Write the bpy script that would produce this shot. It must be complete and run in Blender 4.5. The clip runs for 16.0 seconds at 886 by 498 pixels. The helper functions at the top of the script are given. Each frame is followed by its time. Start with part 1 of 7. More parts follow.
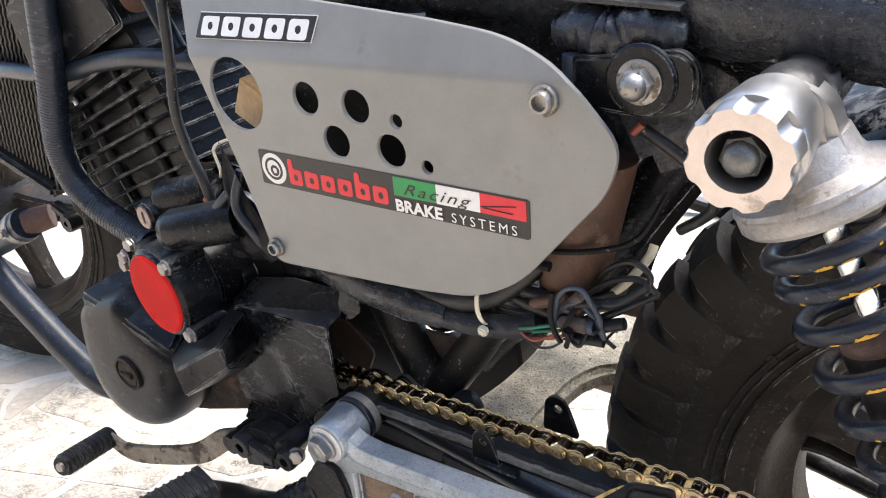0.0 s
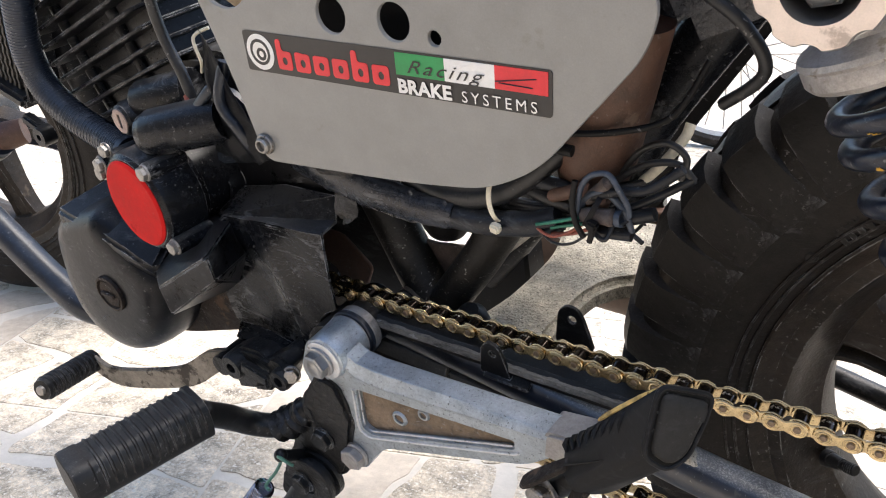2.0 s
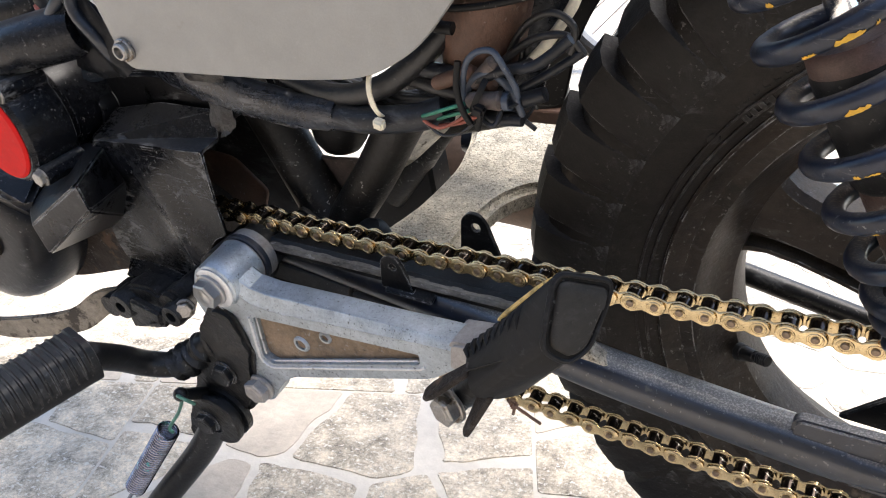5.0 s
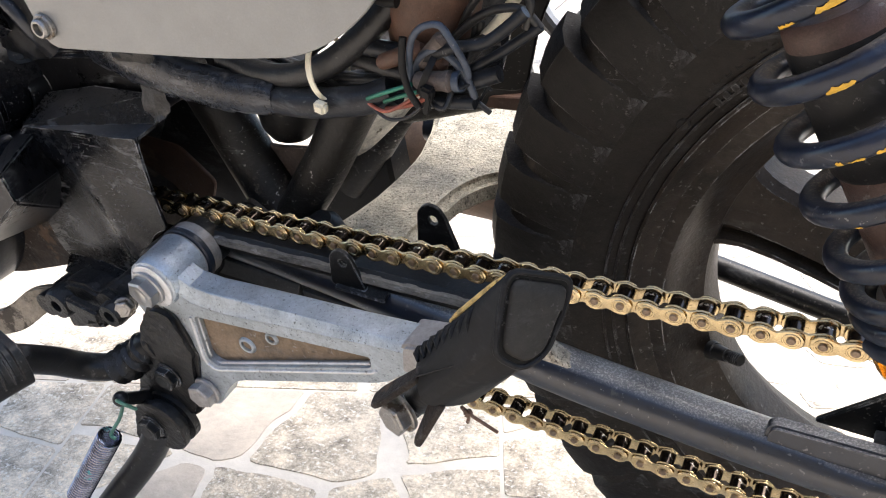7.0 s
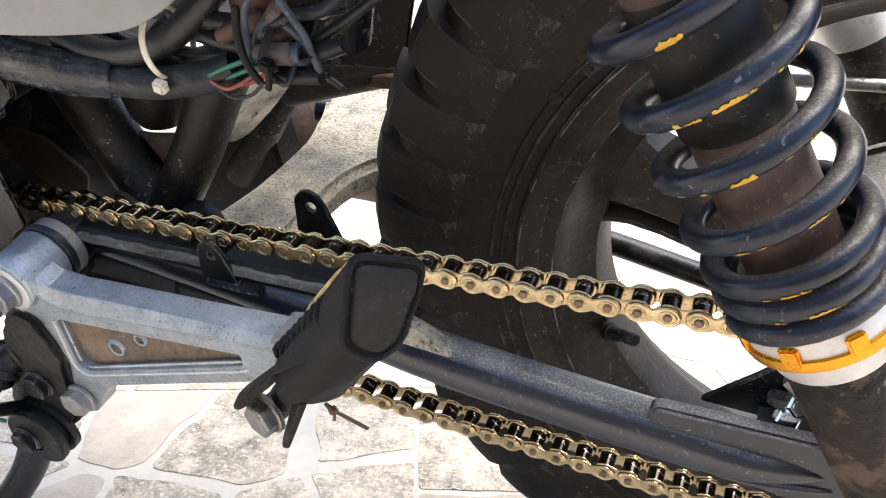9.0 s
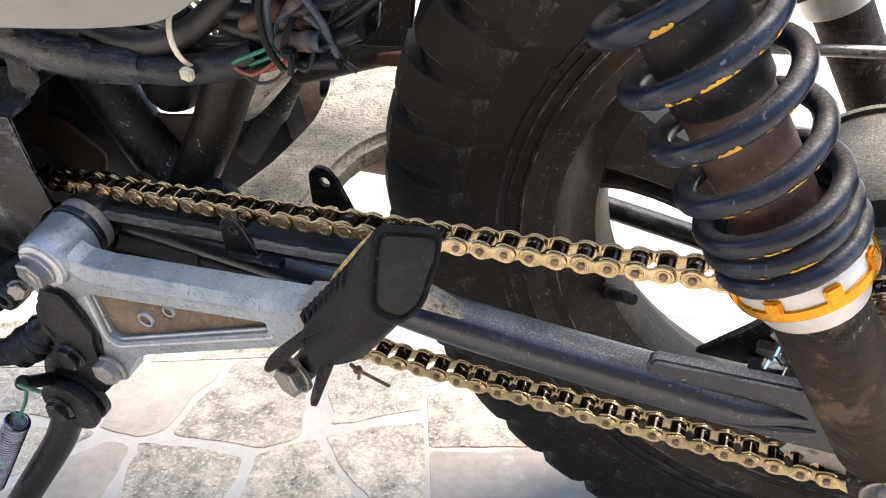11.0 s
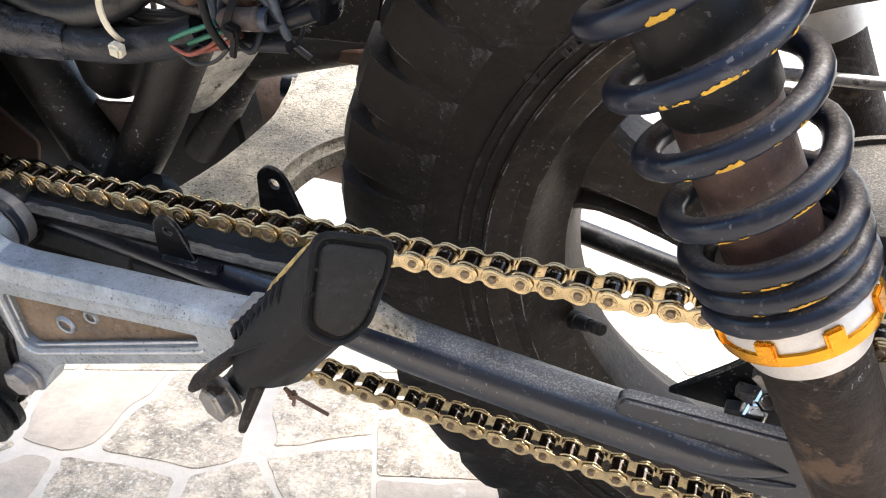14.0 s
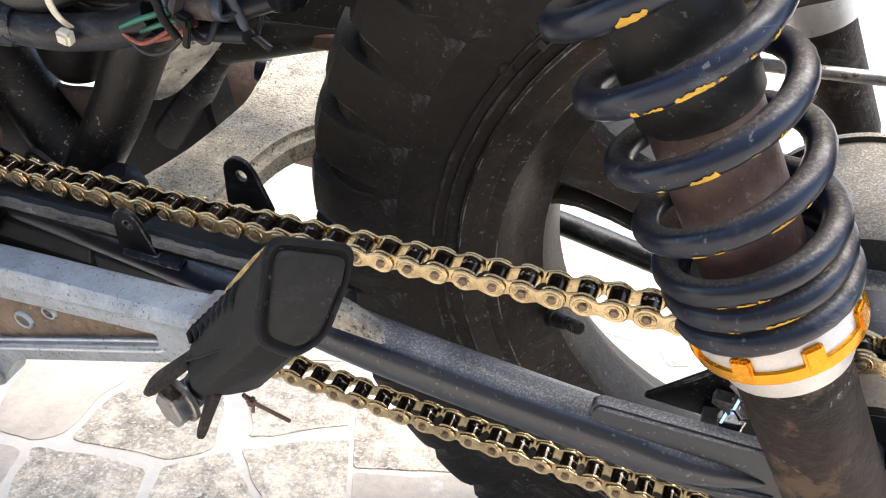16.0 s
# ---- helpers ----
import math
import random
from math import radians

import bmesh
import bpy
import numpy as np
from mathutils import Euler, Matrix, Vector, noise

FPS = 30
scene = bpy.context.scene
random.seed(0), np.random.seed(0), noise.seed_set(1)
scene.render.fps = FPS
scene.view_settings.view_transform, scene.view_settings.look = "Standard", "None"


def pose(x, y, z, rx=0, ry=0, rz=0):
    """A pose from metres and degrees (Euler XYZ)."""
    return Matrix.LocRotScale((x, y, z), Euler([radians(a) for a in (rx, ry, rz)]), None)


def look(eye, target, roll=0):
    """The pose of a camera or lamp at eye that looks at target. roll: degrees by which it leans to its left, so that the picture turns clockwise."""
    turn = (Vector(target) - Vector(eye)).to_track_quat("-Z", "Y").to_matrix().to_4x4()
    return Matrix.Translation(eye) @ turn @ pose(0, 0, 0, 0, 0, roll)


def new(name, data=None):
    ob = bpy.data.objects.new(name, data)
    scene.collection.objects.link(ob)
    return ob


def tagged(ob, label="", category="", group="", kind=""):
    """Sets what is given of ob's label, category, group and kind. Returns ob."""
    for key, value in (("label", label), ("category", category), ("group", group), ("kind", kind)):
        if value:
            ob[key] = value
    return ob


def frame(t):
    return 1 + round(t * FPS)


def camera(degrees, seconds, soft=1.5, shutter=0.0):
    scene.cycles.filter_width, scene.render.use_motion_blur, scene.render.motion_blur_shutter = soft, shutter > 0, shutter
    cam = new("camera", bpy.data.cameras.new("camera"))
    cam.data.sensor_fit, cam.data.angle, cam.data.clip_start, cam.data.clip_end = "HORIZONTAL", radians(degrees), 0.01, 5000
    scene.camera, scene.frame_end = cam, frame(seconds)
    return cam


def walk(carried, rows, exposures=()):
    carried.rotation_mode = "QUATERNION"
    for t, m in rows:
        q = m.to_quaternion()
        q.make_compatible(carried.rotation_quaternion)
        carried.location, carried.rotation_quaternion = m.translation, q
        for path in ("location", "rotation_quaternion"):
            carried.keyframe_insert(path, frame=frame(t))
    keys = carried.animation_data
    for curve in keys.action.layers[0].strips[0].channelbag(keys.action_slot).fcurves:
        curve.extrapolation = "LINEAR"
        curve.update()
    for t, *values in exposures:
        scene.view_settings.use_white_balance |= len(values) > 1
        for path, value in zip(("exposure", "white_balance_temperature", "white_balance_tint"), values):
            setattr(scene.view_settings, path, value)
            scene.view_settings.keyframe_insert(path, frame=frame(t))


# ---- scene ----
cam = camera(57.7, 16.0, soft=1.1)
PATH = [
    (0, (0.2662, 0.193, 0.6238), (-0.2803, 0.9829, 0.3456), 1.67),
    (0.5, (0.261, 0.2046, 0.6137), (-0.2852, 0.9858, 0.3116), 1.37),
    (1, (0.2471, 0.203, 0.5981), (-0.2922, 0.9783, 0.2694), 1.16),
    (1.5, (0.2382, 0.2091, 0.5858), (-0.296, 0.9834, 0.2465), 1.26),
    (2, (0.2386, 0.2181, 0.5824), (-0.2848, 0.9971, 0.237), 1.55),
    (2.5, (0.2445, 0.2246, 0.5812), (-0.2553, 1.0183, 0.2343), 1.93),
    (3, (0.2447, 0.2291, 0.5789), (-0.2386, 1.0307, 0.2269), 1.92),
    (3.5, (0.2442, 0.245, 0.5643), (-0.215, 1.0588, 0.2079), 1.9),
    (4, (0.2545, 0.2456, 0.5698), (-0.1946, 1.0586, 0.1992), 0.59),
    (4.2, (0.2533, 0.2468, 0.5653), (-0.1959, 1.0541, 0.1825), 0.29),
    (6.5, (0.2455, 0.2563, 0.5394), (-0.1782, 1.0616, 0.1248), 0.27),
    (7, (0.2456, 0.2823, 0.536), (-0.1687, 1.093, 0.1224), 0.56),
    (7.5, (0.2508, 0.2967, 0.5326), (-0.1309, 1.122, 0.1163), 1.14),
    (8, (0.2518, 0.2944, 0.5314), (-0.1223, 1.1208, 0.1106), 1.04),
    (8.5, (0.2519, 0.2967, 0.5314), (-0.1172, 1.1243, 0.1085), 1.03),
    (9, (0.2709, 0.3161, 0.5244), (-0.0808, 1.1507, 0.1003), 0.23),
    (9.2, (0.2814, 0.3223, 0.5242), (-0.0634, 1.1559, 0.0926), -0.88),
    (11.3, (0.2705, 0.281, 0.5379), (-0.0685, 1.1015, 0.0776), -1.1),
    (11.5, (0.269, 0.2754, 0.5368), (-0.0787, 1.0979, 0.0866), -0.89),
    (12, (0.2655, 0.2722, 0.5357), (-0.096, 1.0964, 0.0997), -0.27),
    (12.5, (0.2427, 0.27, 0.5327), (-0.1299, 1.0961, 0.1099), 0.34),
    (13, (0.2281, 0.273, 0.5306), (-0.1473, 1.1019, 0.1159), 0.94),
    (13.5, (0.2368, 0.2895, 0.5271), (-0.1338, 1.1232, 0.1178), 1.44),
    (14, (0.2644, 0.3243, 0.5177), (-0.0399, 1.1701, 0.0794), 3.2),
    (14.5, (0.2709, 0.3376, 0.5278), (-0.0181, 1.1861, 0.0845), 4.09),
    (15, (0.2712, 0.3455, 0.521), (-0.0101, 1.1937, 0.0723), 4.38),
    (15.5, (0.2676, 0.3423, 0.521), (-0.0108, 1.1881, 0.0659), 4.58),
    (16, (0.2665, 0.3435, 0.5199), (-0.0208, 1.1831, 0.059), 4.18),
]
EXPOSURES = [(0.0, 1.44), (1.5, 1.26), (3.5, 1.34), (7.0, 1.57), (12.0, 1.60), (16.0, 1.72)]
walk(cam, [(t, look(eye, target, roll)) for t, eye, target, roll in PATH], EXPOSURES)

# ---- light ----
world = bpy.data.worlds.new("sky")
scene.world = world
world.use_nodes = True
wn = world.node_tree
sky = wn.nodes.new("ShaderNodeTexSky")
sky.sky_type = "NISHITA"
sky.sun_disc = False
sky.sun_elevation, sky.sun_rotation = radians(71), radians(45)
sky.air_density, sky.dust_density = 1.0, 1.3
wn.nodes["Background"].inputs[1].default_value = 0.15
wn.links.new(sky.outputs[0], wn.nodes["Background"].inputs[0])
sun_data = bpy.data.lights.new("sun", "SUN")
sun_data.energy, sun_data.angle, sun_data.color = 2.9, radians(50), (1.0, 0.925, 0.845)
sun_ob = new("sun", sun_data)
sun_ob.matrix_world = look((1.0, 1.7, 4.2), (0, 0.7, 0))

# ---- mesh helpers ----
V = Vector


def spline(pts, n=6, closed=False):
    """Catmull-Rom points through pts, n per span."""
    p = [V(q) for q in pts]
    out, m = [], len(p)
    for i in range(m if closed else m - 1):
        if closed:
            a, b, c, d = p[(i - 1) % m], p[i], p[(i + 1) % m], p[(i + 2) % m]
        else:
            a, b, c, d = p[max(i - 1, 0)], p[i], p[i + 1], p[min(i + 2, m - 1)]
        for k in range(n):
            t = k / n
            out.append(0.5 * ((2 * b) + (c - a) * t + (2 * a - 5 * b + 4 * c - d) * t * t + (3 * b - a - 3 * c + d) * t ** 3))
    if not closed:
        out.append(p[-1].copy())
    return out


def sharpen(bm, degrees=38):
    lim = radians(degrees)
    for f in bm.faces:
        f.smooth = True
    for e in bm.edges:
        e.smooth = not (len(e.link_faces) == 2 and e.calc_face_angle(0) > lim)


def mesh_of(name, bm, mats, degrees=38):
    bmesh.ops.recalc_face_normals(bm, faces=bm.faces[:])
    sharpen(bm, degrees)
    me = bpy.data.meshes.new(name)
    bm.to_mesh(me)
    bm.free()
    for m in (mats if isinstance(mats, (list, tuple)) else [mats]):
        me.materials.append(m)
    return me


def part(name, bm, mats, parent, label="", degrees=38):
    """One mesh object under a thing or a part."""
    ob = new(name, mesh_of(name, bm, mats, degrees))
    ob.parent = parent
    return tagged(ob, label)


def placed(name, me, m, parent, label=""):
    """One more object on a shared mesh."""
    ob = new(name, me)
    ob.parent = parent
    ob.matrix_basis = m
    return tagged(ob, label)


def thing(name, label, category, m=None, group="", kind=""):
    ob = new(name)
    ob.empty_display_size = 0.05
    if m is not None:
        ob.matrix_basis = m
    return tagged(ob, label, category, group, kind)


def basis(p, axis, up=(0, 0, 1)):
    """A matrix at p whose z runs along axis."""
    z = V(axis).normalized()
    x = V(up).cross(z)
    if x.length < 1e-4:
        x = V((1, 0, 0)).cross(z)
    x.normalize()
    y = z.cross(x)
    return Matrix.Translation(p) @ Matrix((x, y, z)).transposed().to_4x4()


def box(bm, c, s, rot=None, bevel=0.0, seg=2):
    m = Matrix.Translation(c) @ (rot.to_4x4() if rot is not None else Matrix()) @ Matrix.Diagonal((*s, 1))
    r = bmesh.ops.create_cube(bm, size=1, matrix=m)
    if bevel:
        es = list({e for v in r["verts"] for e in v.link_edges})
        bmesh.ops.bevel(bm, geom=es, offset=bevel, segments=seg, affect="EDGES", clamp_overlap=True)


def cyl(bm, p0, p1, r0, r1=None, seg=24):
    p0, p1 = V(p0), V(p1)
    r1 = r0 if r1 is None else r1
    m = basis((p0 + p1) / 2, p1 - p0)
    bmesh.ops.create_cone(bm, cap_ends=True, segments=seg, radius1=r0, radius2=r1, depth=(p1 - p0).length, matrix=m)


def tube(bm, pts, r, seg=10, closed=False, caps=True):
    """A swept round tube; r is a number or one for each point."""
    p = [V(q) for q in pts]
    n = len(p)
    rad = r if isinstance(r, (list, tuple)) else [r] * n
    tang = []
    for i in range(n):
        a = p[(i - 1) % n] if closed or i else p[0]
        b = p[(i + 1) % n] if closed or i < n - 1 else p[-1]
        tang.append((b - a).normalized())
    ref = V((0, 0, 1)) if abs(tang[0].z) < 0.9 else V((1, 0, 0))
    u = (ref - tang[0] * ref.dot(tang[0])).normalized()
    rings = []
    for i in range(n):
        u = (u - tang[i] * u.dot(tang[i])).normalized()
        w = tang[i].cross(u)
        rings.append([bm.verts.new(p[i] + (u * math.cos(2 * math.pi * k / seg) + w * math.sin(2 * math.pi * k / seg)) * rad[i]) for k in range(seg)])
    for i in range(n if closed else n - 1):
        a, b = rings[i], rings[(i + 1) % n]
        for k in range(seg):
            bm.faces.new((a[k], a[(k + 1) % seg], b[(k + 1) % seg], b[k]))
    if caps and not closed:
        bm.faces.new(rings[0][::-1])
        bm.faces.new(rings[-1])


def lathe(bm, prof, m, seg=32, closed=False, a0=0.0, a1=2 * math.pi):
    """Turns (radius, height) rows round m's z axis."""
    full = abs(a1 - a0 - 2 * math.pi) < 1e-6
    cnt = seg if full else seg + 1
    rings = []
    for k in range(cnt):
        a = a0 + (a1 - a0) * k / seg
        rings.append([bm.verts.new(m @ V((r * math.cos(a), r * math.sin(a), h))) for r, h in prof])
    q = len(prof)
    for k in range(seg if full else seg):
        a, b = rings[k], rings[(k + 1) % cnt]
        for i in range(q if closed else q - 1):
            j = (i + 1) % q
            vs = [a[i], a[j], b[j], b[i]]
            bm.faces.new(vs)
    if not closed:
        for i in (0, -1):
            if prof[i][0] > 1e-5 and full:
                bm.faces.new([r[i] for r in rings])
    bmesh.ops.remove_doubles(bm, verts=[v for r in rings for v in r], dist=1e-6)


def prism(bm, outline, d, m, holes=(), bevel=0.0, seg=1):
    """A plate: outline (and holes) in m's xy plane, d thick along its z."""
    tmp = bmesh.new()
    es = []
    for loop in (outline, *holes):
        vs = [tmp.verts.new((q[0], q[1], 0)) for q in loop]
        es += [tmp.edges.new((vs[i], vs[(i + 1) % len(vs)])) for i in range(len(vs))]
    if holes:
        bmesh.ops.triangle_fill(tmp, edges=es, use_beauty=True)
    else:
        tmp.faces.new(tmp.verts[:])
    r = bmesh.ops.extrude_face_region(tmp, geom=tmp.faces[:])
    bmesh.ops.translate(tmp, verts=[g for g in r["geom"] if isinstance(g, bmesh.types.BMVert)], vec=(0, 0, d))
    bmesh.ops.recalc_face_normals(tmp, faces=tmp.faces[:])
    if bevel:
        rim = [e for e in tmp.edges if len(e.link_faces) == 2 and abs(e.calc_face_angle(0)) > 0.6
               and abs(e.verts[0].co.z - e.verts[1].co.z) < 1e-6]
        bmesh.ops.bevel(tmp, geom=rim, offset=bevel, segments=seg, affect="EDGES", clamp_overlap=True)
    tmp.transform(m)
    me = bpy.data.meshes.new("tmp")
    tmp.to_mesh(me)
    tmp.free()
    bm.from_mesh(me)
    bpy.data.meshes.remove(me)


def ring_pts(cx, cy, r, n=24, sx=1.0, sy=1.0, turn=0.0):
    c, s = math.cos(turn), math.sin(turn)
    out = []
    for k in range(n):
        a = 2 * math.pi * k / n
        x, y = r * sx * math.cos(a), r * sy * math.sin(a)
        out.append((cx + x * c - y * s, cy + x * s + y * c))
    return out


def rounded(pts, r, n=4):
    """A polygon with its corners rounded."""
    out, m = [], len(pts)
    for i in range(m):
        a, b, c = V(pts[i - 1]), V(pts[i]), V(pts[(i + 1) % m])
        rr = r[i] if isinstance(r, (list, tuple)) else r
        u, w = (a - b), (c - b)
        k = min(rr, u.length * 0.45, w.length * 0.45)
        p, q = b + u.normalized() * k, b + w.normalized() * k
        for j in range(n + 1):
            t = j / n
            out.append(tuple(p * (1 - t) ** 2 + b * 2 * t * (1 - t) + q * t * t))
    return out


# the bike's own side plane: x to the rear, y up, out towards the near side
def side(y):
    """Plane of the near side at y: its x is the bike's x, its y the bike's z, its z points to the far side."""
    return Matrix(((1, 0, 0, 0), (0, 0, 1, y), (0, 1, 0, 0), (0, 0, 0, 1)))


# ---- materials ----
def material(name, base, rough=0.5, metal=0.0, vary=0.25, scale=40.0, bump=0.1, bump_scale=300.0, spots=None, spot_amount=0.0,
             spot_scale=25.0, dust=None, dust_amount=0.0, coat=0.0, rough_vary=0.15, stretch=(1, 1, 1), random=0.0, specks=0.0, scratch=0.0, edge=0.0, spec=0.5):
    """Principled surface with two scales of variation; spots: patches of wear of another colour; dust settles on what faces up."""
    mat = bpy.data.materials.new(name)
    mat.use_nodes = True
    nt = mat.node_tree
    nd, ln = nt.nodes, nt.links
    b = nd["Principled BSDF"]
    b.inputs["Metallic"].default_value = metal
    b.inputs["Specular IOR Level"].default_value = spec
    if coat:
        b.inputs["Coat Weight"].default_value = coat
        b.inputs["Coat Roughness"].default_value = 0.15
    tc = nd.new("ShaderNodeTexCoord")
    mp = nd.new("ShaderNodeMapping")
    mp.inputs["Scale"].default_value = stretch
    ln.new(tc.outputs["Object"], mp.inputs[0])

    def noise_tex(s, detail=6, rgh=0.6):
        n = nd.new("ShaderNodeTexNoise")
        n.inputs["Scale"].default_value, n.inputs["Detail"].default_value, n.inputs["Roughness"].default_value = s, detail, rgh
        ln.new(mp.outputs[0], n.inputs["Vector"])
        return n

    def math_node(op, a, c, clamp=False):
        n = nd.new("ShaderNodeMath")
        n.operation, n.use_clamp = op, clamp
        for i, v in enumerate((a, c)):
            if isinstance(v, (int, float)):
                n.inputs[i].default_value = v
            else:
                ln.new(v, n.inputs[i])
        return n.outputs[0]

    def mix(fac, a, c):
        n = nd.new("ShaderNodeMix")
        n.data_type = "RGBA"
        for i, v in ((0, fac), (6, a), (7, c)):
            if isinstance(v, (int, float)):
                n.inputs[i].default_value = v
            elif isinstance(v, tuple):
                n.inputs[i].default_value = (*v, 1) if len(v) == 3 else v
            else:
                ln.new(v, n.inputs[i])
        return n.outputs[2]

    big, fine = noise_tex(scale), noise_tex(scale * 7, 3)
    micro = noise_tex(1500, 2)
    both = math_node("ADD", math_node("ADD", math_node("MULTIPLY", big.outputs[0], 0.5), math_node("MULTIPLY", fine.outputs[0], 0.27)), math_node("MULTIPLY", micro.outputs[0], 0.23))
    lo = tuple(max(0, c * (1 - vary * 1.6)) for c in base)
    hi = tuple(min(1, c * (1 + vary * 1.6)) for c in base)
    rmp = nd.new("ShaderNodeMapRange")
    rmp.inputs[1].default_value, rmp.inputs[2].default_value = 0.36, 0.64
    ln.new(both, rmp.inputs[0])
    col = mix(rmp.outputs[0], lo, hi)
    if random:
        oi = nd.new("ShaderNodeObjectInfo")
        hsv = nd.new("ShaderNodeHueSaturation")
        ln.new(math_node("ADD", math_node("MULTIPLY", oi.outputs["Random"], random * 2), 1 - random), hsv.inputs["Value"])
        ln.new(col, hsv.inputs["Color"])
        col = hsv.outputs[0]
    r_out = math_node("ADD", math_node("MULTIPLY", both, rough_vary * 2), rough - rough_vary, True)
    if spots:
        sp = noise_tex(spot_scale, 8, 0.65)
        lim = nd.new("ShaderNodeMapRange")
        lim.inputs[1].default_value, lim.inputs[2].default_value = 0.66 - spot_amount * 0.4, 0.71 - spot_amount * 0.36
        ln.new(sp.outputs[0], lim.inputs[0])
        col = mix(lim.outputs[0], col, spots)
        r_out = math_node("ADD", r_out, math_node("MULTIPLY", lim.outputs[0], 0.2), True)
    if specks:
        fl = noise_tex(330, 3, 0.6)
        lim = nd.new("ShaderNodeMapRange")
        lim.inputs[1].default_value, lim.inputs[2].default_value = 0.635, 0.675
        ln.new(fl.outputs[0], lim.inputs[0])
        patch = nd.new("ShaderNodeMapRange")
        patch.inputs[1].default_value, patch.inputs[2].default_value = 0.44, 0.60
        ln.new(noise_tex(26, 3).outputs[0], patch.inputs[0])
        fac = math_node("MULTIPLY", math_node("MULTIPLY", lim.outputs[0], patch.outputs[0]), specks)
        col = mix(fac, col, (0.36, 0.35, 0.34))
        r_out = math_node("ADD", r_out, math_node("MULTIPLY", fac, 0.3), True)
    if scratch:
        # cloudy pale scuffs with a drawn-out grain, and a few thin scores
        for turn, sc_, lo_, hi_, stretch_, amount in (((0.5, 0.7, 0.3), 34, 0.545, 0.66, (1, 1, 2.4), 0.70), ((0.2, -0.5, 0.9), 60, 0.60, 0.645, (1, 1, 13), 0.45)):
            wrp = nd.new("ShaderNodeMapping")
            wrp.inputs["Scale"].default_value = stretch_
            wrp.inputs["Rotation"].default_value = turn
            ln.new(tc.outputs["Object"], wrp.inputs[0])
            sn = nd.new("ShaderNodeTexNoise")
            sn.inputs["Scale"].default_value, sn.inputs["Detail"].default_value, sn.inputs["Roughness"].default_value = sc_, 7, 0.68
            sn.inputs["Distortion"].default_value = 0.6
            ln.new(wrp.outputs[0], sn.inputs["Vector"])
            lim = nd.new("ShaderNodeMapRange")
            lim.inputs[1].default_value, lim.inputs[2].default_value = lo_, hi_
            ln.new(sn.outputs[0], lim.inputs[0])
            zone = nd.new("ShaderNodeMapRange")
            zone.inputs[1].default_value, zone.inputs[2].default_value = 0.47, 0.58
            ln.new(noise_tex(13, 4).outputs[0], zone.inputs[0])
            fac = math_node("MULTIPLY", math_node("MULTIPLY", lim.outputs[0], zone.outputs[0]), scratch * amount)
            col = mix(fac, col, (0.26, 0.265, 0.275))
            r_out = math_node("ADD", r_out, math_node("MULTIPLY", fac, 0.25), True)
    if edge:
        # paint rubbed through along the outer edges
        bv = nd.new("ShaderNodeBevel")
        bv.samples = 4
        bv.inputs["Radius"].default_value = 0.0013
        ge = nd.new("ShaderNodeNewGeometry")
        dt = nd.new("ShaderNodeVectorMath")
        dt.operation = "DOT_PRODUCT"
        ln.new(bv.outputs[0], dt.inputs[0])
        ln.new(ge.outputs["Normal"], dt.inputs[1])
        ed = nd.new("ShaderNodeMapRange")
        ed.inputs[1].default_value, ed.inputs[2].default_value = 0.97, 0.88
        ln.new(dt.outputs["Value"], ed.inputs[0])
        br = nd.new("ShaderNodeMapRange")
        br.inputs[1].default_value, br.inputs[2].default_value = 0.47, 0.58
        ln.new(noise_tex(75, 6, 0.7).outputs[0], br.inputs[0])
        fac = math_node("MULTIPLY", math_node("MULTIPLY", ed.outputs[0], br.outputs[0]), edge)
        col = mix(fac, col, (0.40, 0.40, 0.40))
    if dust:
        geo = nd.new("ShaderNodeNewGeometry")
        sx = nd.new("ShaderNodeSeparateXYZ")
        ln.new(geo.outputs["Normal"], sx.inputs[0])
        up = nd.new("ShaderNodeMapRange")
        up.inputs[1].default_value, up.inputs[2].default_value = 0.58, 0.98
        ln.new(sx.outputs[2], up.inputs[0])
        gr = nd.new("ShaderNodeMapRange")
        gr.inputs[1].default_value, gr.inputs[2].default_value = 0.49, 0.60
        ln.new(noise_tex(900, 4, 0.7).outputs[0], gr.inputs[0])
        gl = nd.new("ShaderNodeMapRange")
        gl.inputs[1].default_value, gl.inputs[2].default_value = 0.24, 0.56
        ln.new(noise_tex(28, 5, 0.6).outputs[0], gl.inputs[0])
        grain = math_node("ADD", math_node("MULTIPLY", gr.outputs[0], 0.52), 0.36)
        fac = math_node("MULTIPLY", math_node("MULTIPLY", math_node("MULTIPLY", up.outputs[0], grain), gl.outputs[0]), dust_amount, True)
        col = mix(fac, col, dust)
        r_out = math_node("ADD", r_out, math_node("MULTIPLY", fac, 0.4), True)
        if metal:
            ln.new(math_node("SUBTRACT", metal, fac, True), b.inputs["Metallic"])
    ln.new(col, b.inputs["Base Color"])
    ln.new(r_out, b.inputs["Roughness"])
    if bump:
        height = math_node("ADD", noise_tex(bump_scale, 5, 0.7).outputs[0], math_node("MULTIPLY", noise_tex(bump_scale * 0.16, 3).outputs[0], 1.6))
        bp = nd.new("ShaderNodeBump")
        bp.inputs["Strength"].default_value, bp.inputs["Distance"].default_value = bump, 0.0022
        ln.new(height, bp.inputs["Height"])
        ln.new(bp.outputs[0], b.inputs["Normal"])
    return mat


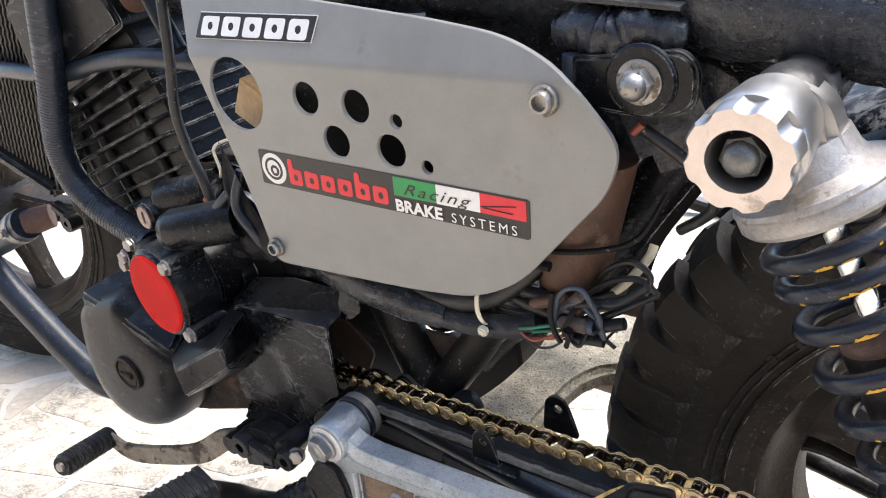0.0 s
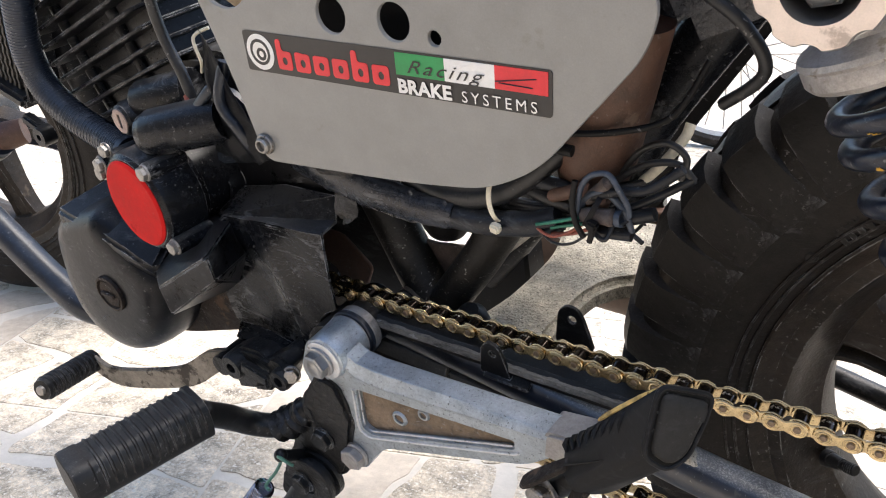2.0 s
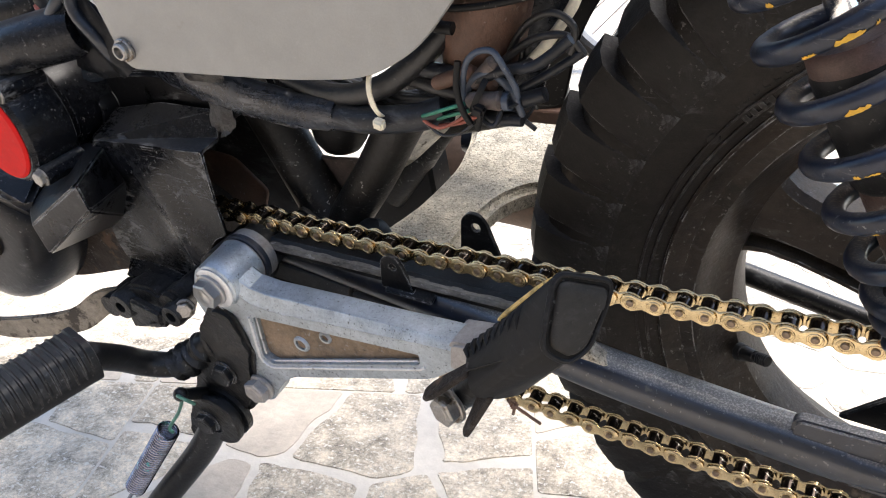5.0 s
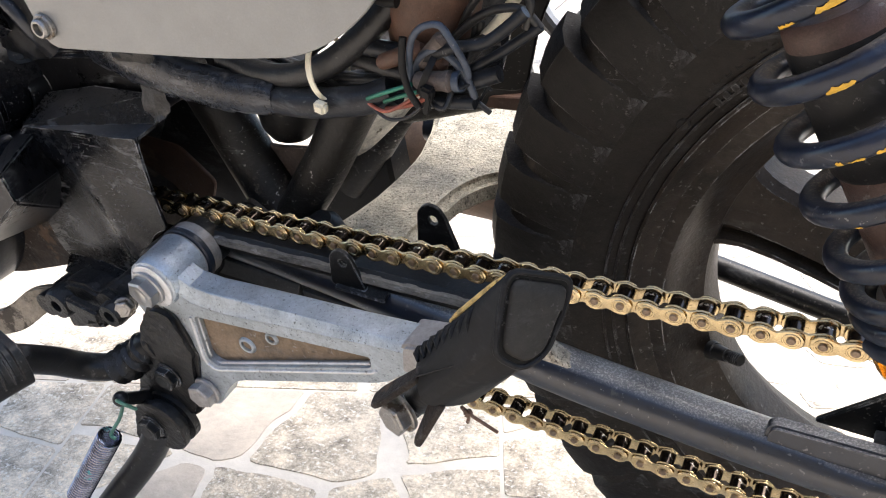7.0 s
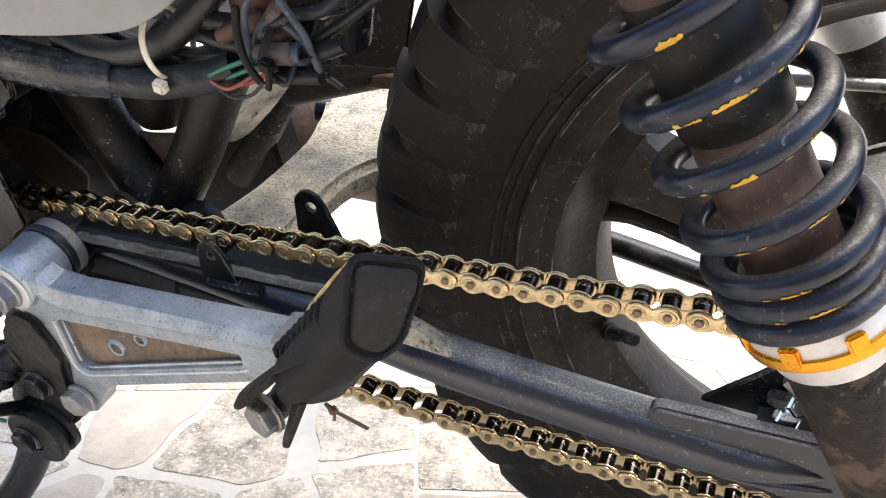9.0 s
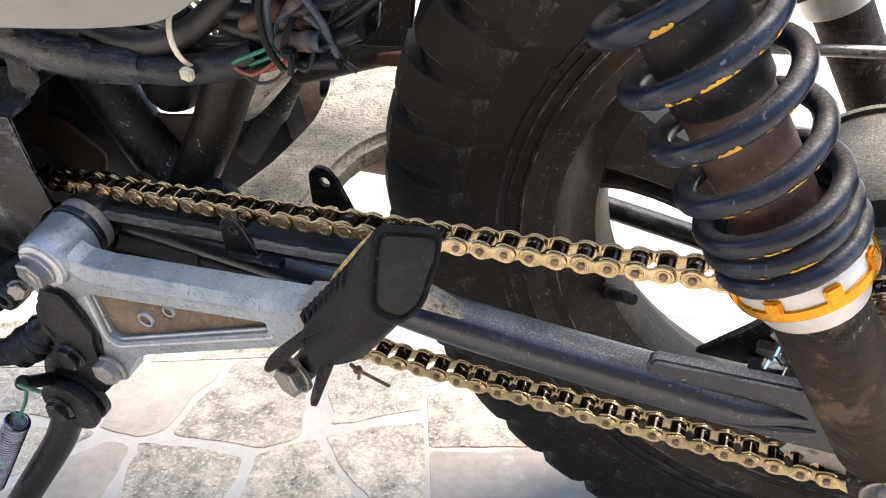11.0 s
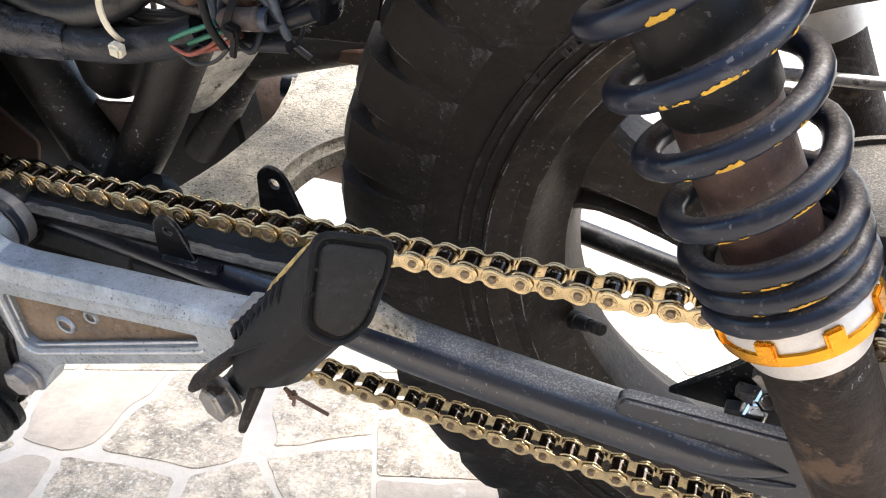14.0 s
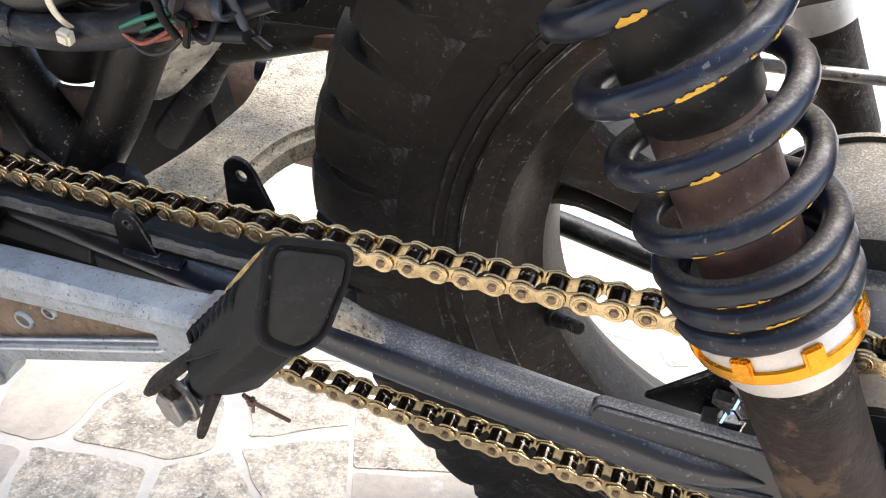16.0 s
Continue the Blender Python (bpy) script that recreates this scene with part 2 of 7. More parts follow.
M_PANEL = material("grey_painted_plate", (0.254, 0.252, 0.240), 0.40, 0.15, 0.09, 9, 0.06, 700, (0.215, 0.208, 0.190), 0.085, 24, specks=0.22, scratch=0.10)
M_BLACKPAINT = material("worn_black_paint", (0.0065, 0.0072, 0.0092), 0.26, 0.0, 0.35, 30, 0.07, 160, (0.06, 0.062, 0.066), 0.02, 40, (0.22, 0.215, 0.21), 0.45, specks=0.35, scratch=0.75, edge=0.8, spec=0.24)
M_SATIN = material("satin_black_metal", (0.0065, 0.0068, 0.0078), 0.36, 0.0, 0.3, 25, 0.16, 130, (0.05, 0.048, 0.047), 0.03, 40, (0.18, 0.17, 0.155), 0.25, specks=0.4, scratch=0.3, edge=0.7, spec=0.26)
# blue in this black base stands in for the sky's reflection
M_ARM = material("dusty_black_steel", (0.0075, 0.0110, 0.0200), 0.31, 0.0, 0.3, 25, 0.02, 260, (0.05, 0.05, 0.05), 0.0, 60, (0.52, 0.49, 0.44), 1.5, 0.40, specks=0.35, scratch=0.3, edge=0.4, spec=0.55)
M_DUSTY = material("dust_caked_metal", (0.47, 0.425, 0.335), 0.92, 0.0, 0.42, 60, 1.0, 420, (0.095, 0.084, 0.066), 0.24, 460, (0.50, 0.46, 0.38), 0.4, specks=0.6)
M_PALE = material("pale_dusty_plate", (0.64, 0.61, 0.54), 0.7, 0.2, 0.35, 40, 0.6, 260, (0.16, 0.14, 0.11), 0.14, 90, (0.55, 0.52, 0.46), 0.5, specks=0.4)
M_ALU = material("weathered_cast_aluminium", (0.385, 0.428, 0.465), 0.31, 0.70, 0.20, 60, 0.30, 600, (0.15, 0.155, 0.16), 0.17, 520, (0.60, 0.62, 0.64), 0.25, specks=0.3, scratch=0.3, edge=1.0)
M_ALUBRIGHT = material("machined_aluminium", (0.42, 0.415, 0.41), 0.32, 0.92, 0.10, 30, 0.05, 700, (0.4, 0.38, 0.36), 0.04, 60, (0.5, 0.48, 0.45), 0.25, specks=0.2, scratch=0.3)
M_SEAT = material("dull_cast_aluminium", (0.36, 0.34, 0.325), 0.45, 0.55, 0.22, 50, 0.25, 300, (0.20, 0.17, 0.14), 0.10, 60, (0.40, 0.36, 0.31), 0.25, specks=0.4, scratch=0.4, edge=0.4)
M_ALUFACE = material("anodised_aluminium_face", (0.72, 0.62, 0.55), 0.45, 0.55, 0.08, 25, 0.08, 600, (0.5, 0.42, 0.36), 0.2, 70)
M_BAREEDGE = material("bare_aluminium_edge", (0.60, 0.605, 0.61), 0.40, 0.6, 0.15, 60, 0.1, 500, (0.30, 0.29, 0.28), 0.12, 160)
M_STEEL = material("dull_steel", (0.33, 0.315, 0.295), 0.42, 0.85, 0.2, 60, 0.15, 500, (0.16, 0.13, 0.10), 0.25, 120)
M_CHROME = material("chrome", (0.75, 0.75, 0.76), 0.12, 1.0, 0.1, 60, 0.03, 400)
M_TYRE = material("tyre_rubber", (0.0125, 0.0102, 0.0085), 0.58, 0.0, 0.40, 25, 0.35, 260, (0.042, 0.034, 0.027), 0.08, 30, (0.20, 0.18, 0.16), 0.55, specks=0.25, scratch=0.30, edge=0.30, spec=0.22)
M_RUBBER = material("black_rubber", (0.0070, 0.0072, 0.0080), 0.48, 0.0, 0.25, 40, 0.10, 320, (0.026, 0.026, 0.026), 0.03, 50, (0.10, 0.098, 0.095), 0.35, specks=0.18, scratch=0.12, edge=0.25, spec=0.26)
M_LIP = material("dusty_worn_lip", (0.105, 0.098, 0.086), 0.8, 0.0, 0.5, 60, 0.6, 260, (0.035, 0.033, 0.030), 0.16, 90, (0.26, 0.24, 0.20), 0.5, stretch=(0.35, 1, 1), specks=0.5)
M_GREYPLATE = material("dusty_grey_plate", (0.050, 0.047, 0.044), 0.6, 0.1, 0.3, 40, 0.2, 300, (0.10, 0.095, 0.085), 0.1, 50, (0.20, 0.19, 0.17), 0.4, specks=0.3)
M_PEG = material("smooth_black_rubber", (0.0085, 0.0086, 0.0092), 0.52, 0.0, 0.25, 40, 0.08, 320, (0.020, 0.020, 0.020), 0.02, 50, specks=0.05, scratch=0.08, spec=0.16)
M_BUNDLE = material("glossy_wrapping_tape", (0.0105, 0.0125, 0.0180), 0.27, 0.0, 0.30, 40, 0.16, 110, (0.05, 0.05, 0.052), 0.03, 60, (0.15, 0.15, 0.155), 0.35, specks=0.3, scratch=0.35, spec=0.42)
M_TORN = material("dusty_torn_tape", (0.085, 0.082, 0.080), 0.42, 0.0, 0.45, 60, 0.5, 160, (0.025, 0.026, 0.030), 0.14, 60, specks=0.6, scratch=0.5, spec=0.4)
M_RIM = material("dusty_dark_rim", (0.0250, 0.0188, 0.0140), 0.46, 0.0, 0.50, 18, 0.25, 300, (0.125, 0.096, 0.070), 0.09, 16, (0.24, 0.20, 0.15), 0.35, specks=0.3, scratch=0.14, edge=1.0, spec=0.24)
M_HUB = material("dust_covered_hub", (0.02, 0.019, 0.018), 0.55, 0.1, 0.3, 30, 0.5, 400, (0.07, 0.06, 0.05), 0.2, 40, (0.50, 0.45, 0.36), 1.0, specks=0.4)
M_GOLD = material("gold_chain_plate", (0.64, 0.50, 0.285), 0.22, 1.0, 0.22, 160, 0.03, 900, (0.17, 0.11, 0.05), 0.14, 380, random=0.12)
M_ROLLER = material("oily_chain_roller", (0.035, 0.026, 0.020), 0.14, 0.75, 0.3, 100, 0.0, 300, (0.6, 0.55, 0.48), 0.12, 160, random=0.3)
M_PIN = material("chain_pin", (0.22, 0.165, 0.12), 0.35, 0.9, 0.3, 200, 0.0)
M_RED = material("red_cap_paint", (0.55, 0.014, 0.013), 0.62, 0.0, 0.10, 30, 0.08, 600, (0.34, 0.012, 0.012), 0.03, 40, specks=0.10, spec=0.08)
M_SPRING = material("blue_black_spring", (0.0055, 0.0090, 0.0200), 0.33, 0.0, 0.3, 40, 0.06, 260, (0.03, 0.032, 0.036), 0.0, 60, (0.34, 0.28, 0.215), 0.95, 0.18, specks=0.3, scratch=0.3, spec=0.36)
M_YELLOWMARK = material("yellow_paint_marks", (0.56, 0.335, 0.035), 0.55, 0.0, 0.2, 80, 0.2, 500)
M_DAMPER = material("brown_damper_tube", (0.078, 0.046, 0.037), 0.48, 0.1, 0.35, 30, 0.25, 300, (0.14, 0.095, 0.075), 0.06, 45, (0.2, 0.17, 0.14), 0.2, specks=0.35)
M_LOWERLEG = material("grey_brown_lower_leg", (0.0250, 0.0180, 0.0140), 0.62, 0.0, 0.55, 22, 0.6, 180, (0.105, 0.072, 0.050), 0.22, 34, (0.22, 0.18, 0.14), 0.4, specks=0.6, scratch=0.35, spec=0.2)
M_ORANGE = material("orange_anodised_ring", (0.74, 0.32, 0.02), 0.25, 0.75, 0.12, 40, 0.05, 500)
M_SILVER = material("silver_collar", (0.62, 0.60, 0.57), 0.45, 0.5, 0.1, 30, 0.12, 500, (0.35, 0.32, 0.28), 0.15, 60)
M_WIRE = material("dusty_black_wire", (0.0095, 0.0098, 0.011), 0.40, 0.0, 0.35, 60, 0.25, 300, (0.05, 0.046, 0.043), 0.05, 90, (0.16, 0.15, 0.135), 0.5, specks=0.7)
M_TAPE = material("grey_wiring_tape", (0.0120, 0.0136, 0.0172), 0.34, 0.0, 0.35, 40, 0.22, 130, (0.06, 0.06, 0.06), 0.04, 60, (0.17, 0.16, 0.15), 0.4, specks=0.5, scratch=0.35, spec=0.3)
M_BLUEWIRE = material("blue_grey_wire", (0.038, 0.050, 0.072), 0.45, 0.0, 0.3, 60, 0.1, specks=0.5)
M_GREENWIRE = material("green_wire", (0.02, 0.16, 0.10), 0.45, 0.0, 0.2, 60, 0.1)
M_REDWIRE = material("red_wire", (0.30, 0.075, 0.045), 0.45, 0.0, 0.25, 60, 0.1, specks=0.3)
M_BROWN = material("brown_cylinder", (0.095, 0.048, 0.030), 0.55, 0.0, 0.28, 30, 0.3, 300, (0.17, 0.115, 0.08), 0.2, 40, specks=0.3)
M_SLEEVE = material("dusty_grey_brown_sleeve", (0.085, 0.066, 0.058), 0.6, 0.0, 0.35, 60, 0.3, 300, (0.16, 0.13, 0.11), 0.12, 90, (0.24, 0.21, 0.18), 0.5, specks=0.5)
M_CREAM = material("yellowed_nylon", (0.66, 0.61, 0.48), 0.5, 0.0, 0.15, 60, 0.1)
# also on added backings, where near-black stands in for shade in gaps
M_DARKVOID = material("dark_plastic_and_backing", (0.0050, 0.0048, 0.0048), 0.55, 0.0, 0.3, 30, 0.1, 300, specks=0.3, spec=0.25)
M_PLATEBROWN = material("dusty_brown_recess", (0.21, 0.155, 0.105), 0.75, 0.1, 0.3, 40, 0.4, 420, (0.09, 0.07, 0.05), 0.12, 80, specks=0.6, scratch=0.3)
M_DECALBLACK = material("black_decal", (0.022, 0.020, 0.019), 0.42, 0.0, 0.15, 60, 0.03)
M_DECALWHITE = material("white_decal", (0.80, 0.79, 0.76), 0.42, 0.0, 0.05, 60, 0.02)
M_DECALRED = material("red_decal", (0.68, 0.025, 0.035), 0.4, 0.0, 0.08, 60, 0.02)
M_DECALGREEN = material("green_decal", (0.02, 0.27, 0.075), 0.4, 0.0, 0.08, 60, 0.02)
M_STANDSPRING = material("oil_slick_spring", (0.27, 0.265, 0.31), 0.18, 1.0, 0.4, 110, 0.03, 300, (0.12, 0.32, 0.32), 0.16, 90)
M_TEAL = material("teal_spring_wire", (0.10, 0.24, 0.19), 0.35, 0.5, 0.2, 100, 0.05)
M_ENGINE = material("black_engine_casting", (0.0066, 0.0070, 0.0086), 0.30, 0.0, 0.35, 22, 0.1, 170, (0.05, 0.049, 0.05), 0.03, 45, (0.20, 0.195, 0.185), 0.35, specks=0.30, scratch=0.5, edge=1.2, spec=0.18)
# the blue tint imitates sky sheen on black surfaces
M_HOSE = material("blue_tinted_black", (0.0115, 0.0165, 0.0265), 0.34, 0.0, 0.28, 30, 0.1, 240, (0.05, 0.052, 0.055), 0.03, 40, (0.16, 0.155, 0.15), 0.35, specks=0.5, scratch=0.3)
M_CAP = material("matt_grey_black_plastic", (0.0240, 0.0225, 0.0205), 0.60, 0.0, 0.2, 30, 0.06, 400, specks=0.1, scratch=0.05, spec=0.14)
M_LUG = material("worn_tread_rubber", (0.0088, 0.0073, 0.0063), 0.55, 0.0, 0.40, 25, 0.40, 200, (0.040, 0.034, 0.029), 0.08, 30, (0.20, 0.185, 0.17), 0.5, specks=0.25, scratch=0.40, edge=0.45, spec=0.26)
M_CORE = material("dusty_radiator_core", (0.034, 0.030, 0.025), 0.6, 0.2, 0.4, 40, 0.3, 400, (0.16, 0.135, 0.10), 0.10, 60)
M_WRAP = material("creased_black_tape", (0.0240, 0.0265, 0.0330), 0.27, 0.0, 0.40, 30, 1.0, 75, (0.05, 0.052, 0.056), 0.02, 40, (0.14, 0.135, 0.13), 0.3, specks=0.4, scratch=0.4)
M_BRACE = material("dusty_black_brace", (0.0125, 0.0118, 0.0112), 0.42, 0.0, 0.45, 30, 0.30, 220, (0.095, 0.083, 0.068), 0.10, 70, (0.26, 0.23, 0.19), 0.6, specks=0.8, scratch=0.5, spec=0.35)
M_TAR = material("tarry_black_grease", (0.0050, 0.0050, 0.0058), 0.40, 0.0, 0.4, 30, 1.0, 95, (0.03, 0.03, 0.032), 0.03, 60, (0.10, 0.095, 0.09), 0.2, specks=0.5, scratch=0.2, spec=0.4)
M_LEDGE = material("scuffed_tread_ledge", (0.016, 0.0155, 0.016), 0.7, 0.0, 0.6, 60, 0.5, 200, (0.010, 0.0095, 0.009), 0.16, 45, (0.15, 0.14, 0.135), 0.4, specks=0.6, scratch=0.6, spec=0.25)

# ---- the motorcycle, in its own frame: x to the rear, y to its right, z up ----
LEAN = 14.0
GROUND = 0.033
bike = thing("motorcycle", "dark custom motorcycle leaning on its side stand on stone paving", "motorcycle", pose(0.352, 0.844, 0, LEAN, 0, 0))
AXLE = V((0, 0, 0.334))


def bolt_mesh(name, across, head, mat, flange=0.0, socket=0.0, dome=0.0):
    """A hexagon head along +z from 0, on a washer; a socket screw if socket is set, a domed nut if dome is set."""
    bm = bmesh.new()
    I = Matrix()
    if flange:
        lathe(bm, [(0, -0.0005), (flange, -0.0005), (flange, 0.0012), (flange * 0.93, 0.0018), (0, 0.0018)], I, 24)
    if socket:
        r = across / 2
        lathe(bm, [(0, 0), (r, 0), (r, head * 0.75), (r * 0.85, head), (socket, head), (socket * 0.95, head * 0.35), (0, head * 0.35)], I, 24)
    else:
        R = across / math.sqrt(3)
        hexo = [(R * math.cos(math.pi / 3 * k), R * math.sin(math.pi / 3 * k)) for k in range(6)]
        prism(bm, hexo, head, I, bevel=head * 0.12)
        if dome:
            lathe(bm, [(across * 0.47, head * 0.98)] + [(across * 0.47 * math.cos(a), head + dome * math.sin(a)) for a in (0.3, 0.6, 0.9, 1.2)] + [(0, head + dome)], I, 20)
        else:
            lathe(bm, [(0, head + 0.0003), (across * 0.28, head + 0.0003), (across * 0.34, head - 0.0003)], I, 16)
    return mesh_of(name, bm, mat, 30)


def bolt(me, p, axis, parent, turn=0.0, label="", name="bolt", s=1.0):
    return placed(name, me, basis(p, axis) @ pose(0, 0, 0, 0, 0, turn) @ Matrix.Scale(s, 4), parent, label)


HEX17 = bolt_mesh("hex_bolt", 0.0185, 0.009, M_STEEL, 0.0125)
HEXPALE = bolt_mesh("hex_bolt_pale", 0.0185, 0.009, M_ALUBRIGHT, 0.0125)
HEXDIRTY = bolt_mesh("hex_bolt_dirty", 0.0135, 0.007, M_SEAT, 0.009)
HEX12 = bolt_mesh("hex_bolt_small", 0.0135, 0.007, M_STEEL, 0.009)
HEXBLACK = bolt_mesh("hex_bolt_black", 0.0155, 0.007, M_SATIN, 0.0105)
SOCKET = bolt_mesh("socket_screw", 0.0105, 0.005, M_STEEL, 0.0068, 0.0034)
NUTDOME = bolt_mesh("dome_nut", 0.020, 0.011, M_STEEL, 0.0155, 0, 0.009)
OUT = (0, -1, 0)

# --- rear wheel: cast rim with five spokes, blocky tyre ---
wheel = thing("rear_wheel", "", "")
wheel.parent = bike
WM = basis(AXLE, (0, 1, 0))          # z of the wheel runs to the far side
bm = bmesh.new()
half = [(0.2004, 0.047), (0.2050, 0.0515), (0.2133, 0.0555), (0.2290, 0.0600), (0.2457, 0.0622), (0.2598, 0.0618), (0.2697, 0.0590), (0.2780, 0.0530), (0.2851, 0.040), (0.2892, 0.020), (0.2905, 0)]
prof = [(r, -h) for r, h in half] + [(r, h) for r, h in half[-2::-1]] + [(0.192, 0.044), (0.192, -0.044)]
lathe(bm, prof, WM, 128, True)
part("tyre", bm, M_TYRE, wheel, "dusty black block-tread tyre", 30)
bm = bmesh.new()                      # fine moulded ribs by the bead and a raised shoulder line
for h in (-1, 1):
    for r, y, w in ((0.210, 0.0548, 0.0011), (0.2155, 0.0570, 0.0009)):
        tube(bm, [WM @ V((r * math.cos(a), r * math.sin(a), h * y)) for a in [2 * math.pi * k / 96 for k in range(96)]], w, 6, True)
part("bead_rib", bm, M_TYRE, wheel)


def tread_block(prof_pts, a_half, skew, widen=0.0):
    """One lug: a curved prism between two angles that follows the carcass; skew turns it across the tread."""
    bm = bmesh.new()
    cols = ((-1, 0.05), (-0.90, 0.96), (-0.30, 1.04), (0.30, 1.04), (0.86, 1.0), (1, 0.05))     # bevelled leading and trailing faces
    n = len(cols) - 1
    top, bot = [], []
    for u, share in cols:
        row_t, row_b = [], []
        for i, (r, h, lift) in enumerate(prof_pts):
            a = u * a_half * (1 + widen * (1 - i / (len(prof_pts) - 1))) + skew * h
            up = lift * share
            row_t.append(bm.verts.new(((r + up * 0.8) * math.cos(a), (r + up * 0.8) * math.sin(a), h * (1 + up * 7))))
            row_b.append(bm.verts.new(((r - 0.002) * math.cos(a), (r - 0.002) * math.sin(a), h * 0.985)))
        top.append(row_t)
        bot.append(row_b)
    q = len(prof_pts)
    for k in range(n):
        for i in range(q - 1):
            f = bm.faces.new((top[k][i], top[k][i + 1], top[k + 1][i + 1], top[k + 1][i]))
            f.material_index = 1 if k in (0, n - 1) else 0
        for i, sgn in ((0, 1), (q - 1, -1)):
            bm.faces.new((top[k][i], top[k + 1][i], bot[k + 1][i], bot[k][i]))
    for k in (0, n):
        for i in range(q - 1):
            bm.faces.new((top[k][i], bot[k][i], bot[k][i + 1], top[k][i + 1]))
    return mesh_of("tread_block", bm, [M_LUG, M_LEDGE], 24)


def tyre_word(text, r, start, size, step):
    """Raised characters along the tyre's near side wall, reading outwards along the arc."""
    for k, ch in enumerate(text):
        if ch == " ":
            continue
        cu = bpy.data.curves.new("tmp", "FONT")
        cu.body, cu.size, cu.extrude, cu.align_x = ch, size, 0.0004, "CENTER"
        tmp = bpy.data.objects.new("tmp", cu)
        scene.collection.objects.link(tmp)
        bpy.context.view_layer.update()
        me = bpy.data.meshes.new_from_object(tmp.evaluated_get(bpy.context.evaluated_depsgraph_get()))
        bpy.data.objects.remove(tmp)
        me.materials.clear()
        me.materials.append(M_LUG)
        a = radians(start + step * k)
        at = AXLE + V((-r * math.cos(a), -0.0588 - (r - 0.2235) * 0.30, r * math.sin(a)))
        m = Matrix.Translation(at) @ Matrix.Rotation(a - math.pi / 2, 4, "Y") @ Matrix(((1, 0, 0, 0), (0, 0, -1, 0), (0, 1, 0, 0), (0, 0, 0, 1)))
        placed("raised_letter", me, m, wheel)


tyre_word("TUBELESS", 0.2185, 40.5, 0.0080, 1.60)
for k in range(9):          # a second, unreadable line as plain raised bars
    bm = bmesh.new()
    a = radians(40.0 + 1.5 * k)
    r = 0.2115
    box(bm, AXLE + V((-r * math.cos(a), -0.0553, r * math.sin(a))), (0.0036, 0.0008, 0.0052), Euler((0, a - math.pi / 2, 0)).to_matrix(), 0.0003, 1)
    part("raised_bar", bm, M_LUG, wheel)
bm = bmesh.new()          # round mould mark
lathe(bm, [(0.0012, -0.0006), (0.0026, -0.0008), (0.0036, -0.0002), (0.0040, 0.001)], basis(AXLE + V((-0.2158 * math.cos(radians(34.7)), -0.0567, 0.2158 * math.sin(radians(34.7)))), (0, 1, 0)), 18)
part("mould_mark", bm, M_LUG, wheel)

NB = 44
lug_side = tread_block([(0.2365, -0.0612, -0.0006), (0.2410, -0.0615, 0.0008), (0.2500, -0.0619, 0.0018), (0.2600, -0.0612, 0.0032), (0.2705, -0.0588, 0.0056), (0.2784, -0.0535, 0.0090), (0.2830, -0.044, 0.0110), (0.2867, -0.030, 0.0115)], 0.0470, 0.55, 0.46)
lug_far = tread_block([(0.231, 0.0606, 0.0001), (0.2385, 0.0614, 0.0024), (0.2600, 0.0612, 0.0044), (0.2705, 0.0588, 0.0060), (0.2784, 0.0535, 0.0082), (0.2830, 0.044, 0.0096), (0.2867, 0.030, 0.0100)], 0.0535, 0.55)
lug_mid = tread_block([(0.2878, -0.024, 0.0028), (0.2896, -0.012, 0.0030), (0.2905, 0, 0.0030), (0.2896, 0.012, 0.0030), (0.2878, 0.024, 0.0028)], 0.0510, 0.9)
for k in range(NB):
    a = 2 * math.pi * k / NB
    for me, off in ((lug_side, 0.0), (lug_far, 0.5), (lug_mid, 0.35)):
        placed("tread_block", me, WM @ Matrix.Rotation(a + off * 2 * math.pi / NB, 4, "Z"), wheel)

bm = bmesh.new()
rh = [(0.2035, 0.0465), (0.2036, 0.0515), (0.2018, 0.0528), (0.1998, 0.0512), (0.1965, 0.0478), (0.1915, 0.0458), (0.1860, 0.0468), (0.1828, 0.0466), (0.1808, 0.0440), (0.1775, 0.0360), (0.1740, 0.0290), (0.1690, 0.0225), (0.1640, 0.0180), (0.1624, 0.0130)]
rimp = [(r, -h) for r, h in rh] + [(r, h) for r, h in rh[::-1]]
lathe(bm, rimp, WM, 96, True)
part("rim", bm, M_RIM, wheel, "dusty dark cast rim", 25)
for k in range(3):
    bm = bmesh.new()
    a = radians(161.5 + 120 * k)
    # a hollow-backed cast spoke: two raised edges and a web
    def sp(r, w, h):
        return WM @ (Matrix.Rotation(math.pi - a, 4, "Z") @ V((r, w, h)))
    rows = [(0.050, 0.024, 0.022), (0.075, 0.0225, 0.0205), (0.105, 0.0220, 0.0185), (0.130, 0.0226, 0.0175), (0.148, 0.0250, 0.0170), (0.158, 0.0290, 0.0168), (0.166, 0.0370, 0.0166)]
    rings = []
    for r, w, h in rows:
        sec = [(-w, -h * 0.75), (-w * 0.86, -h), (-w * 0.74, -h), (-w * 0.69, -h * 0.4), (-w * 0.42, -h * 0.4), (-w * 0.36, -h), (w * 0.80, -h), (w, -h * 0.7),
               (w, h * 0.75), (w * 0.8, h), (-w * 0.8, h), (-w, h * 0.75)]
        rings.append([bm.verts.new(sp(r, x, y)) for x, y in sec])
    for i in range(len(rows) - 1):
        for j in range(12):
            bm.faces.new((rings[i][j], rings[i][(j + 1) % 12], rings[i + 1][(j + 1) % 12], rings[i + 1][j]))
    bm.faces.new(rings[0])
    bm.faces.new(rings[-1][::-1])
    part("spoke", bm, M_RIM, wheel, "", 30)
bm = bmesh.new()
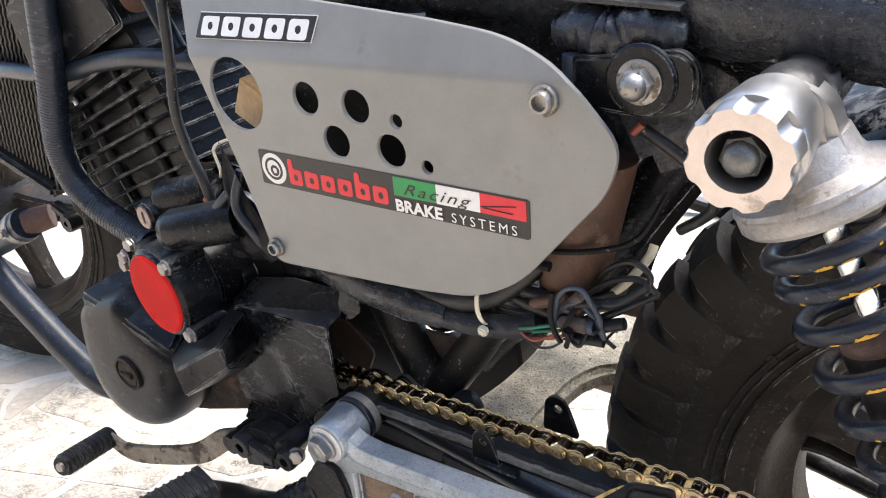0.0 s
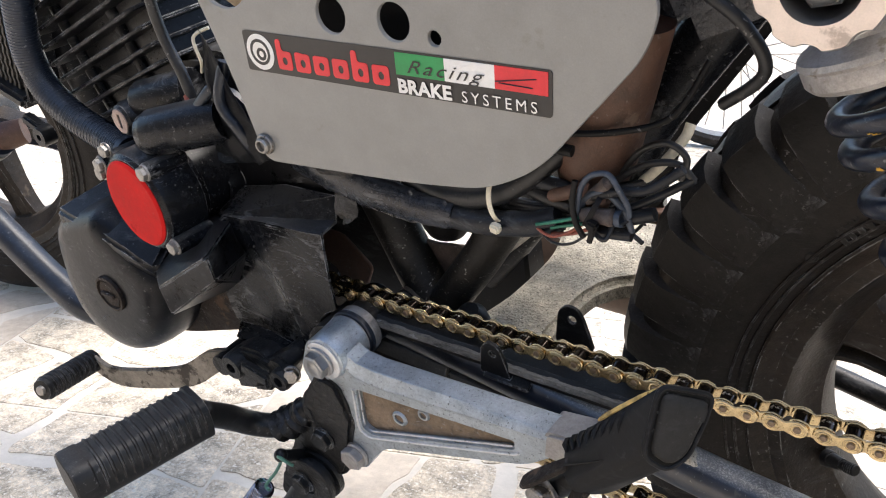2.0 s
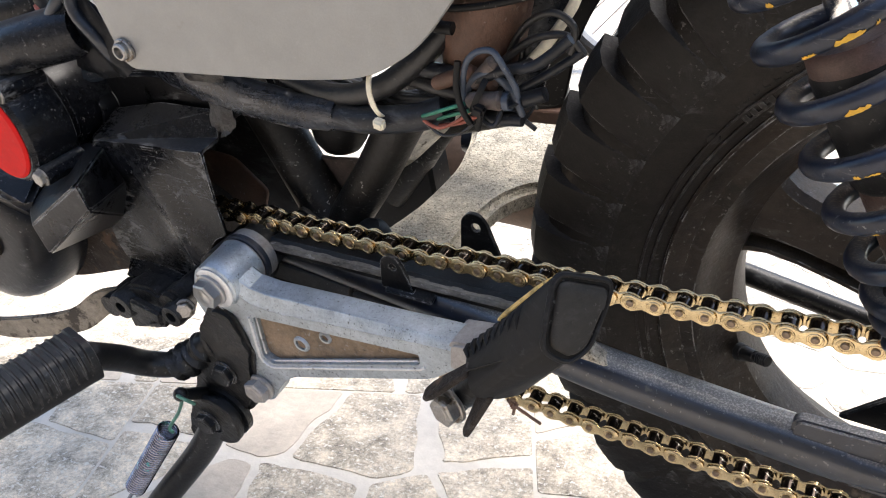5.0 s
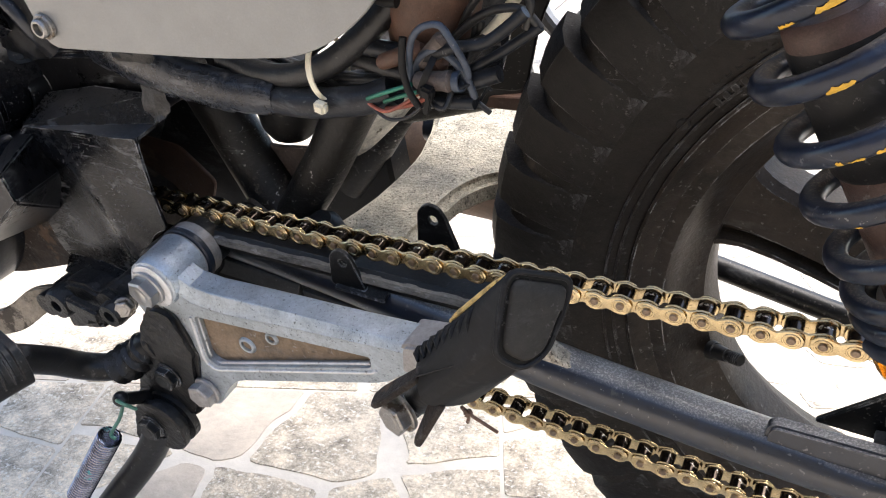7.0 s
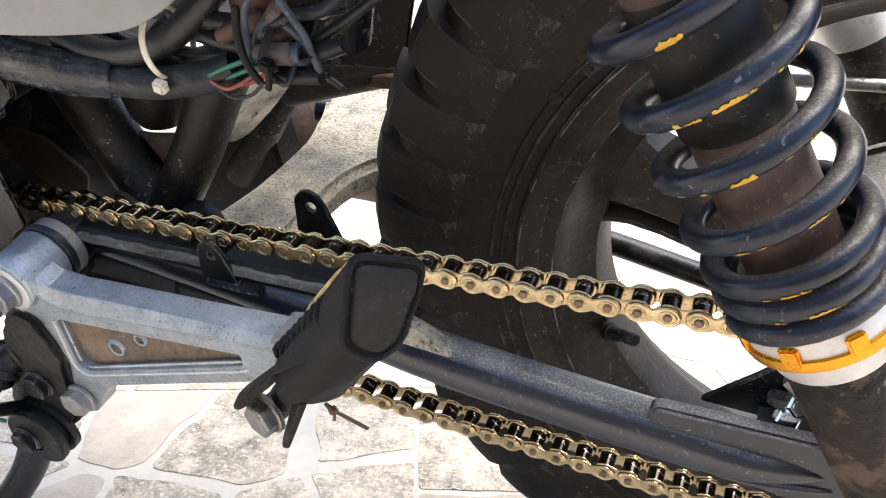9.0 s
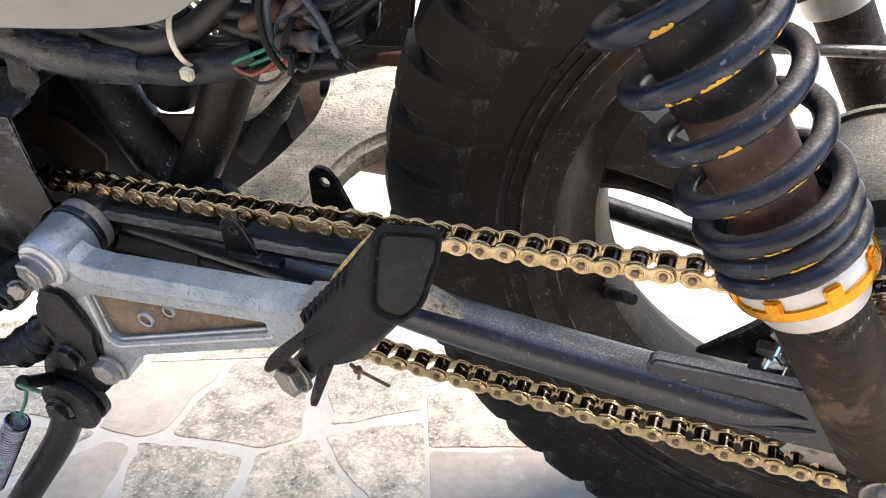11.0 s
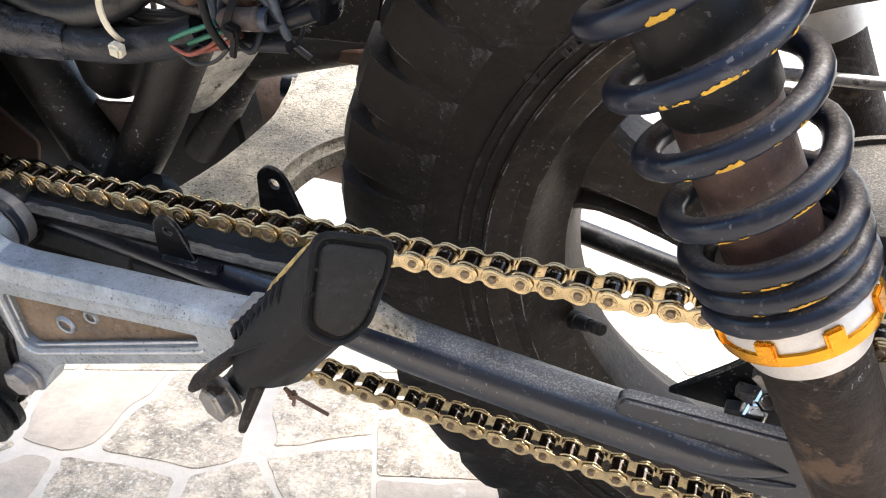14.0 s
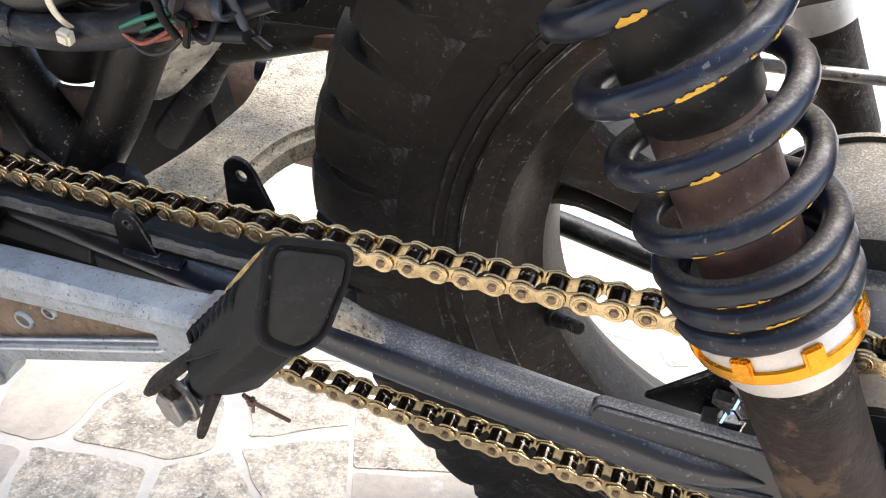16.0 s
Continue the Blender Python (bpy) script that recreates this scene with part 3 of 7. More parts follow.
lathe(bm, [(0, -0.055), (0.030, -0.055), (0.034, -0.050), (0.036, -0.030), (0.052, -0.028), (0.056, -0.020), (0.0575, 0.0), (0.0580, 0.048), (0.0610, 0.0485), (0.0610, 0.0525), (0.055, 0.054), (0.036, 0.06), (0, 0.06)], WM, 64)
part("hub", bm, M_HUB, wheel, "brake drum hub covered in pale dust", 30)
# the valve stands out sideways from the rim well
VP = V((-0.1545, -0.022, 0.2795))
vd = V((0.80, -0.50, 0.36)).normalized() * 0.78
bm = bmesh.new()
for p, q, r0, r1 in ((0, 0.006, 0.0064, 0.0060), (0.006, 0.018, 0.0052, 0.0042), (0.018, 0.021, 0.0030, 0.0030), (0.021, 0.032, 0.0036, 0.0036)):
    cyl(bm, VP + vd * p, VP + vd * q, r0, r1, 16)
for k in range(5):
    tube(bm, [VP + vd * (0.0225 + 0.002 * k) + (basis((0, 0, 0), vd) @ V((0.0036 * math.cos(b), 0.0036 * math.sin(b), 0))) for b in [math.pi / 6 * j for j in range(12)]], 0.0006, 5, True)
part("valve", bm, M_RUBBER, wheel, "black rubber tyre valve with cap")

# --- rear sprocket and chain ---
PITCH0, CY = 0.0132, -0.113
FS, RS = V((-0.528, 0, 0.3455)), V((0.004, 0, 0.3295))
FR, RR = 0.0370, 0.0665


def toothed(bm, c, r, n, y, d, hole, phase=0.0):
    pts = []
    for k in range(n):
        for u, rr in ((-0.5, r - 0.0040), (-0.28, r - 0.0040), (-0.12, r + 0.0028), (0.12, r + 0.0028), (0.28, r - 0.0040)):
            a = 2 * math.pi * (k + 0.5 + u) / n + phase
            pts.append((c.x + rr * math.cos(a), c.z + rr * math.sin(a)))
    prism(bm, pts, d, side(y), [ring_pts(c.x, c.z, hole, 32)])


bm = bmesh.new()
toothed(bm, RS, RR, 32, CY - 0.003, 0.006, 0.042)
part("rear_sprocket", bm, M_STEEL, bike, "worn steel rear sprocket")
bm = bmesh.new()
lathe(bm, [(0.030, 0), (0.052, 0), (0.055, 0.004), (0.055, 0.030), (0.050, 0.034), (0.050, 0.055), (0.030, 0.055)], basis((RS.x, CY + 0.003, RS.z), (0, 1, 0)), 48, True)
part("sprocket_carrier", bm, M_SATIN, bike, "black sprocket carrier", 30)

# centre line of the chain: upper run (slightly slack), rear sprocket, lower run, front sprocket
d = RS - FS
gap, beta = d.length, math.atan2(d.z, d.x)
alpha = math.asin((RR - FR) / gap)
line = []
ua = beta + math.pi / 2 + alpha
la = beta - math.pi / 2 - alpha
pu0, pu1 = FS + V((FR * math.cos(ua), 0, FR * math.sin(ua))), RS + V((RR * math.cos(ua), 0, RR * math.sin(ua)))
pl0, pl1 = RS + V((RR * math.cos(la), 0, RR * math.sin(la))), FS + V((FR * math.cos(la), 0, FR * math.sin(la)))
N1 = 400
for k in range(N1):
    t = k / N1
    line.append(pu0.lerp(pu1, t) + V((0, 0, -0.004 * 4 * t * (1 - t))))
for k in range(200):
    a = ua + (la - ua) * k / 200
    line.append(RS + V((RR * math.cos(a), 0, RR * math.sin(a))))
for k in range(N1):
    t = k / N1
    line.append(pl0.lerp(pl1, t) + V((0, 0, -0.006 * 4 * t * (1 - t))))
for k in range(120):
    a = la + (ua - 2 * math.pi - la) * k / 120
    line.append(FS + V((FR * math.cos(a), 0, FR * math.sin(a))))
cum = [0.0]
for i in range(len(line)):
    cum.append(cum[-1] + (line[(i + 1) % len(line)] - line[i]).length)
total = cum[-1]
NL = 2 * round(total / PITCH0 / 2)
PITCH = total / NL
PHASE = 0.0


def at_chain(s):
    s %= total
    i = int(np.searchsorted(cum, s, side="right")) - 1
    t = (s - cum[i]) / (cum[i + 1] - cum[i])
    return line[i].lerp(line[(i + 1) % len(line)], t)


def plate_outline(p, r, waist, n=9):
    """A figure-eight link plate from 0 to p."""
    pts = []
    for k in range(n + 1):
        a = radians(60) + radians(240) * k / n
        pts.append((r * math.cos(a), r * math.sin(a)))
    pts.append((p / 2, -waist))
    for k in range(n + 1):
        a = radians(240) + radians(240) * k / n
        pts.append((p + r * math.cos(a), r * math.sin(a)))
    pts.append((p / 2, waist))
    return pts


SC = PITCH / 0.0127
def link_mesh(outer):
    bm = bmesh.new()
    y0 = 0.0058 if outer else 0.0041
    th = 0.0014
    ol = plate_outline(PITCH, 0.0056 * SC if outer else 0.0059 * SC, 0.0034 * SC if outer else 0.0038 * SC)
    for s in (-1, 1):
        prism(bm, ol, th, side(s * (y0 + th / 2) - th / 2), bevel=0.00055)
    if outer:             # raised ring round each pin
        for x in (0, PITCH):
            for s in (-1, 1):
                lathe(bm, [(0.0030, 0.0070), (0.0033, 0.0074), (0.0039, 0.0075), (0.0044, 0.0070)], basis((x, 0, 0), (0, s, 0)), 18)
    k0 = len(bm.faces)
    for x in (0, PITCH):
        if outer:
            for s in (-1, 1):
                lathe(bm, [(0, 0.0082), (0.0017, 0.0082), (0.0021, 0.0078), (0.0022, 0.0066), (0, 0.0066)], basis((x, 0, 0), (0, s, 0)), 14)
        else:
            lathe(bm, [(0.0026, -0.0042), (0.0043 * SC, -0.0042), (0.0043 * SC, 0.0042), (0.0026, 0.0042)], basis((x, 0, 0), (0, 1, 0)), 18)
    bm.faces.ensure_lookup_table()
    for f in bm.faces[k0:]:
        f.material_index = 1
    return mesh_of("outer_link" if outer else "inner_link", bm, [M_GOLD, M_PIN if outer else M_ROLLER], 30)


chain = thing("drive_chain", "gold drive chain with oiled black rollers", "")
chain.parent = bike
OUTER, INNER = link_mesh(True), link_mesh(False)
for k in range(NL):
    a, b = at_chain(PHASE + k * PITCH), at_chain(PHASE + (k + 1) * PITCH)
    x = (b - a).normalized()
    m = Matrix((x, V((0, 1, 0)), x.cross(V((0, 1, 0))))).transposed().to_4x4()
    placed("outer_link" if k % 2 else "inner_link", OUTER if k % 2 else INNER, Matrix.Translation((a.x, CY, a.z)) @ m, chain)

# --- swingarm ---
swingarm = thing("swingarm", "dusty black tubular steel swingarm", "")
swingarm.parent = bike
bm = bmesh.new()
AY = -0.125
tube(bm, spline([(-0.472, -0.104, 0.3575), (-0.42, -0.108, 0.3555), (-0.35, -0.115, 0.3530), (-0.29, -0.121, 0.3490), (-0.22, AY - 0.001, 0.3390), (-0.14, AY - 0.002, 0.3292), (-0.085, AY - 0.002, 0.3235)], 8), 0.0136, 32)
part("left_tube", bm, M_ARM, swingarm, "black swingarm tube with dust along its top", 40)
bm = bmesh.new()          # flattened rear end that carries the axle
prism(bm, rounded([(-0.1120, 0.332), (-0.1112, 0.3450), (-0.1075, 0.3481), (-0.074, 0.3479), (-0.038, 0.3477), (0.05, 0.3500), (0.075, 0.345), (0.078, 0.312), (0.05, 0.304), (-0.05, 0.306), (-0.09, 0.318)], [0.004, 0.004, 0.004, 0.02, 0.02, 0.01, 0.012, 0.012, 0.01, 0.02, 0.01]), 0.0085, side(-0.1345), bevel=0.0016, seg=2)
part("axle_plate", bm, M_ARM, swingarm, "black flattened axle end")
bm = bmesh.new()          # the tube runs out in a flattened point on the axle plate
tube(bm, spline([(-0.098, AY - 0.0020, 0.3248), (-0.086, AY - 0.0035, 0.3240), (-0.066, AY - 0.0065, 0.3245), (-0.048, AY - 0.0075, 0.3262), (-0.034, AY - 0.0070, 0.3275)], 5), [0.0138 - 0.0115 * (i / 20) ** 1.5 for i in range(21)], 24)
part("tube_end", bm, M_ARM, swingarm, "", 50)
bm = bmesh.new()          # long pressed fold below the point
tube(bm, spline([(-0.080, -0.1350, 0.3130), (-0.055, -0.1352, 0.3150), (-0.030, -0.1350, 0.3205)], 6), [0.0006 + 0.0016 * math.sin(math.pi * i / 12) for i in range(13)], 10)
part("fold", bm, M_ARM, swingarm, "", 60)
bm = bmesh.new()          # dark gusset standing up behind the axle end
prism(bm, rounded([(-0.092, 0.330), (-0.066, 0.3575), (-0.0477, 0.381), (0.0, 0.395), (0.03, 0.36), (0.0, 0.325)], 0.003), 0.004, side(-0.108), bevel=0.001)
part("gusset", bm, M_SATIN, swingarm)
for x0, x1, dz in ((-0.463, -0.3535, 0.0012), (-0.3470, -0.2500, 0.0)):          # chain slide: a dark top with a dusty lip
    bm = bmesh.new()
    prism(bm, [(-0.1262, 0.3630 + dz), (-0.1268, 0.3735 + dz), (-0.1240, 0.3752 + dz), (-0.1080, 0.3722 + dz), (-0.1010, 0.3700 + dz), (-0.1000, 0.3580 + dz)], x1 - x0, Matrix(((0, 0, 1, x0), (1, 0, 0, 0), (0, 1, 0, 0), (0, 0, 0, 1))), bevel=0.0008)
    slide = part("chain_rail", bm, M_RUBBER, swingarm, "black chain slide rail")
    bm = bmesh.new()
    n = 24
    rag = random.Random(int(-x0 * 1000))
    rows = []
    for i in range(n + 1):
        x = x0 + 0.002 + (x1 - x0 - 0.004) * i / n
        j = rag.uniform(-0.0002, 0.0002)
        rows.append([bm.verts.new((x, y, z + dz + j)) for y, z in ((-0.1262, 0.3680), (-0.1292, 0.3685), (-0.1298, 0.3695), (-0.1284, 0.3728), (-0.1262, 0.3738))])
    for A, B in zip(rows, rows[1:]):
        for q in range(5):
            bm.faces.new((A[q], A[(q + 1) % 5], B[(q + 1) % 5], B[q]))
    bm.faces.new(rows[0])
    bm.faces.new(rows[-1][::-1])
    part("lip", bm, M_LIP, slide, "dusty grey-brown worn lip", 30)
bm = bmesh.new()          # lower inner tube
tube(bm, [(-0.48, -0.085, 0.326), (-0.25, -0.095, 0.322)], 0.011, 18)
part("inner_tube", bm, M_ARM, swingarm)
for x0, x1, dz in ((-0.480, -0.3985, 0.0), (-0.3935, -0.350, -0.0035)):          # grey flat brace seen in the slot above the hanger
    bm = bmesh.new()
    prism(bm, rounded([(x0, 0.3300 + dz - (x0 + 0.4) * 0.05), (x1, 0.3300 + dz - (x1 + 0.4) * 0.05), (x1 + 0.004, 0.3420 + dz - (x1 + 0.4) * 0.10), (x0, 0.3420 + dz - (x0 + 0.4) * 0.10)], 0.001), 0.004, side(-0.1185), bevel=0.0008)
    part("brace_plate", bm, M_GREYPLATE, swingarm, "dusty grey flat brace")
bm = bmesh.new()          # dark backing added behind the slot in place of its shade
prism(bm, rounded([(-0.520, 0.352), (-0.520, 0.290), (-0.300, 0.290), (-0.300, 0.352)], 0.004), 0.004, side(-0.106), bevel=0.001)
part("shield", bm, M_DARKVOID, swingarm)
bm = bmesh.new()          # curved cross plate in front of the tyre
prism(bm, spline([(-0.402, -0.095, 0), (-0.342, -0.095, 0), (-0.339, -0.058, 0), (-0.337, -0.032, 0), (-0.333, -0.006, 0), (-0.322, 0.014, 0), (-0.306, 0.028, 0), (-0.300, 0.06, 0), (-0.306, 0.118, 0), (-0.404, 0.118, 0), (-0.397, 0.07, 0), (-0.389, 0.03, 0), (-0.392, -0.03, 0)], 4, True), 0.022, Matrix.Translation((0, 0, 0.333)), bevel=0.006, seg=3)
part("cross_plate", bm, M_DUSTY, swingarm, "cross plate caked with pale dust")
bm = bmesh.new()
tube(bm, [(-0.415, 0.10, 0.338), (0.06, 0.10, 0.326)], 0.0130, 20)
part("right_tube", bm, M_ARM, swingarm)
for p, y, sc in (((-0.3175, 0.3765), -0.074, 1.0), ((-0.3468, 0.3785), -0.1305, 0.80)):
    bm = bmesh.new()
    o = [(-0.013, -0.020), (0.017, -0.020), (0.009, 0.006), (0.004, 0.013), (-0.004, 0.014), (-0.010, 0.008)]
    prism(bm, rounded([(x * sc, z * sc) for x, z in o], 0.004 * sc), 0.003, Matrix.Translation((p[0], 0, p[1])) @ side(y), [ring_pts(0.0005, 0.003 * sc, 0.0032 * sc, 14)], 0.0006)
    if sc < 1:
        box(bm, (p[0] + 0.010, y + 0.002, p[1] - 0.0155), (0.034, 0.010, 0.0022), Euler((0.3, 0.05, 0)).to_matrix(), 0.0008)
    part("tab", bm, M_SATIN, swingarm, "black drilled tab")
for p in ((-0.0500, -0.1130, 0.3480), (-0.0535, -0.1150, 0.3400)):
    bolt(bolt_mesh("hex_bolt_chrome", 0.0095, 0.008, M_CHROME, 0.006), p, (0.1, -0.80, 0.60), swingarm, 10, "bright chrome bolt")
bm = bmesh.new()          # pale plate lug on the tube beside the passenger footpeg
prism(bm, [(-0.246, 0.346), (-0.243, 0.3625), (-0.232, 0.3645), (-0.221, 0.3590), (-0.2085, 0.3495), (-0.209, 0.343)], 0.010, side(-0.1340), bevel=0.0012)
part("plate_lug", bm, M_DUSTY, swingarm, "dusty grey plate lug")
bm = bmesh.new()
cyl(bm, (-0.475, -0.150, 0.352), (-0.475, -0.088, 0.352), 0.0215, None, 32)
part("pivot_boss", bm, M_SATIN, swingarm)

bm = bmesh.new()
prism(bm, rounded([(-0.372, 0.4010), (-0.290, 0.4035), (-0.290, 0.4145), (-0.372, 0.4085)], 0.002), 0.012, side(0.028), bevel=0.001)
part("rail", bm, M_BROWN, swingarm, "rusty brown flat rail")

# --- footpeg hanger ---
hanger = thing("footpeg_hanger", "weathered cast aluminium footpeg hanger", "")
hanger.parent = bike
HY = -0.168
bm = bmesh.new()          # triangular arm with a sunk window
tri_hole = rounded([(-0.4395, 0.3430), (-0.4415, 0.3060), (-0.4345, 0.3015), (-0.3110, 0.3450), (-0.3105, 0.3530)], [0.003, 0.005, 0.005, 0.002, 0.002])
arm_out = rounded([(-0.4905, 0.3450), (-0.4766, 0.3083), (-0.4660, 0.2820), (-0.4690, 0.2680), (-0.4600, 0.2580), (-0.4460, 0.2600), (-0.4370, 0.2760), (-0.4223, 0.2930),
                   (-0.3025, 0.3362), (-0.2850, 0.3520), (-0.2640, 0.3580), (-0.2620, 0.3670), (-0.2867, 0.3650), (-0.3482, 0.3600), (-0.4077, 0.3543), (-0.4366, 0.3550), (-0.4464, 0.3640), (-0.4530, 0.3800), (-0.4780, 0.3760)],
                  [0.006, 0.02, 0.008, 0.008, 0.008, 0.008, 0.01, 0.008, 0.012, 0.006, 0.004, 0.004, 0.01, 0.02, 0.02, 0.010, 0.006, 0.006, 0.01])
prism(bm, arm_out, 0.0155, side(HY), [tri_hole], 0.0011, 2)
part("arm", bm, M_ALU, hanger, "", 32)
bm = bmesh.new()          # top rail of the arm: a bevel band and a broad upper face
rings = []
for x, zf, zr in ((-0.4545, 0.3740, 0.3775), (-0.4500, 0.3690, 0.3750), (-0.4462, 0.3632, 0.3722), (-0.4420, 0.3590, 0.3690), (-0.4366, 0.3558, 0.3656), (-0.4220, 0.3545, 0.3640), (-0.4077, 0.3549, 0.3648), (-0.3673, 0.3590, 0.3664), (-0.3306, 0.3622, 0.3676), (-0.2876, 0.3656, 0.3698), (-0.2680, 0.3672, 0.3712)):
    rings.append([bm.verts.new((x, y, z)) for y, z in ((-0.1683, zf - 0.0035), (-0.1686, zf - 0.0004), (-0.1680, zf + 0.0004), (-0.1654, zr - 0.0004), (-0.1646, zr + 0.0003), (-0.1512, zr + 0.0016), (-0.1500, zr + 0.0006), (-0.1500, zf - 0.012))])
for A, B in zip(rings, rings[1:]):
    for j in range(8):
        bm.faces.new((A[j], A[(j + 1) % 8], B[(j + 1) % 8], B[j]))
bm.faces.new(rings[0])
bm.faces.new(rings[-1][::-1])
part("top_rail", bm, M_ALU, hanger, "", 24)
bm = bmesh.new()
prism(bm, tri_hole, 0.004, side(HY + 0.0062))
part("recess", bm, M_PLATEBROWN, hanger, "dusty brown sunk window")
bm = bmesh.new()          # raised step along the window's front and lower edge
tube(bm, [(x, HY - 0.0002, z) for x, z in ((-0.4425, 0.3415), (-0.4448, 0.3060), (-0.4430, 0.3010), (-0.4385, 0.2985), (-0.4340, 0.2985), (-0.3110, 0.3415), (-0.3075, 0.3445))], 0.0010, 8)
tube(bm, [(x, HY + 0.0030, z) for x, z in ((-0.4402, 0.3400), (-0.4415, 0.3065), (-0.4395, 0.3028), (-0.4345, 0.3022), (-0.3130, 0.3450))], 0.0009, 8)
part("rim_bead", bm, M_BAREEDGE, hanger, "bright worn step round the window")
for x, z, r in ((-0.4080, 0.3240, 0.0064), (-0.3855, 0.3372, 0.0048)):
    bm = bmesh.new()
    lathe(bm, [(r * 0.62, 0.0045), (r * 0.58, 0.003), (r * 0.64, 0.0022), (r * 0.58, 0.0014), (r * 0.62, -0.0012), (r * 0.80, -0.0014), (r * 0.98, -0.0004), (r * 1.06, 0.003)], basis((x, HY + 0.0058, z), (0, 1, 0)), 24)
    bore = part("threaded_boss", bm, M_ALU, hanger, "bare threaded boss", 50)
    bm = bmesh.new()
    cyl(bm, (x, HY + 0.0085, z), (x, HY + 0.0105, z), r * 0.64, None, 18)
    part("bore", bm, M_STEEL, bore)
bm = bmesh.new()          # pivot boss with its rings and dark bush
BX, BZ = -0.4605, 0.3650
lathe(bm, [(0, -0.003), (0.0146, -0.003), (0.0158, -0.0022), (0.0172, 0.0010), (0.0176, 0.0050), (0.0181, 0.0180), (0.0187, 0.0245), (0.0, 0.0245)], basis((BX, HY, BZ), (0, 1, 0)), 44)
part("boss", bm, M_ALU, hanger, "", 30)
bm = bmesh.new()
lathe(bm, [(0.0, -0.0012), (0.0142, -0.0012), (0.0152, -0.0006), (0.0152, 0.0014), (0.0, 0.0014)], basis((BX - 0.001, HY - 0.0036, BZ - 0.0010), (0, 1, 0)), 40)
part("washer", bm, M_BAREEDGE, hanger, "plain pale washer")
for y0, d_, r_, mt, lb in ((0.0245, 0.0020, 0.0180, M_SEAT, ""), (0.0265, 0.0050, 0.0196, M_HOSE, "blue-black rubber bush"), (0.0315, 0.0075, 0.0188, M_SEAT, "dull grey spacer"), (0.0390, 0.014, 0.0170, M_SATIN, "")):
    bm = bmesh.new()
    lathe(bm, [(0.0, 0), (r_ - 0.0008, 0), (r_, 0.0008), (r_, d_ - 0.0008), (r_ - 0.0008, d_), (0.0, d_)], basis((BX, HY + y0, BZ), (0, 1, 0)), 40)
    part("bush", bm, mt, hanger, lb)
bolt(HEXPALE, (BX - 0.0025, HY - 0.0050, BZ - 0.0015), (-0.06, -1, -0.05), hanger, 8, "dull steel hexagon bolt", s=0.95)
bolt(HEXDIRTY, (-0.4535, HY - 0.001, 0.2730), OUT, hanger, 20, "dirty steel bolt", s=1.25)

# --- folded passenger footpeg ---
peg = thing("passenger_footpeg", "black rubber passenger footpeg folded upwards", "")
peg.parent = bike
near_end = [V(p) for p in ((-0.2640, -0.1850, 0.3915), (-0.2590, -0.1760, 0.3880), (-0.2500, -0.1700, 0.3820), (-0.2400, -0.1780, 0.3740), (-0.2325, -0.1960, 0.3790), (-0.2476, -0.2120, 0.3870), (-0.2570, -0.2035, 0.3940))]
cap_end = [V(p) for p in ((-0.2058, -0.2035, 0.4658), (-0.1903, -0.1862, 0.4535), (-0.1905, -0.1925, 0.4455), (-0.1935, -0.2040, 0.4313), (-0.2020, -0.2095, 0.4280), (-0.2082, -0.2160, 0.4375))]
# the sloping end face: a smooth domed panel inside a groove and a rounded rim
cm = sum(cap_end, V((0, 0, 0))) / len(cap_end)
cn = (cap_end[1] - cap_end[5]).cross(cap_end[0] - cap_end[3]).normalized()
cn = cn if cn.y < 0 else -cn
CMX = basis(cm, cn)
flat2 = [(CMX.inverted() @ p).to_2d() for p in cap_end]
cap_out = [Vector((x, y)) for x, y in rounded([tuple(p) for p in flat2], [0.0055, 0.006, 0.003, 0.006, 0.004, 0.005], 5)]
top_dir = ((flat2[0] + flat2[1]) / 2 - (flat2[3] + flat2[4]) / 2).normalized()
reach = max(p.dot(top_dir) for p in cap_out)


def cap_ring(grow, z):
    """The cap's outline, widened, at a height over the end face."""
    return [CMX @ V((*(p + p.normalized() * grow), z)) for p in cap_out]


bm = bmesh.new()
near_ring = spline(near_end, 4, True)
bmesh.ops.convex_hull(bm, input=[bm.verts.new(p) for p in list(near_ring) + cap_ring(0.0016, -0.0002) + cap_ring(0.0024, -0.0020)])
part("rubber", bm, M_PEG, peg, "smooth black rubber pad", 50)
bm = bmesh.new()
tube(bm, cap_ring(0.0022, -0.0002), 0.0014, 8, closed=True)
part("rim_lip", bm, M_PEG, peg)
bm = bmesh.new()
bm.faces.new([bm.verts.new(p) for p in cap_ring(0.0016, 0.0003)])
bmesh.ops.solidify(bm, geom=bm.faces[:], thickness=0.001)
part("cap_groove", bm, M_DARKVOID, peg)
bm = bmesh.new()
rings = []
for ins, z, drop in ((0.0009, -0.0005, 0), (0.0010, 0.0012, 0), (0.0016, 0.0022, 0.0005), (0.0025, 0.0026, 0.0035), (0.0035, 0.0028, 0.0060)):
    rg = []
    for p in cap_out:
        q = p - p.normalized() * ins
        if p.dot(top_dir) > reach - 0.012:
            q = q - top_dir * drop * min(1.0, (p.dot(top_dir) - reach + 0.012) / 0.006)
        # ---- unseen wall added on the near side to block low sky ----
        rg.append(bm.verts.new(CMX @ V((*q, z))))
    rings.append(rg)
for A, B in zip(rings, rings[1:]):
    for j in range(len(A)):
        k = (j + 1) % len(A)
        bm.faces.new((A[j], A[k], B[k], B[j]))
bm.faces.new(rings[-1])
part("end_cap", bm, M_CAP, peg, "smooth grey-black end cap", 60)
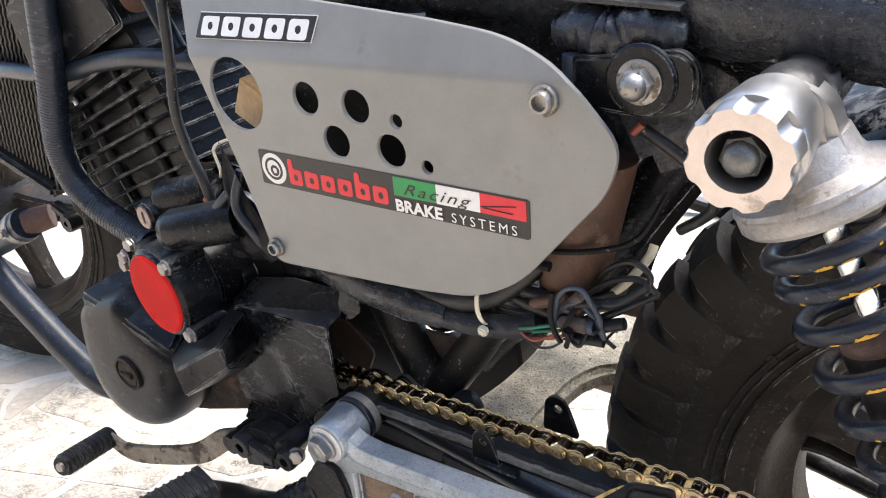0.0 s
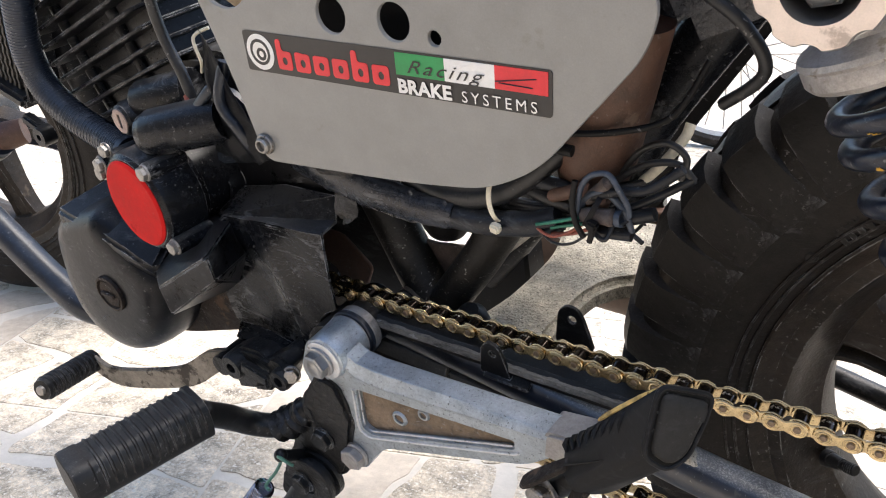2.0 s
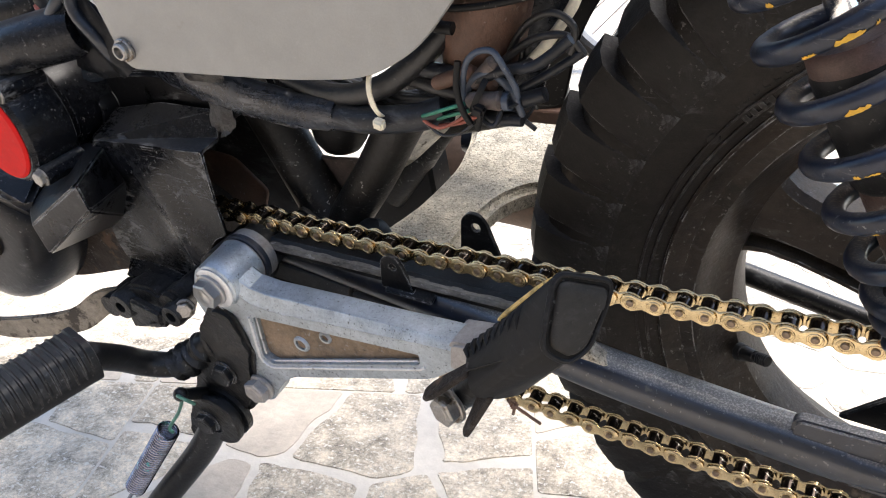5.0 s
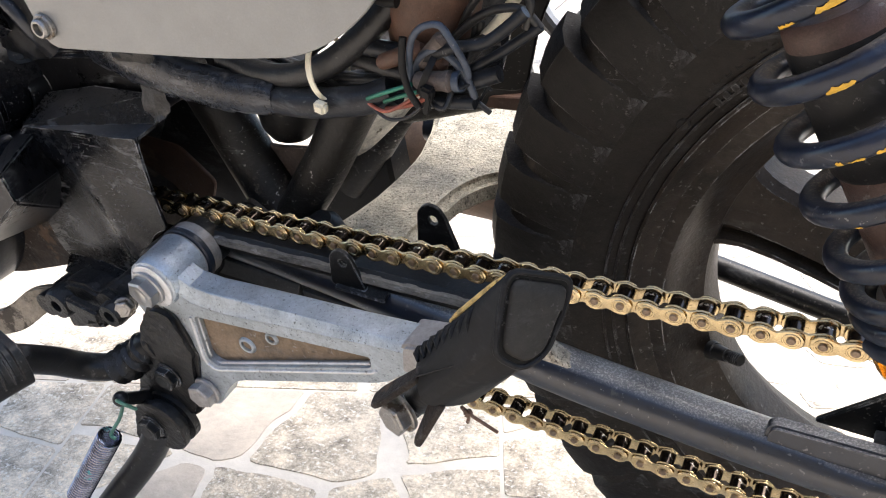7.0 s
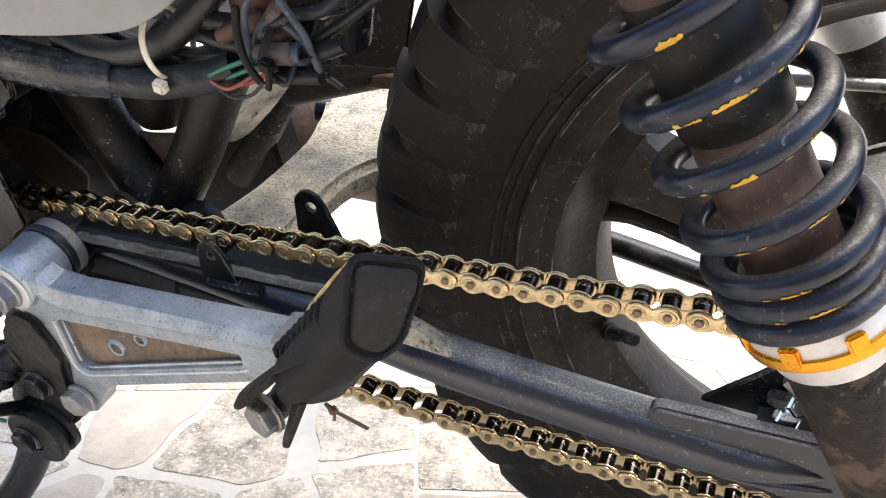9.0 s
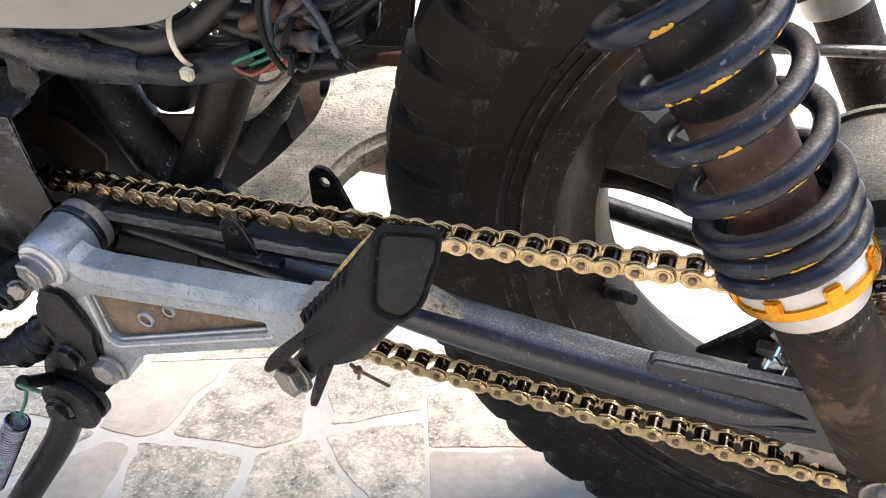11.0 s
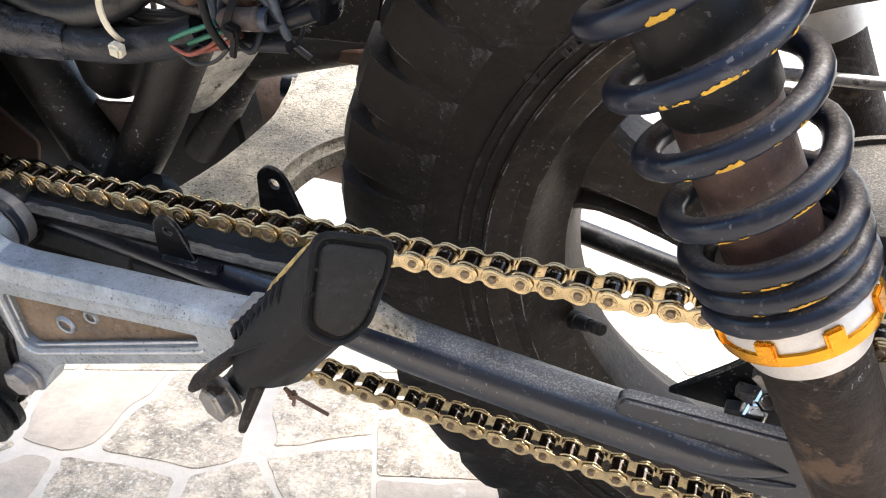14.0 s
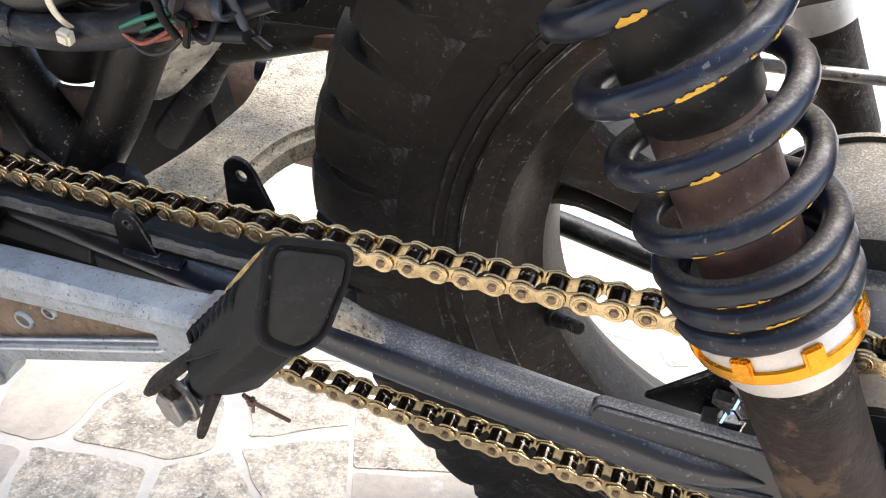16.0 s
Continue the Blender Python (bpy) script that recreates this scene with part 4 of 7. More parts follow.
fn = (cap_end[0] - near_end[0]).cross(near_end[6] - near_end[0]).normalized()       # ribs stand on the front face
fn = fn if fn.x < 0 else -fn
for k in range(8):
    u = 0.05 + 0.092 * k
    bm = bmesh.new()
    a, b = near_end[0].lerp(cap_end[0], u), near_end[6].lerp(cap_end[5], u)
    tube(bm, [a.lerp(b, w) + fn * h for w, h in ((0.06, 0.0008), (0.20, 0.0028), (0.42, 0.0036), (0.62, 0.0020))], [0.0010, 0.0016, 0.0016, 0.0008], 8)
    part("grip_rib", bm, M_PEG, peg)
bm = bmesh.new()          # seam between the two rubber faces
tube(bm, [near_end[6].lerp(cap_end[5], u) + V((-0.0010, -0.0018, 0)) * (1.2 if 0.1 < u < 0.5 else 0.8) for u in (0.03, 0.2, 0.4, 0.55)], [0.0006, 0.0006, 0.0005, 0.0003], 8)
part("seam", bm, M_DARKVOID, peg)
bm = bmesh.new()          # brass-coloured edge of the worn steel core behind the rubber
tube(bm, [near_end[0].lerp(cap_end[0], u) + V((-0.0008, 0.0026, 0.0008)) for u in (0.36, 0.45, 0.6, 0.8, 0.93)], [0.0008, 0.0017, 0.0017, 0.0016, 0.0008], 8)
part("worn_edge", bm, material("worn_yellow_edge", (0.50, 0.35, 0.12), 0.6, 0.1, 0.45, 120, 0.3, 300, (0.16, 0.10, 0.04), 0.12, 160), peg, "worn yellow-brown edge")
for a, b, w0, w1 in (((-0.2845, -0.2030, 0.3650), (-0.2545, -0.2035, 0.3960), 0.0058, 0.0040), ((-0.2612, -0.2062, 0.3480), (-0.2440, -0.2040, 0.3880), 0.0040, 0.0075)):          # the two leaves of the hinge
    a, b = V(a), V(b)
    m = basis(a, b - a, (0.6, -0.7, 0.4))
    L_ = (b - a).length
    bm = bmesh.new()
    prism(bm, rounded([(-w0 * 0.7, 0.0), (w0 * 0.7, 0.0), (w0, L_ * 0.2), (w1, L_), (-w1, L_), (-w0, L_ * 0.2)], 0.0025), 0.0034, m @ Matrix(((0, 0, 1, -0.0017), (1, 0, 0, 0), (0, 1, 0, 0), (0, 0, 0, 1))), bevel=0.0008)
    part("hinge_leaf", bm, M_LOWERLEG, peg, "dirty dark metal hinge leaf")
bm = bmesh.new()
cyl(bm, (-0.2680, -0.1900, 0.3600), (-0.2450, -0.1920, 0.3860), 0.0080, None, 20)
cyl(bm, (-0.2725, -0.1982, 0.3575), (-0.2665, -0.1800, 0.3580), 0.0072, None, 20)
part("hinge_pin", bm, M_SATIN, peg)
bolt(HEX12, (-0.2725, -0.1985, 0.3575), (-0.30, -0.93, 0.05), peg, 0, "dirty steel hexagon bolt", s=1.18)
bm = bmesh.new()          # split pin
tube(bm, [(-0.2360, -0.2020, 0.3800), (-0.2320, -0.2005, 0.3740), (-0.2230, -0.1945, 0.3600)], 0.0009, 6)
tube(bm, [(-0.2360, -0.2020, 0.3800), (-0.2335, -0.2010, 0.3730), (-0.2345, -0.2010, 0.3690)], 0.0009, 6)
box(bm, (-0.2330, -0.2020, 0.3770), (0.0035, 0.003, 0.005), Euler((0, 0.5, 0.3)).to_matrix(), 0.001)
part("split_pin", bm, M_BROWN, peg, "rusty split pin")
bm = bmesh.new()          # cast end of the hanger under the peg
prism(bm, rounded([(-0.291, 0.350), (-0.2885, 0.3712), (-0.262, 0.3748), (-0.245, 0.368), (-0.252, 0.350)], 0.004), 0.024, side(HY - 0.0012), bevel=0.002, seg=2)
part("end_lug", bm, M_SEAT, hanger, "corroded dull end lug")

# --- rear shock absorber ---
shock = thing("rear_shock", "rear shock absorber with blue-black coil spring and orange adjuster ring", "")
shock.parent = bike
s0, s1 = V((-0.158, -0.152, 0.640)), V((-0.006, -0.150, 0.338))
sa = (s1 - s0).normalized()
SL = (s1 - s0).length
SM = basis(s0, sa, (0, 1, 0))


def sp_at(h):
    return s0 + sa * h


bm = bmesh.new()
lathe(bm, [(0, 0.02), (0.0055, 0.02), (0.0055, 0.20), (0, 0.20)], SM, 20)
part("piston_rod", bm, M_CHROME, shock, "chrome piston rod")
bm = bmesh.new()
lathe(bm, [(0.010, 0.005), (0.0215, 0.007), (0.0225, 0.015), (0.0245, 0.0195), (0.0300, 0.0220), (0.0333, 0.0235), (0.0343, 0.0255), (0.0333, 0.0270), (0.0340, 0.0285), (0.0340, 0.0330), (0.0325, 0.0352), (0.012, 0.0355)], SM, 48, True)
part("upper_seat", bm, M_SEAT, shock, "machined aluminium upper spring seat", 25)
bm = bmesh.new()          # eye bracket from the seat up to the knob
prism(bm, rounded([(-0.022, 0.042), (-0.019, 0.010), (-0.021, -0.006), (-0.012, -0.021), (0.012, -0.021), (0.021, -0.006), (0.019, 0.010), (0.026, 0.042)], 0.009, 5), 0.024,
      Matrix.Translation(s0 + V((0, -0.014, 0))) @ Matrix.Rotation(math.atan2(-sa.x, -sa.z), 4, "Y") @ Matrix(((1, 0, 0, 0), (0, 0, 1, 0), (0, -1, 0, 0), (0, 0, 0, 1))), bevel=0.004, seg=2)
part("top_eye", bm, M_ALUBRIGHT, shock, "cast aluminium eye bracket")
bm = bmesh.new()          # scalloped knob, hollow, with the bolt inside
out = []
for k in range(96):
    a = 2 * math.pi * k / 96
    out.append(V((math.cos(a), math.sin(a), 0)) * (0.0209 - 0.0020 * max(0.0, math.cos(8 * a + 0.6)) ** 0.6))
KC = V((-0.1628, -0.204, 0.6450))
def knob_row(scale, y):
    return [bm.verts.new(KC + V((p.x * scale, y, p.y * scale))) for p in out]
kr = [knob_row(0.955, -0.0012), knob_row(1.0, 0.0006), knob_row(1.0, 0.011)]
flat = [[bm.verts.new(KC + V((r * p.x / p.length, y, r * p.y / p.length))) for p in out] for r, y in ((0.0212, 0.0115), (0.0215, 0.016), (0.0205, 0.028), (0.0195, 0.045))]
inner = [[bm.verts.new(KC + V((r * p.x / p.length, y, r * p.y / p.length))) for p in out] for r, y in ((0.0110, 0.026), (0.0113, 0.001), (0.0122, -0.0012))]
seq = kr + flat
for A, B in list(zip(seq, seq[1:])) + [(inner[0], inner[1]), (inner[1], inner[2]), (inner[2], kr[0])]:
    for j in range(96):
        f = bm.faces.new((A[j], A[(j + 1) % 96], B[(j + 1) % 96], B[j]))
        if A is inner[2]:
            f.material_index = 1
# bore floor coloured black to stand in for shade deep inside
bm.faces.new(inner[0]).material_index = 2
bm.faces.new(flat[-1])
part("knob", bm, [M_ALUBRIGHT, M_ALUFACE, M_SATIN], shock, "scalloped machined aluminium knob", 30)
bolt(bolt_mesh("hex_bolt_dark", 0.0150, 0.008, material("dark_grey_bolt", (0.16, 0.16, 0.155), 0.4, 0.7, 0.25, 60, 0.2, 300), 0.0, 0, 0.006), KC + V((0, 0.0105, 0)), OUT, shock, 12, "grey bolt sunk in the knob")
bm = bmesh.new()
lathe(bm, [(0, 0), (0.0165, 0), (0.0180, 0.003), (0.0180, 0.02), (0.016, 0.024), (0.016, 0.075), (0, 0.075)], basis((KC.x + 0.002, KC.y + 0.045, KC.z + 0.001), (0, 1, 0)), 32)
part("spacer", bm, M_BLACKPAINT, shock)


def coil(h0, r, wire, turns, rise, a0, n=30):
    pts = []
    for k in range(int(turns * n) + 1):
        u = k / n
        h = h0 + rise(u)
        a = a0 + 2 * math.pi * u
        q = coil_r(u)
        pts.append(SM @ V((q * math.cos(a), q * math.sin(a), h)))
    return pts


TURNS = 9.75


def coil_r(u):
    """The spring narrows a little towards its lower end."""
    return 0.0282 - 0.0022 * min(1.0, max(0.0, (u - 4.0) / 4.0))


def rise(u):
    if u < 2.0:
        return 0.01375 * u
    if u < 7.3:
        return 0.0275 + 0.0235 * (u - 2.0)
    return 0.0275 + 0.0235 * 5.3 + 0.0100 * (u - 7.3)


H0 = 0.0400
bm = bmesh.new()
tube(bm, coil(H0, 0.0264, 0.005, TURNS, rise, 1.2), 0.0043, 14)
part("coil_spring", bm, M_SPRING, shock, "blue-black coil spring with worn yellow marks", 60)
rng = random.Random(4)
# flakes of yellow paint along the outer side of the coils
out_dir = SM.to_3x3().transposed() @ V((0.12, -0.80, 0.55))
A_F = math.atan2(out_dir.y, out_dir.x)
for turn in range(0, 10):
    base = (A_F - 1.2) / (2 * math.pi) + turn
    streak = rng.uniform(-0.05, 0.05)
    for g in range(rng.randint(6, 10)):
        big = g < 2
        u0 = base + (streak + rng.uniform(-0.02, 0.02) if big else rng.uniform(-0.15, 0.13))
        step = rng.uniform(0.0030, 0.0060) if big else rng.uniform(0.0008, 0.0020)
        w0 = rng.uniform(0.22, 0.40) if big else rng.uniform(0.10, 0.26)
        mid0 = 0.62 + rng.uniform(-0.10, 0.10)
        bm = bmesh.new()
        rows = []
        for i in range(9):
            u = u0 + step * i
            if u > TURNS or u < 0:
                break
            a = 1.2 + 2 * math.pi * u
            w = w0 * rng.uniform(0.4, 1.2) * (0.3 if i in (0, 8) else 1)
            c = SM @ V((coil_r(u) * math.cos(a), coil_r(u) * math.sin(a), H0 + rise(u)))
            rad = (SM.to_3x3() @ V((math.cos(a), math.sin(a), 0)))
            mid = mid0 + rng.uniform(-0.10, 0.10)
            rows.append([bm.verts.new(c + (rad * math.cos(q) + sa * math.sin(q)) * 0.00443) for q in (mid - w, mid, mid + w)])
        for A, B in zip(rows, rows[1:]):
            for j in range(2):
                bm.faces.new((A[j], A[j + 1], B[j + 1], B[j]))
        if len(rows) > 2:
            part("paint_mark", bm, M_YELLOWMARK, shock)
        else:
            bm.free()
bm = bmesh.new()          # damper body inside the spring
lathe(bm, [(0, 0.098), (0.0165, 0.098), (0.0182, 0.102), (0.0182, 0.146), (0.0172, 0.148)], SM, 32)
part("bump_stop", bm, M_RUBBER, shock, "black rubber bump stop")
bm = bmesh.new()
lathe(bm, [(0.006, 0.092), (0.0150, 0.092), (0.0172, 0.0945), (0.0176, 0.1005), (0.006, 0.1005)], SM, 32, True)
part("bump_cap", bm, M_DAMPER, shock, "rust-brown bump stop cap")
bm = bmesh.new()
lathe(bm, [(0.0, 0.147), (0.0166, 0.147), (0.0166, 0.222), (0.0190, 0.225), (0.0190, 0.250), (0, 0.250)], SM, 32)
part("damper_tube", bm, M_DAMPER, shock, "rust-brown damper tube")
bm = bmesh.new()
lathe(bm, [(0.0165, 0.202), (0.0195, 0.203), (0.0200, 0.210), (0.0165, 0.213)], SM, 36, True)
part("damper_ring", bm, M_SILVER, shock)
HR = H0 + rise(TURNS) + 0.0045
bm = bmesh.new()          # white seat and the notched orange adjuster ring
lathe(bm, [(0.016, HR - 0.010), (0.0250, HR - 0.004), (0.0264, HR), (0.0264, HR + 0.008), (0.018, HR + 0.009)], SM, 64, True)
part("spring_seat", bm, M_SILVER, shock, "silver lower spring seat", 30)
bm = bmesh.new()
lathe(bm, [(0.0255, HR + 0.0052), (0.0276, HR + 0.0058), (0.0280, HR + 0.008), (0.0276, HR + 0.0100), (0.025, HR + 0.0112), (0.018, HR + 0.0112)], SM, 64)
part("adjuster_ring", bm, M_ORANGE, shock, "orange anodised notched adjuster ring", 30)
for k in range(8):
    a = 2 * math.pi * k / 8 + 0.25
    m = SM @ Matrix.Rotation(a, 4, "Z")
    bm = bmesh.new()
    box(bm, m @ V((0.0268, 0, HR + 0.0040)), (0.0028, 0.0066, 0.0085), m.to_3x3(), 0.0008)
    part("ring_notch", bm, M_ORANGE, shock)
bm = bmesh.new()
lathe(bm, [(0.013, HR + 0.0105), (0.0230, HR + 0.0110), (0.0222, HR + 0.0195), (0.0212, HR + 0.0225), (0.017, HR + 0.0225)], SM, 48)
part("collar", bm, M_SILVER, shock, "silver collar", 30)
bm = bmesh.new()
lathe(bm, [(0.0, HR + 0.02), (0.0192, HR + 0.02), (0.0190, HR + 0.05), (0.0184, SL - 0.004), (0.016, SL + 0.008), (0.010, SL + 0.014), (0, SL + 0.014)], SM, 40)
part("lower_leg", bm, M_LOWERLEG, shock, "grey-brown lower leg")
bm = bmesh.new()
m = SM @ Matrix.Rotation(2.2, 4, "Z")
box(bm, m @ V((0.0228, 0, HR + 0.028)), (0.004, 0.009, 0.020), m.to_3x3(), 0.0015)
part("clip", bm, M_DAMPER, shock)
bm = bmesh.new()
lathe(bm, [(0, 0), (0.0165, 0), (0.0175, 0.003), (0.0175, 0.027), (0.0165, 0.030), (0, 0.030)], basis(sp_at(SL + 0.014) + V((0, -0.015, 0)), (0, 1, 0)), 28)
part("bottom_eye", bm, M_LOWERLEG, shock)
bolt(HEX17, sp_at(SL + 0.014) + V((0, -0.016, 0)), OUT, shock, 10, "dull steel lower bolt")

# --- side panel: folded sheet with cut-outs and stickers ---
panel = thing("side_panel", "grey painted metal side panel with drilled holes and stickers", "")
panel.parent = bike
PY, CREASE, FOLD = -0.155, 0.652, radians(26)


def fold(co):
    h = co.z - CREASE
    if h > 0:
        co.y += h * math.sin(FOLD)
        co.z = CREASE + h * math.cos(FOLD)


po = rounded([(-0.4885, 0.5075), (-0.3700, 0.5135), (-0.3210, 0.5195), (-0.2900, 0.5365), (-0.2365, 0.599), (-0.2295, 0.623), (-0.2575, 0.6565), (-0.292, 0.6725), (-0.339, 0.6795), (-0.425, 0.688), (-0.548, 0.701), (-0.5275, 0.651), (-0.500, 0.563)],
             [0.010, 0.04, 0.03, 0.03, 0.03, 0.02, 0.02, 0.02, 0.02, 0.02, 0.01, 0.02, 0.03], 5)
hl = [ring_pts(-0.4905, 0.6285, 0.0235, 32, 1.0, 1.02, 0.2)]
hl += [ring_pts(x, z, 0.0101, 24) for x, z in ((-0.4290, 0.6308), (-0.3905, 0.6290), (-0.4100, 0.6056), (-0.3685, 0.6048))]
hl += [ring_pts(-0.3620, 0.6232, 0.0042, 16), ring_pts(-0.3442, 0.5983, 0.0040, 16)]
bm = bmesh.new()
prism(bm, po, 0.003, side(PY), hl, 0.0007)
for z in (CREASE - 0.006, CREASE - 0.003, CREASE, CREASE + 0.003, CREASE + 0.006):
    bmesh.ops.bisect_plane(bm, geom=bm.verts[:] + bm.edges[:] + bm.faces[:], plane_co=(0, 0, z), plane_no=(0, 0, 1))
for v in bm.verts:
    fold(v.co)
part("plate", bm, M_PANEL, panel, "grey painted plate", 28)


def flat_patch(name, outline, lift, mat, label="", holes=(), folded=False):
    bm = bmesh.new()
    prism(bm, outline, 0.0003, side(PY - lift), holes)
    if folded:
        for v in bm.verts:
            fold(v.co)
    return part(name, bm, mat, panel, label)


def sk(u, v):
    """A spot on the long sticker: u from its front to its rear end, v from bottom to top."""
    a = V((-0.4825, 0.5690)).lerp(V((-0.2810, 0.5655)), u)
    b = V((-0.4810, 0.5930)).lerp(V((-0.2800, 0.5890)), u)
    return tuple(a.lerp(b, v))


flat_patch("sticker", rounded([sk(0, 0), sk(1, 0), sk(1, 1), sk(0, 1)], 0.002, 3), 0.0005, M_DECALBLACK, "long black sticker with a tricolour flag")
flat_patch("sticker_disc", ring_pts(*sk(0.062, 0.5), 0.0107, 32), 0.0008, M_DECALWHITE, "round white emblem")
flat_patch("sticker_swirl", ring_pts(*sk(0.062, 0.5), 0.0078, 28), 0.0010, M_DECALBLACK, "", [ring_pts(*sk(0.062, 0.5), 0.0060, 28)])
flat_patch("sticker_swirl", ring_pts(*sk(0.066, 0.45), 0.0038, 20), 0.0010, M_DECALBLACK, "", [ring_pts(*sk(0.066, 0.45), 0.0019, 20)])
random.seed(2)
for k in range(6):        # the maker's word as plain rounded red shapes
    u = 0.128 + 0.0690 * k
    w = 0.056
    top = (0.88, 0.62, 0.60, 0.60, 0.86, 0.60)[k]
    o = rounded([sk(u, 0.14), sk(u + w, 0.14), sk(u + w, 0.60), sk(u + w * 0.35, 0.60) if top > 0.7 else sk(u + w * 0.5, 0.60), sk(u + w * 0.35, top) if top > 0.7 else sk(u + w * 0.3, top), sk(u, top)], 0.0022, 3)
    flat_patch("sticker_shape", o, 0.0008, M_DECALRED, "red emblem shape", [ring_pts(*sk(u + w * 0.52, 0.36), 0.0019, 12, 1, 1.25)])
for u0, u1, mat in ((0.553, 0.704, M_DECALGREEN), (0.704, 0.848, M_DECALWHITE), (0.848, 0.990, M_DECALRED)):
    flat_patch("sticker_flag", [sk(u0, 0.455), sk(u1, 0.455), sk(u1, 0.955), sk(u0, 0.955)], 0.0008, mat)


def lettering(text, at, size, mat, bold=0.0, spacing=1.0, shear=0.0, wide=1.0, slope=0.0):
    cu = bpy.data.curves.new("lettering", "FONT")
    cu.body, cu.size, cu.offset, cu.space_character, cu.shear, cu.resolution_u = text, size, bold, spacing, shear, 3
    tmp = bpy.data.objects.new("tmp", cu)
    scene.collection.objects.link(tmp)
    bpy.context.view_layer.update()
    me = bpy.data.meshes.new_from_object(tmp.evaluated_get(bpy.context.evaluated_depsgraph_get()))
    bpy.data.objects.remove(tmp)
    me.materials.clear()
    me.materials.append(mat)
    me.transform(Matrix(((wide, 0, 0, 0), (0, 1, 0, 0), (0, 0, 1, 0), (0, 0, 0, 1))))
    m = Matrix.Translation((at[0], PY - 0.0012, at[1])) @ Matrix.Rotation(radians(slope), 4, "Y") @ Matrix(((1, 0, 0, 0), (0, 0, -1, 0), (0, 1, 0, 0), (0, 0, 0, 1)))
    return placed("lettering", me, m, panel, "printed lettering")


lettering("BRAKE", sk(0.556, 0.055), 0.0104, M_DECALWHITE, 0.0004, 1.03, 0, 1.06, 0.9)
lettering("SYSTEMS", sk(0.752, 0.055), 0.0085, M_DECALWHITE, 0.0, 1.42, 0, 0.98, 0.9)
lettering("Racing", sk(0.585, 0.53), 0.0098, M_DECALBLACK, 0.0, 1.22, 0.45, 1.45, 0.9)
bm = bmesh.new()
tube(bm, [(sk(0.85, 0.62)[0], PY - 0.0011, sk(0.85, 0.62)[1]), (sk(0.96, 0.78)[0], PY - 0.0011, sk(0.96, 0.78)[1])], 0.0003, 4)
tube(bm, [(sk(0.86, 0.60)[0], PY - 0.0011, sk(0.86, 0.60)[1]), (sk(0.95, 0.58)[0], PY - 0.0011, sk(0.95, 0.58)[1])], 0.0003, 4)
part("sticker_stroke", bm, M_DECALBLACK, panel)
# the maker's badge above the fold: plain pale bars on black
flat_patch("badge", [(-0.5218, 0.6630), (-0.4200, 0.6640), (-0.4172, 0.6800), (-0.5190, 0.6800)], 0.0008, M_DECALWHITE, "black badge with a pale border", folded=True)
flat_patch("badge_field", [(-0.5212, 0.6635), (-0.4205, 0.6645), (-0.4178, 0.6795), (-0.5186, 0.6795)], 0.0012, M_DECALBLACK, "", folded=True)
for k in range(5):
    x = -0.5165 + 0.0192 * k
    flat_patch("badge_shape", rounded([(x, 0.6655), (x + 0.0155, 0.6655), (x + 0.0168, 0.6775), (x + 0.0013, 0.6775)], 0.002, 2), 0.0016, M_DECALWHITE, "", [ring_pts(x + 0.0084, 0.6715, 0.0026, 10)], True)
bolt(SOCKET, (-0.268, PY - 0.001, 0.6435), OUT, panel, 0, "steel socket screw", "screw", 1.15)
bolt(SOCKET, (-0.4838, PY - 0.001, 0.5203), OUT, panel, 0, "steel socket screw", "screw", 1.0)

# --- frame ---
fr = thing("main_frame", "black painted tubular steel main frame", "")
fr.parent = bike


def ftube(name, pts, r, mat=M_SATIN, label="", n=8, seg=18):
    bm = bmesh.new()
    tube(bm, spline(pts, n) if len(pts) > 2 else pts, r, seg)
    return part(name, bm, mat, fr, label, 50)


bm = bmesh.new()          # the near seat rail is wrapped in crumpled black tape
rp = spline([(-0.62, -0.085, 0.690), (-0.45, -0.09, 0.693), (-0.30, -0.095, 0.690), (-0.18, -0.100, 0.677), (-0.05, -0.100, 0.665), (0.15, -0.10, 0.668)], 24)
rr_ = random.Random(12)
wob = [rr_.uniform(-1, 1) for _ in range(len(rp))]
tube(bm, rp, [0.0258 + 0.0008 * wob[i] + 0.0011 * math.sin(i * 0.55 + 2 * wob[i // 9]) for i in range(len(rp))], 26)
for v in bm.verts:
    v.co += V(noise.noise_vector(v.co * 42)) * 0.0022 + V(noise.noise_vector(v.co * 130)) * 0.0009
part("seat_rail", bm, M_WRAP, fr, "thick seat rail wrapped in creased black tape", 70)
ftube("seat_rail", [(-0.62, 0.085, 0.690), (-0.45, 0.12, 0.690), (-0.30, 0.15, 0.690), (-0.1, 0.12, 0.675), (0.15, 0.10, 0.668)], 0.018, M_BLACKPAINT)
ftube("down_tube", [(-0.270, 0.085, 0.672), (-0.365, 0.082, 0.500), (-0.46, 0.075, 0.345)], 0.0165, M_SATIN)
ftube("front_down_tube", [(-0.945, -0.03, 0.640), (-0.900, -0.03, 0.512), (-0.862, -0.03, 0.415), (-0.83, -0.03, 0.34)], 0.0165, M_SATIN, "black front down tube")
ftube("brace_tube", [(-0.338, -0.062, 0.487), (-0.3683, -0.066, 0.4422), (-0.3942, -0.068, 0.4014), (-0.4255, -0.071, 0.3579), (-0.436, -0.073, 0.342)], 0.0150, M_BRACE, "dusty black brace tube")
ftube("brace_tube", [(-0.510, -0.050, 0.472), (-0.476, -0.058, 0.416), (-0.4484, -0.065, 0.370), (-0.431, -0.070, 0.342)], 0.0175, M_BRACE, "dusty black brace tube")
bm = bmesh.new()          # small gusset where the two braces meet
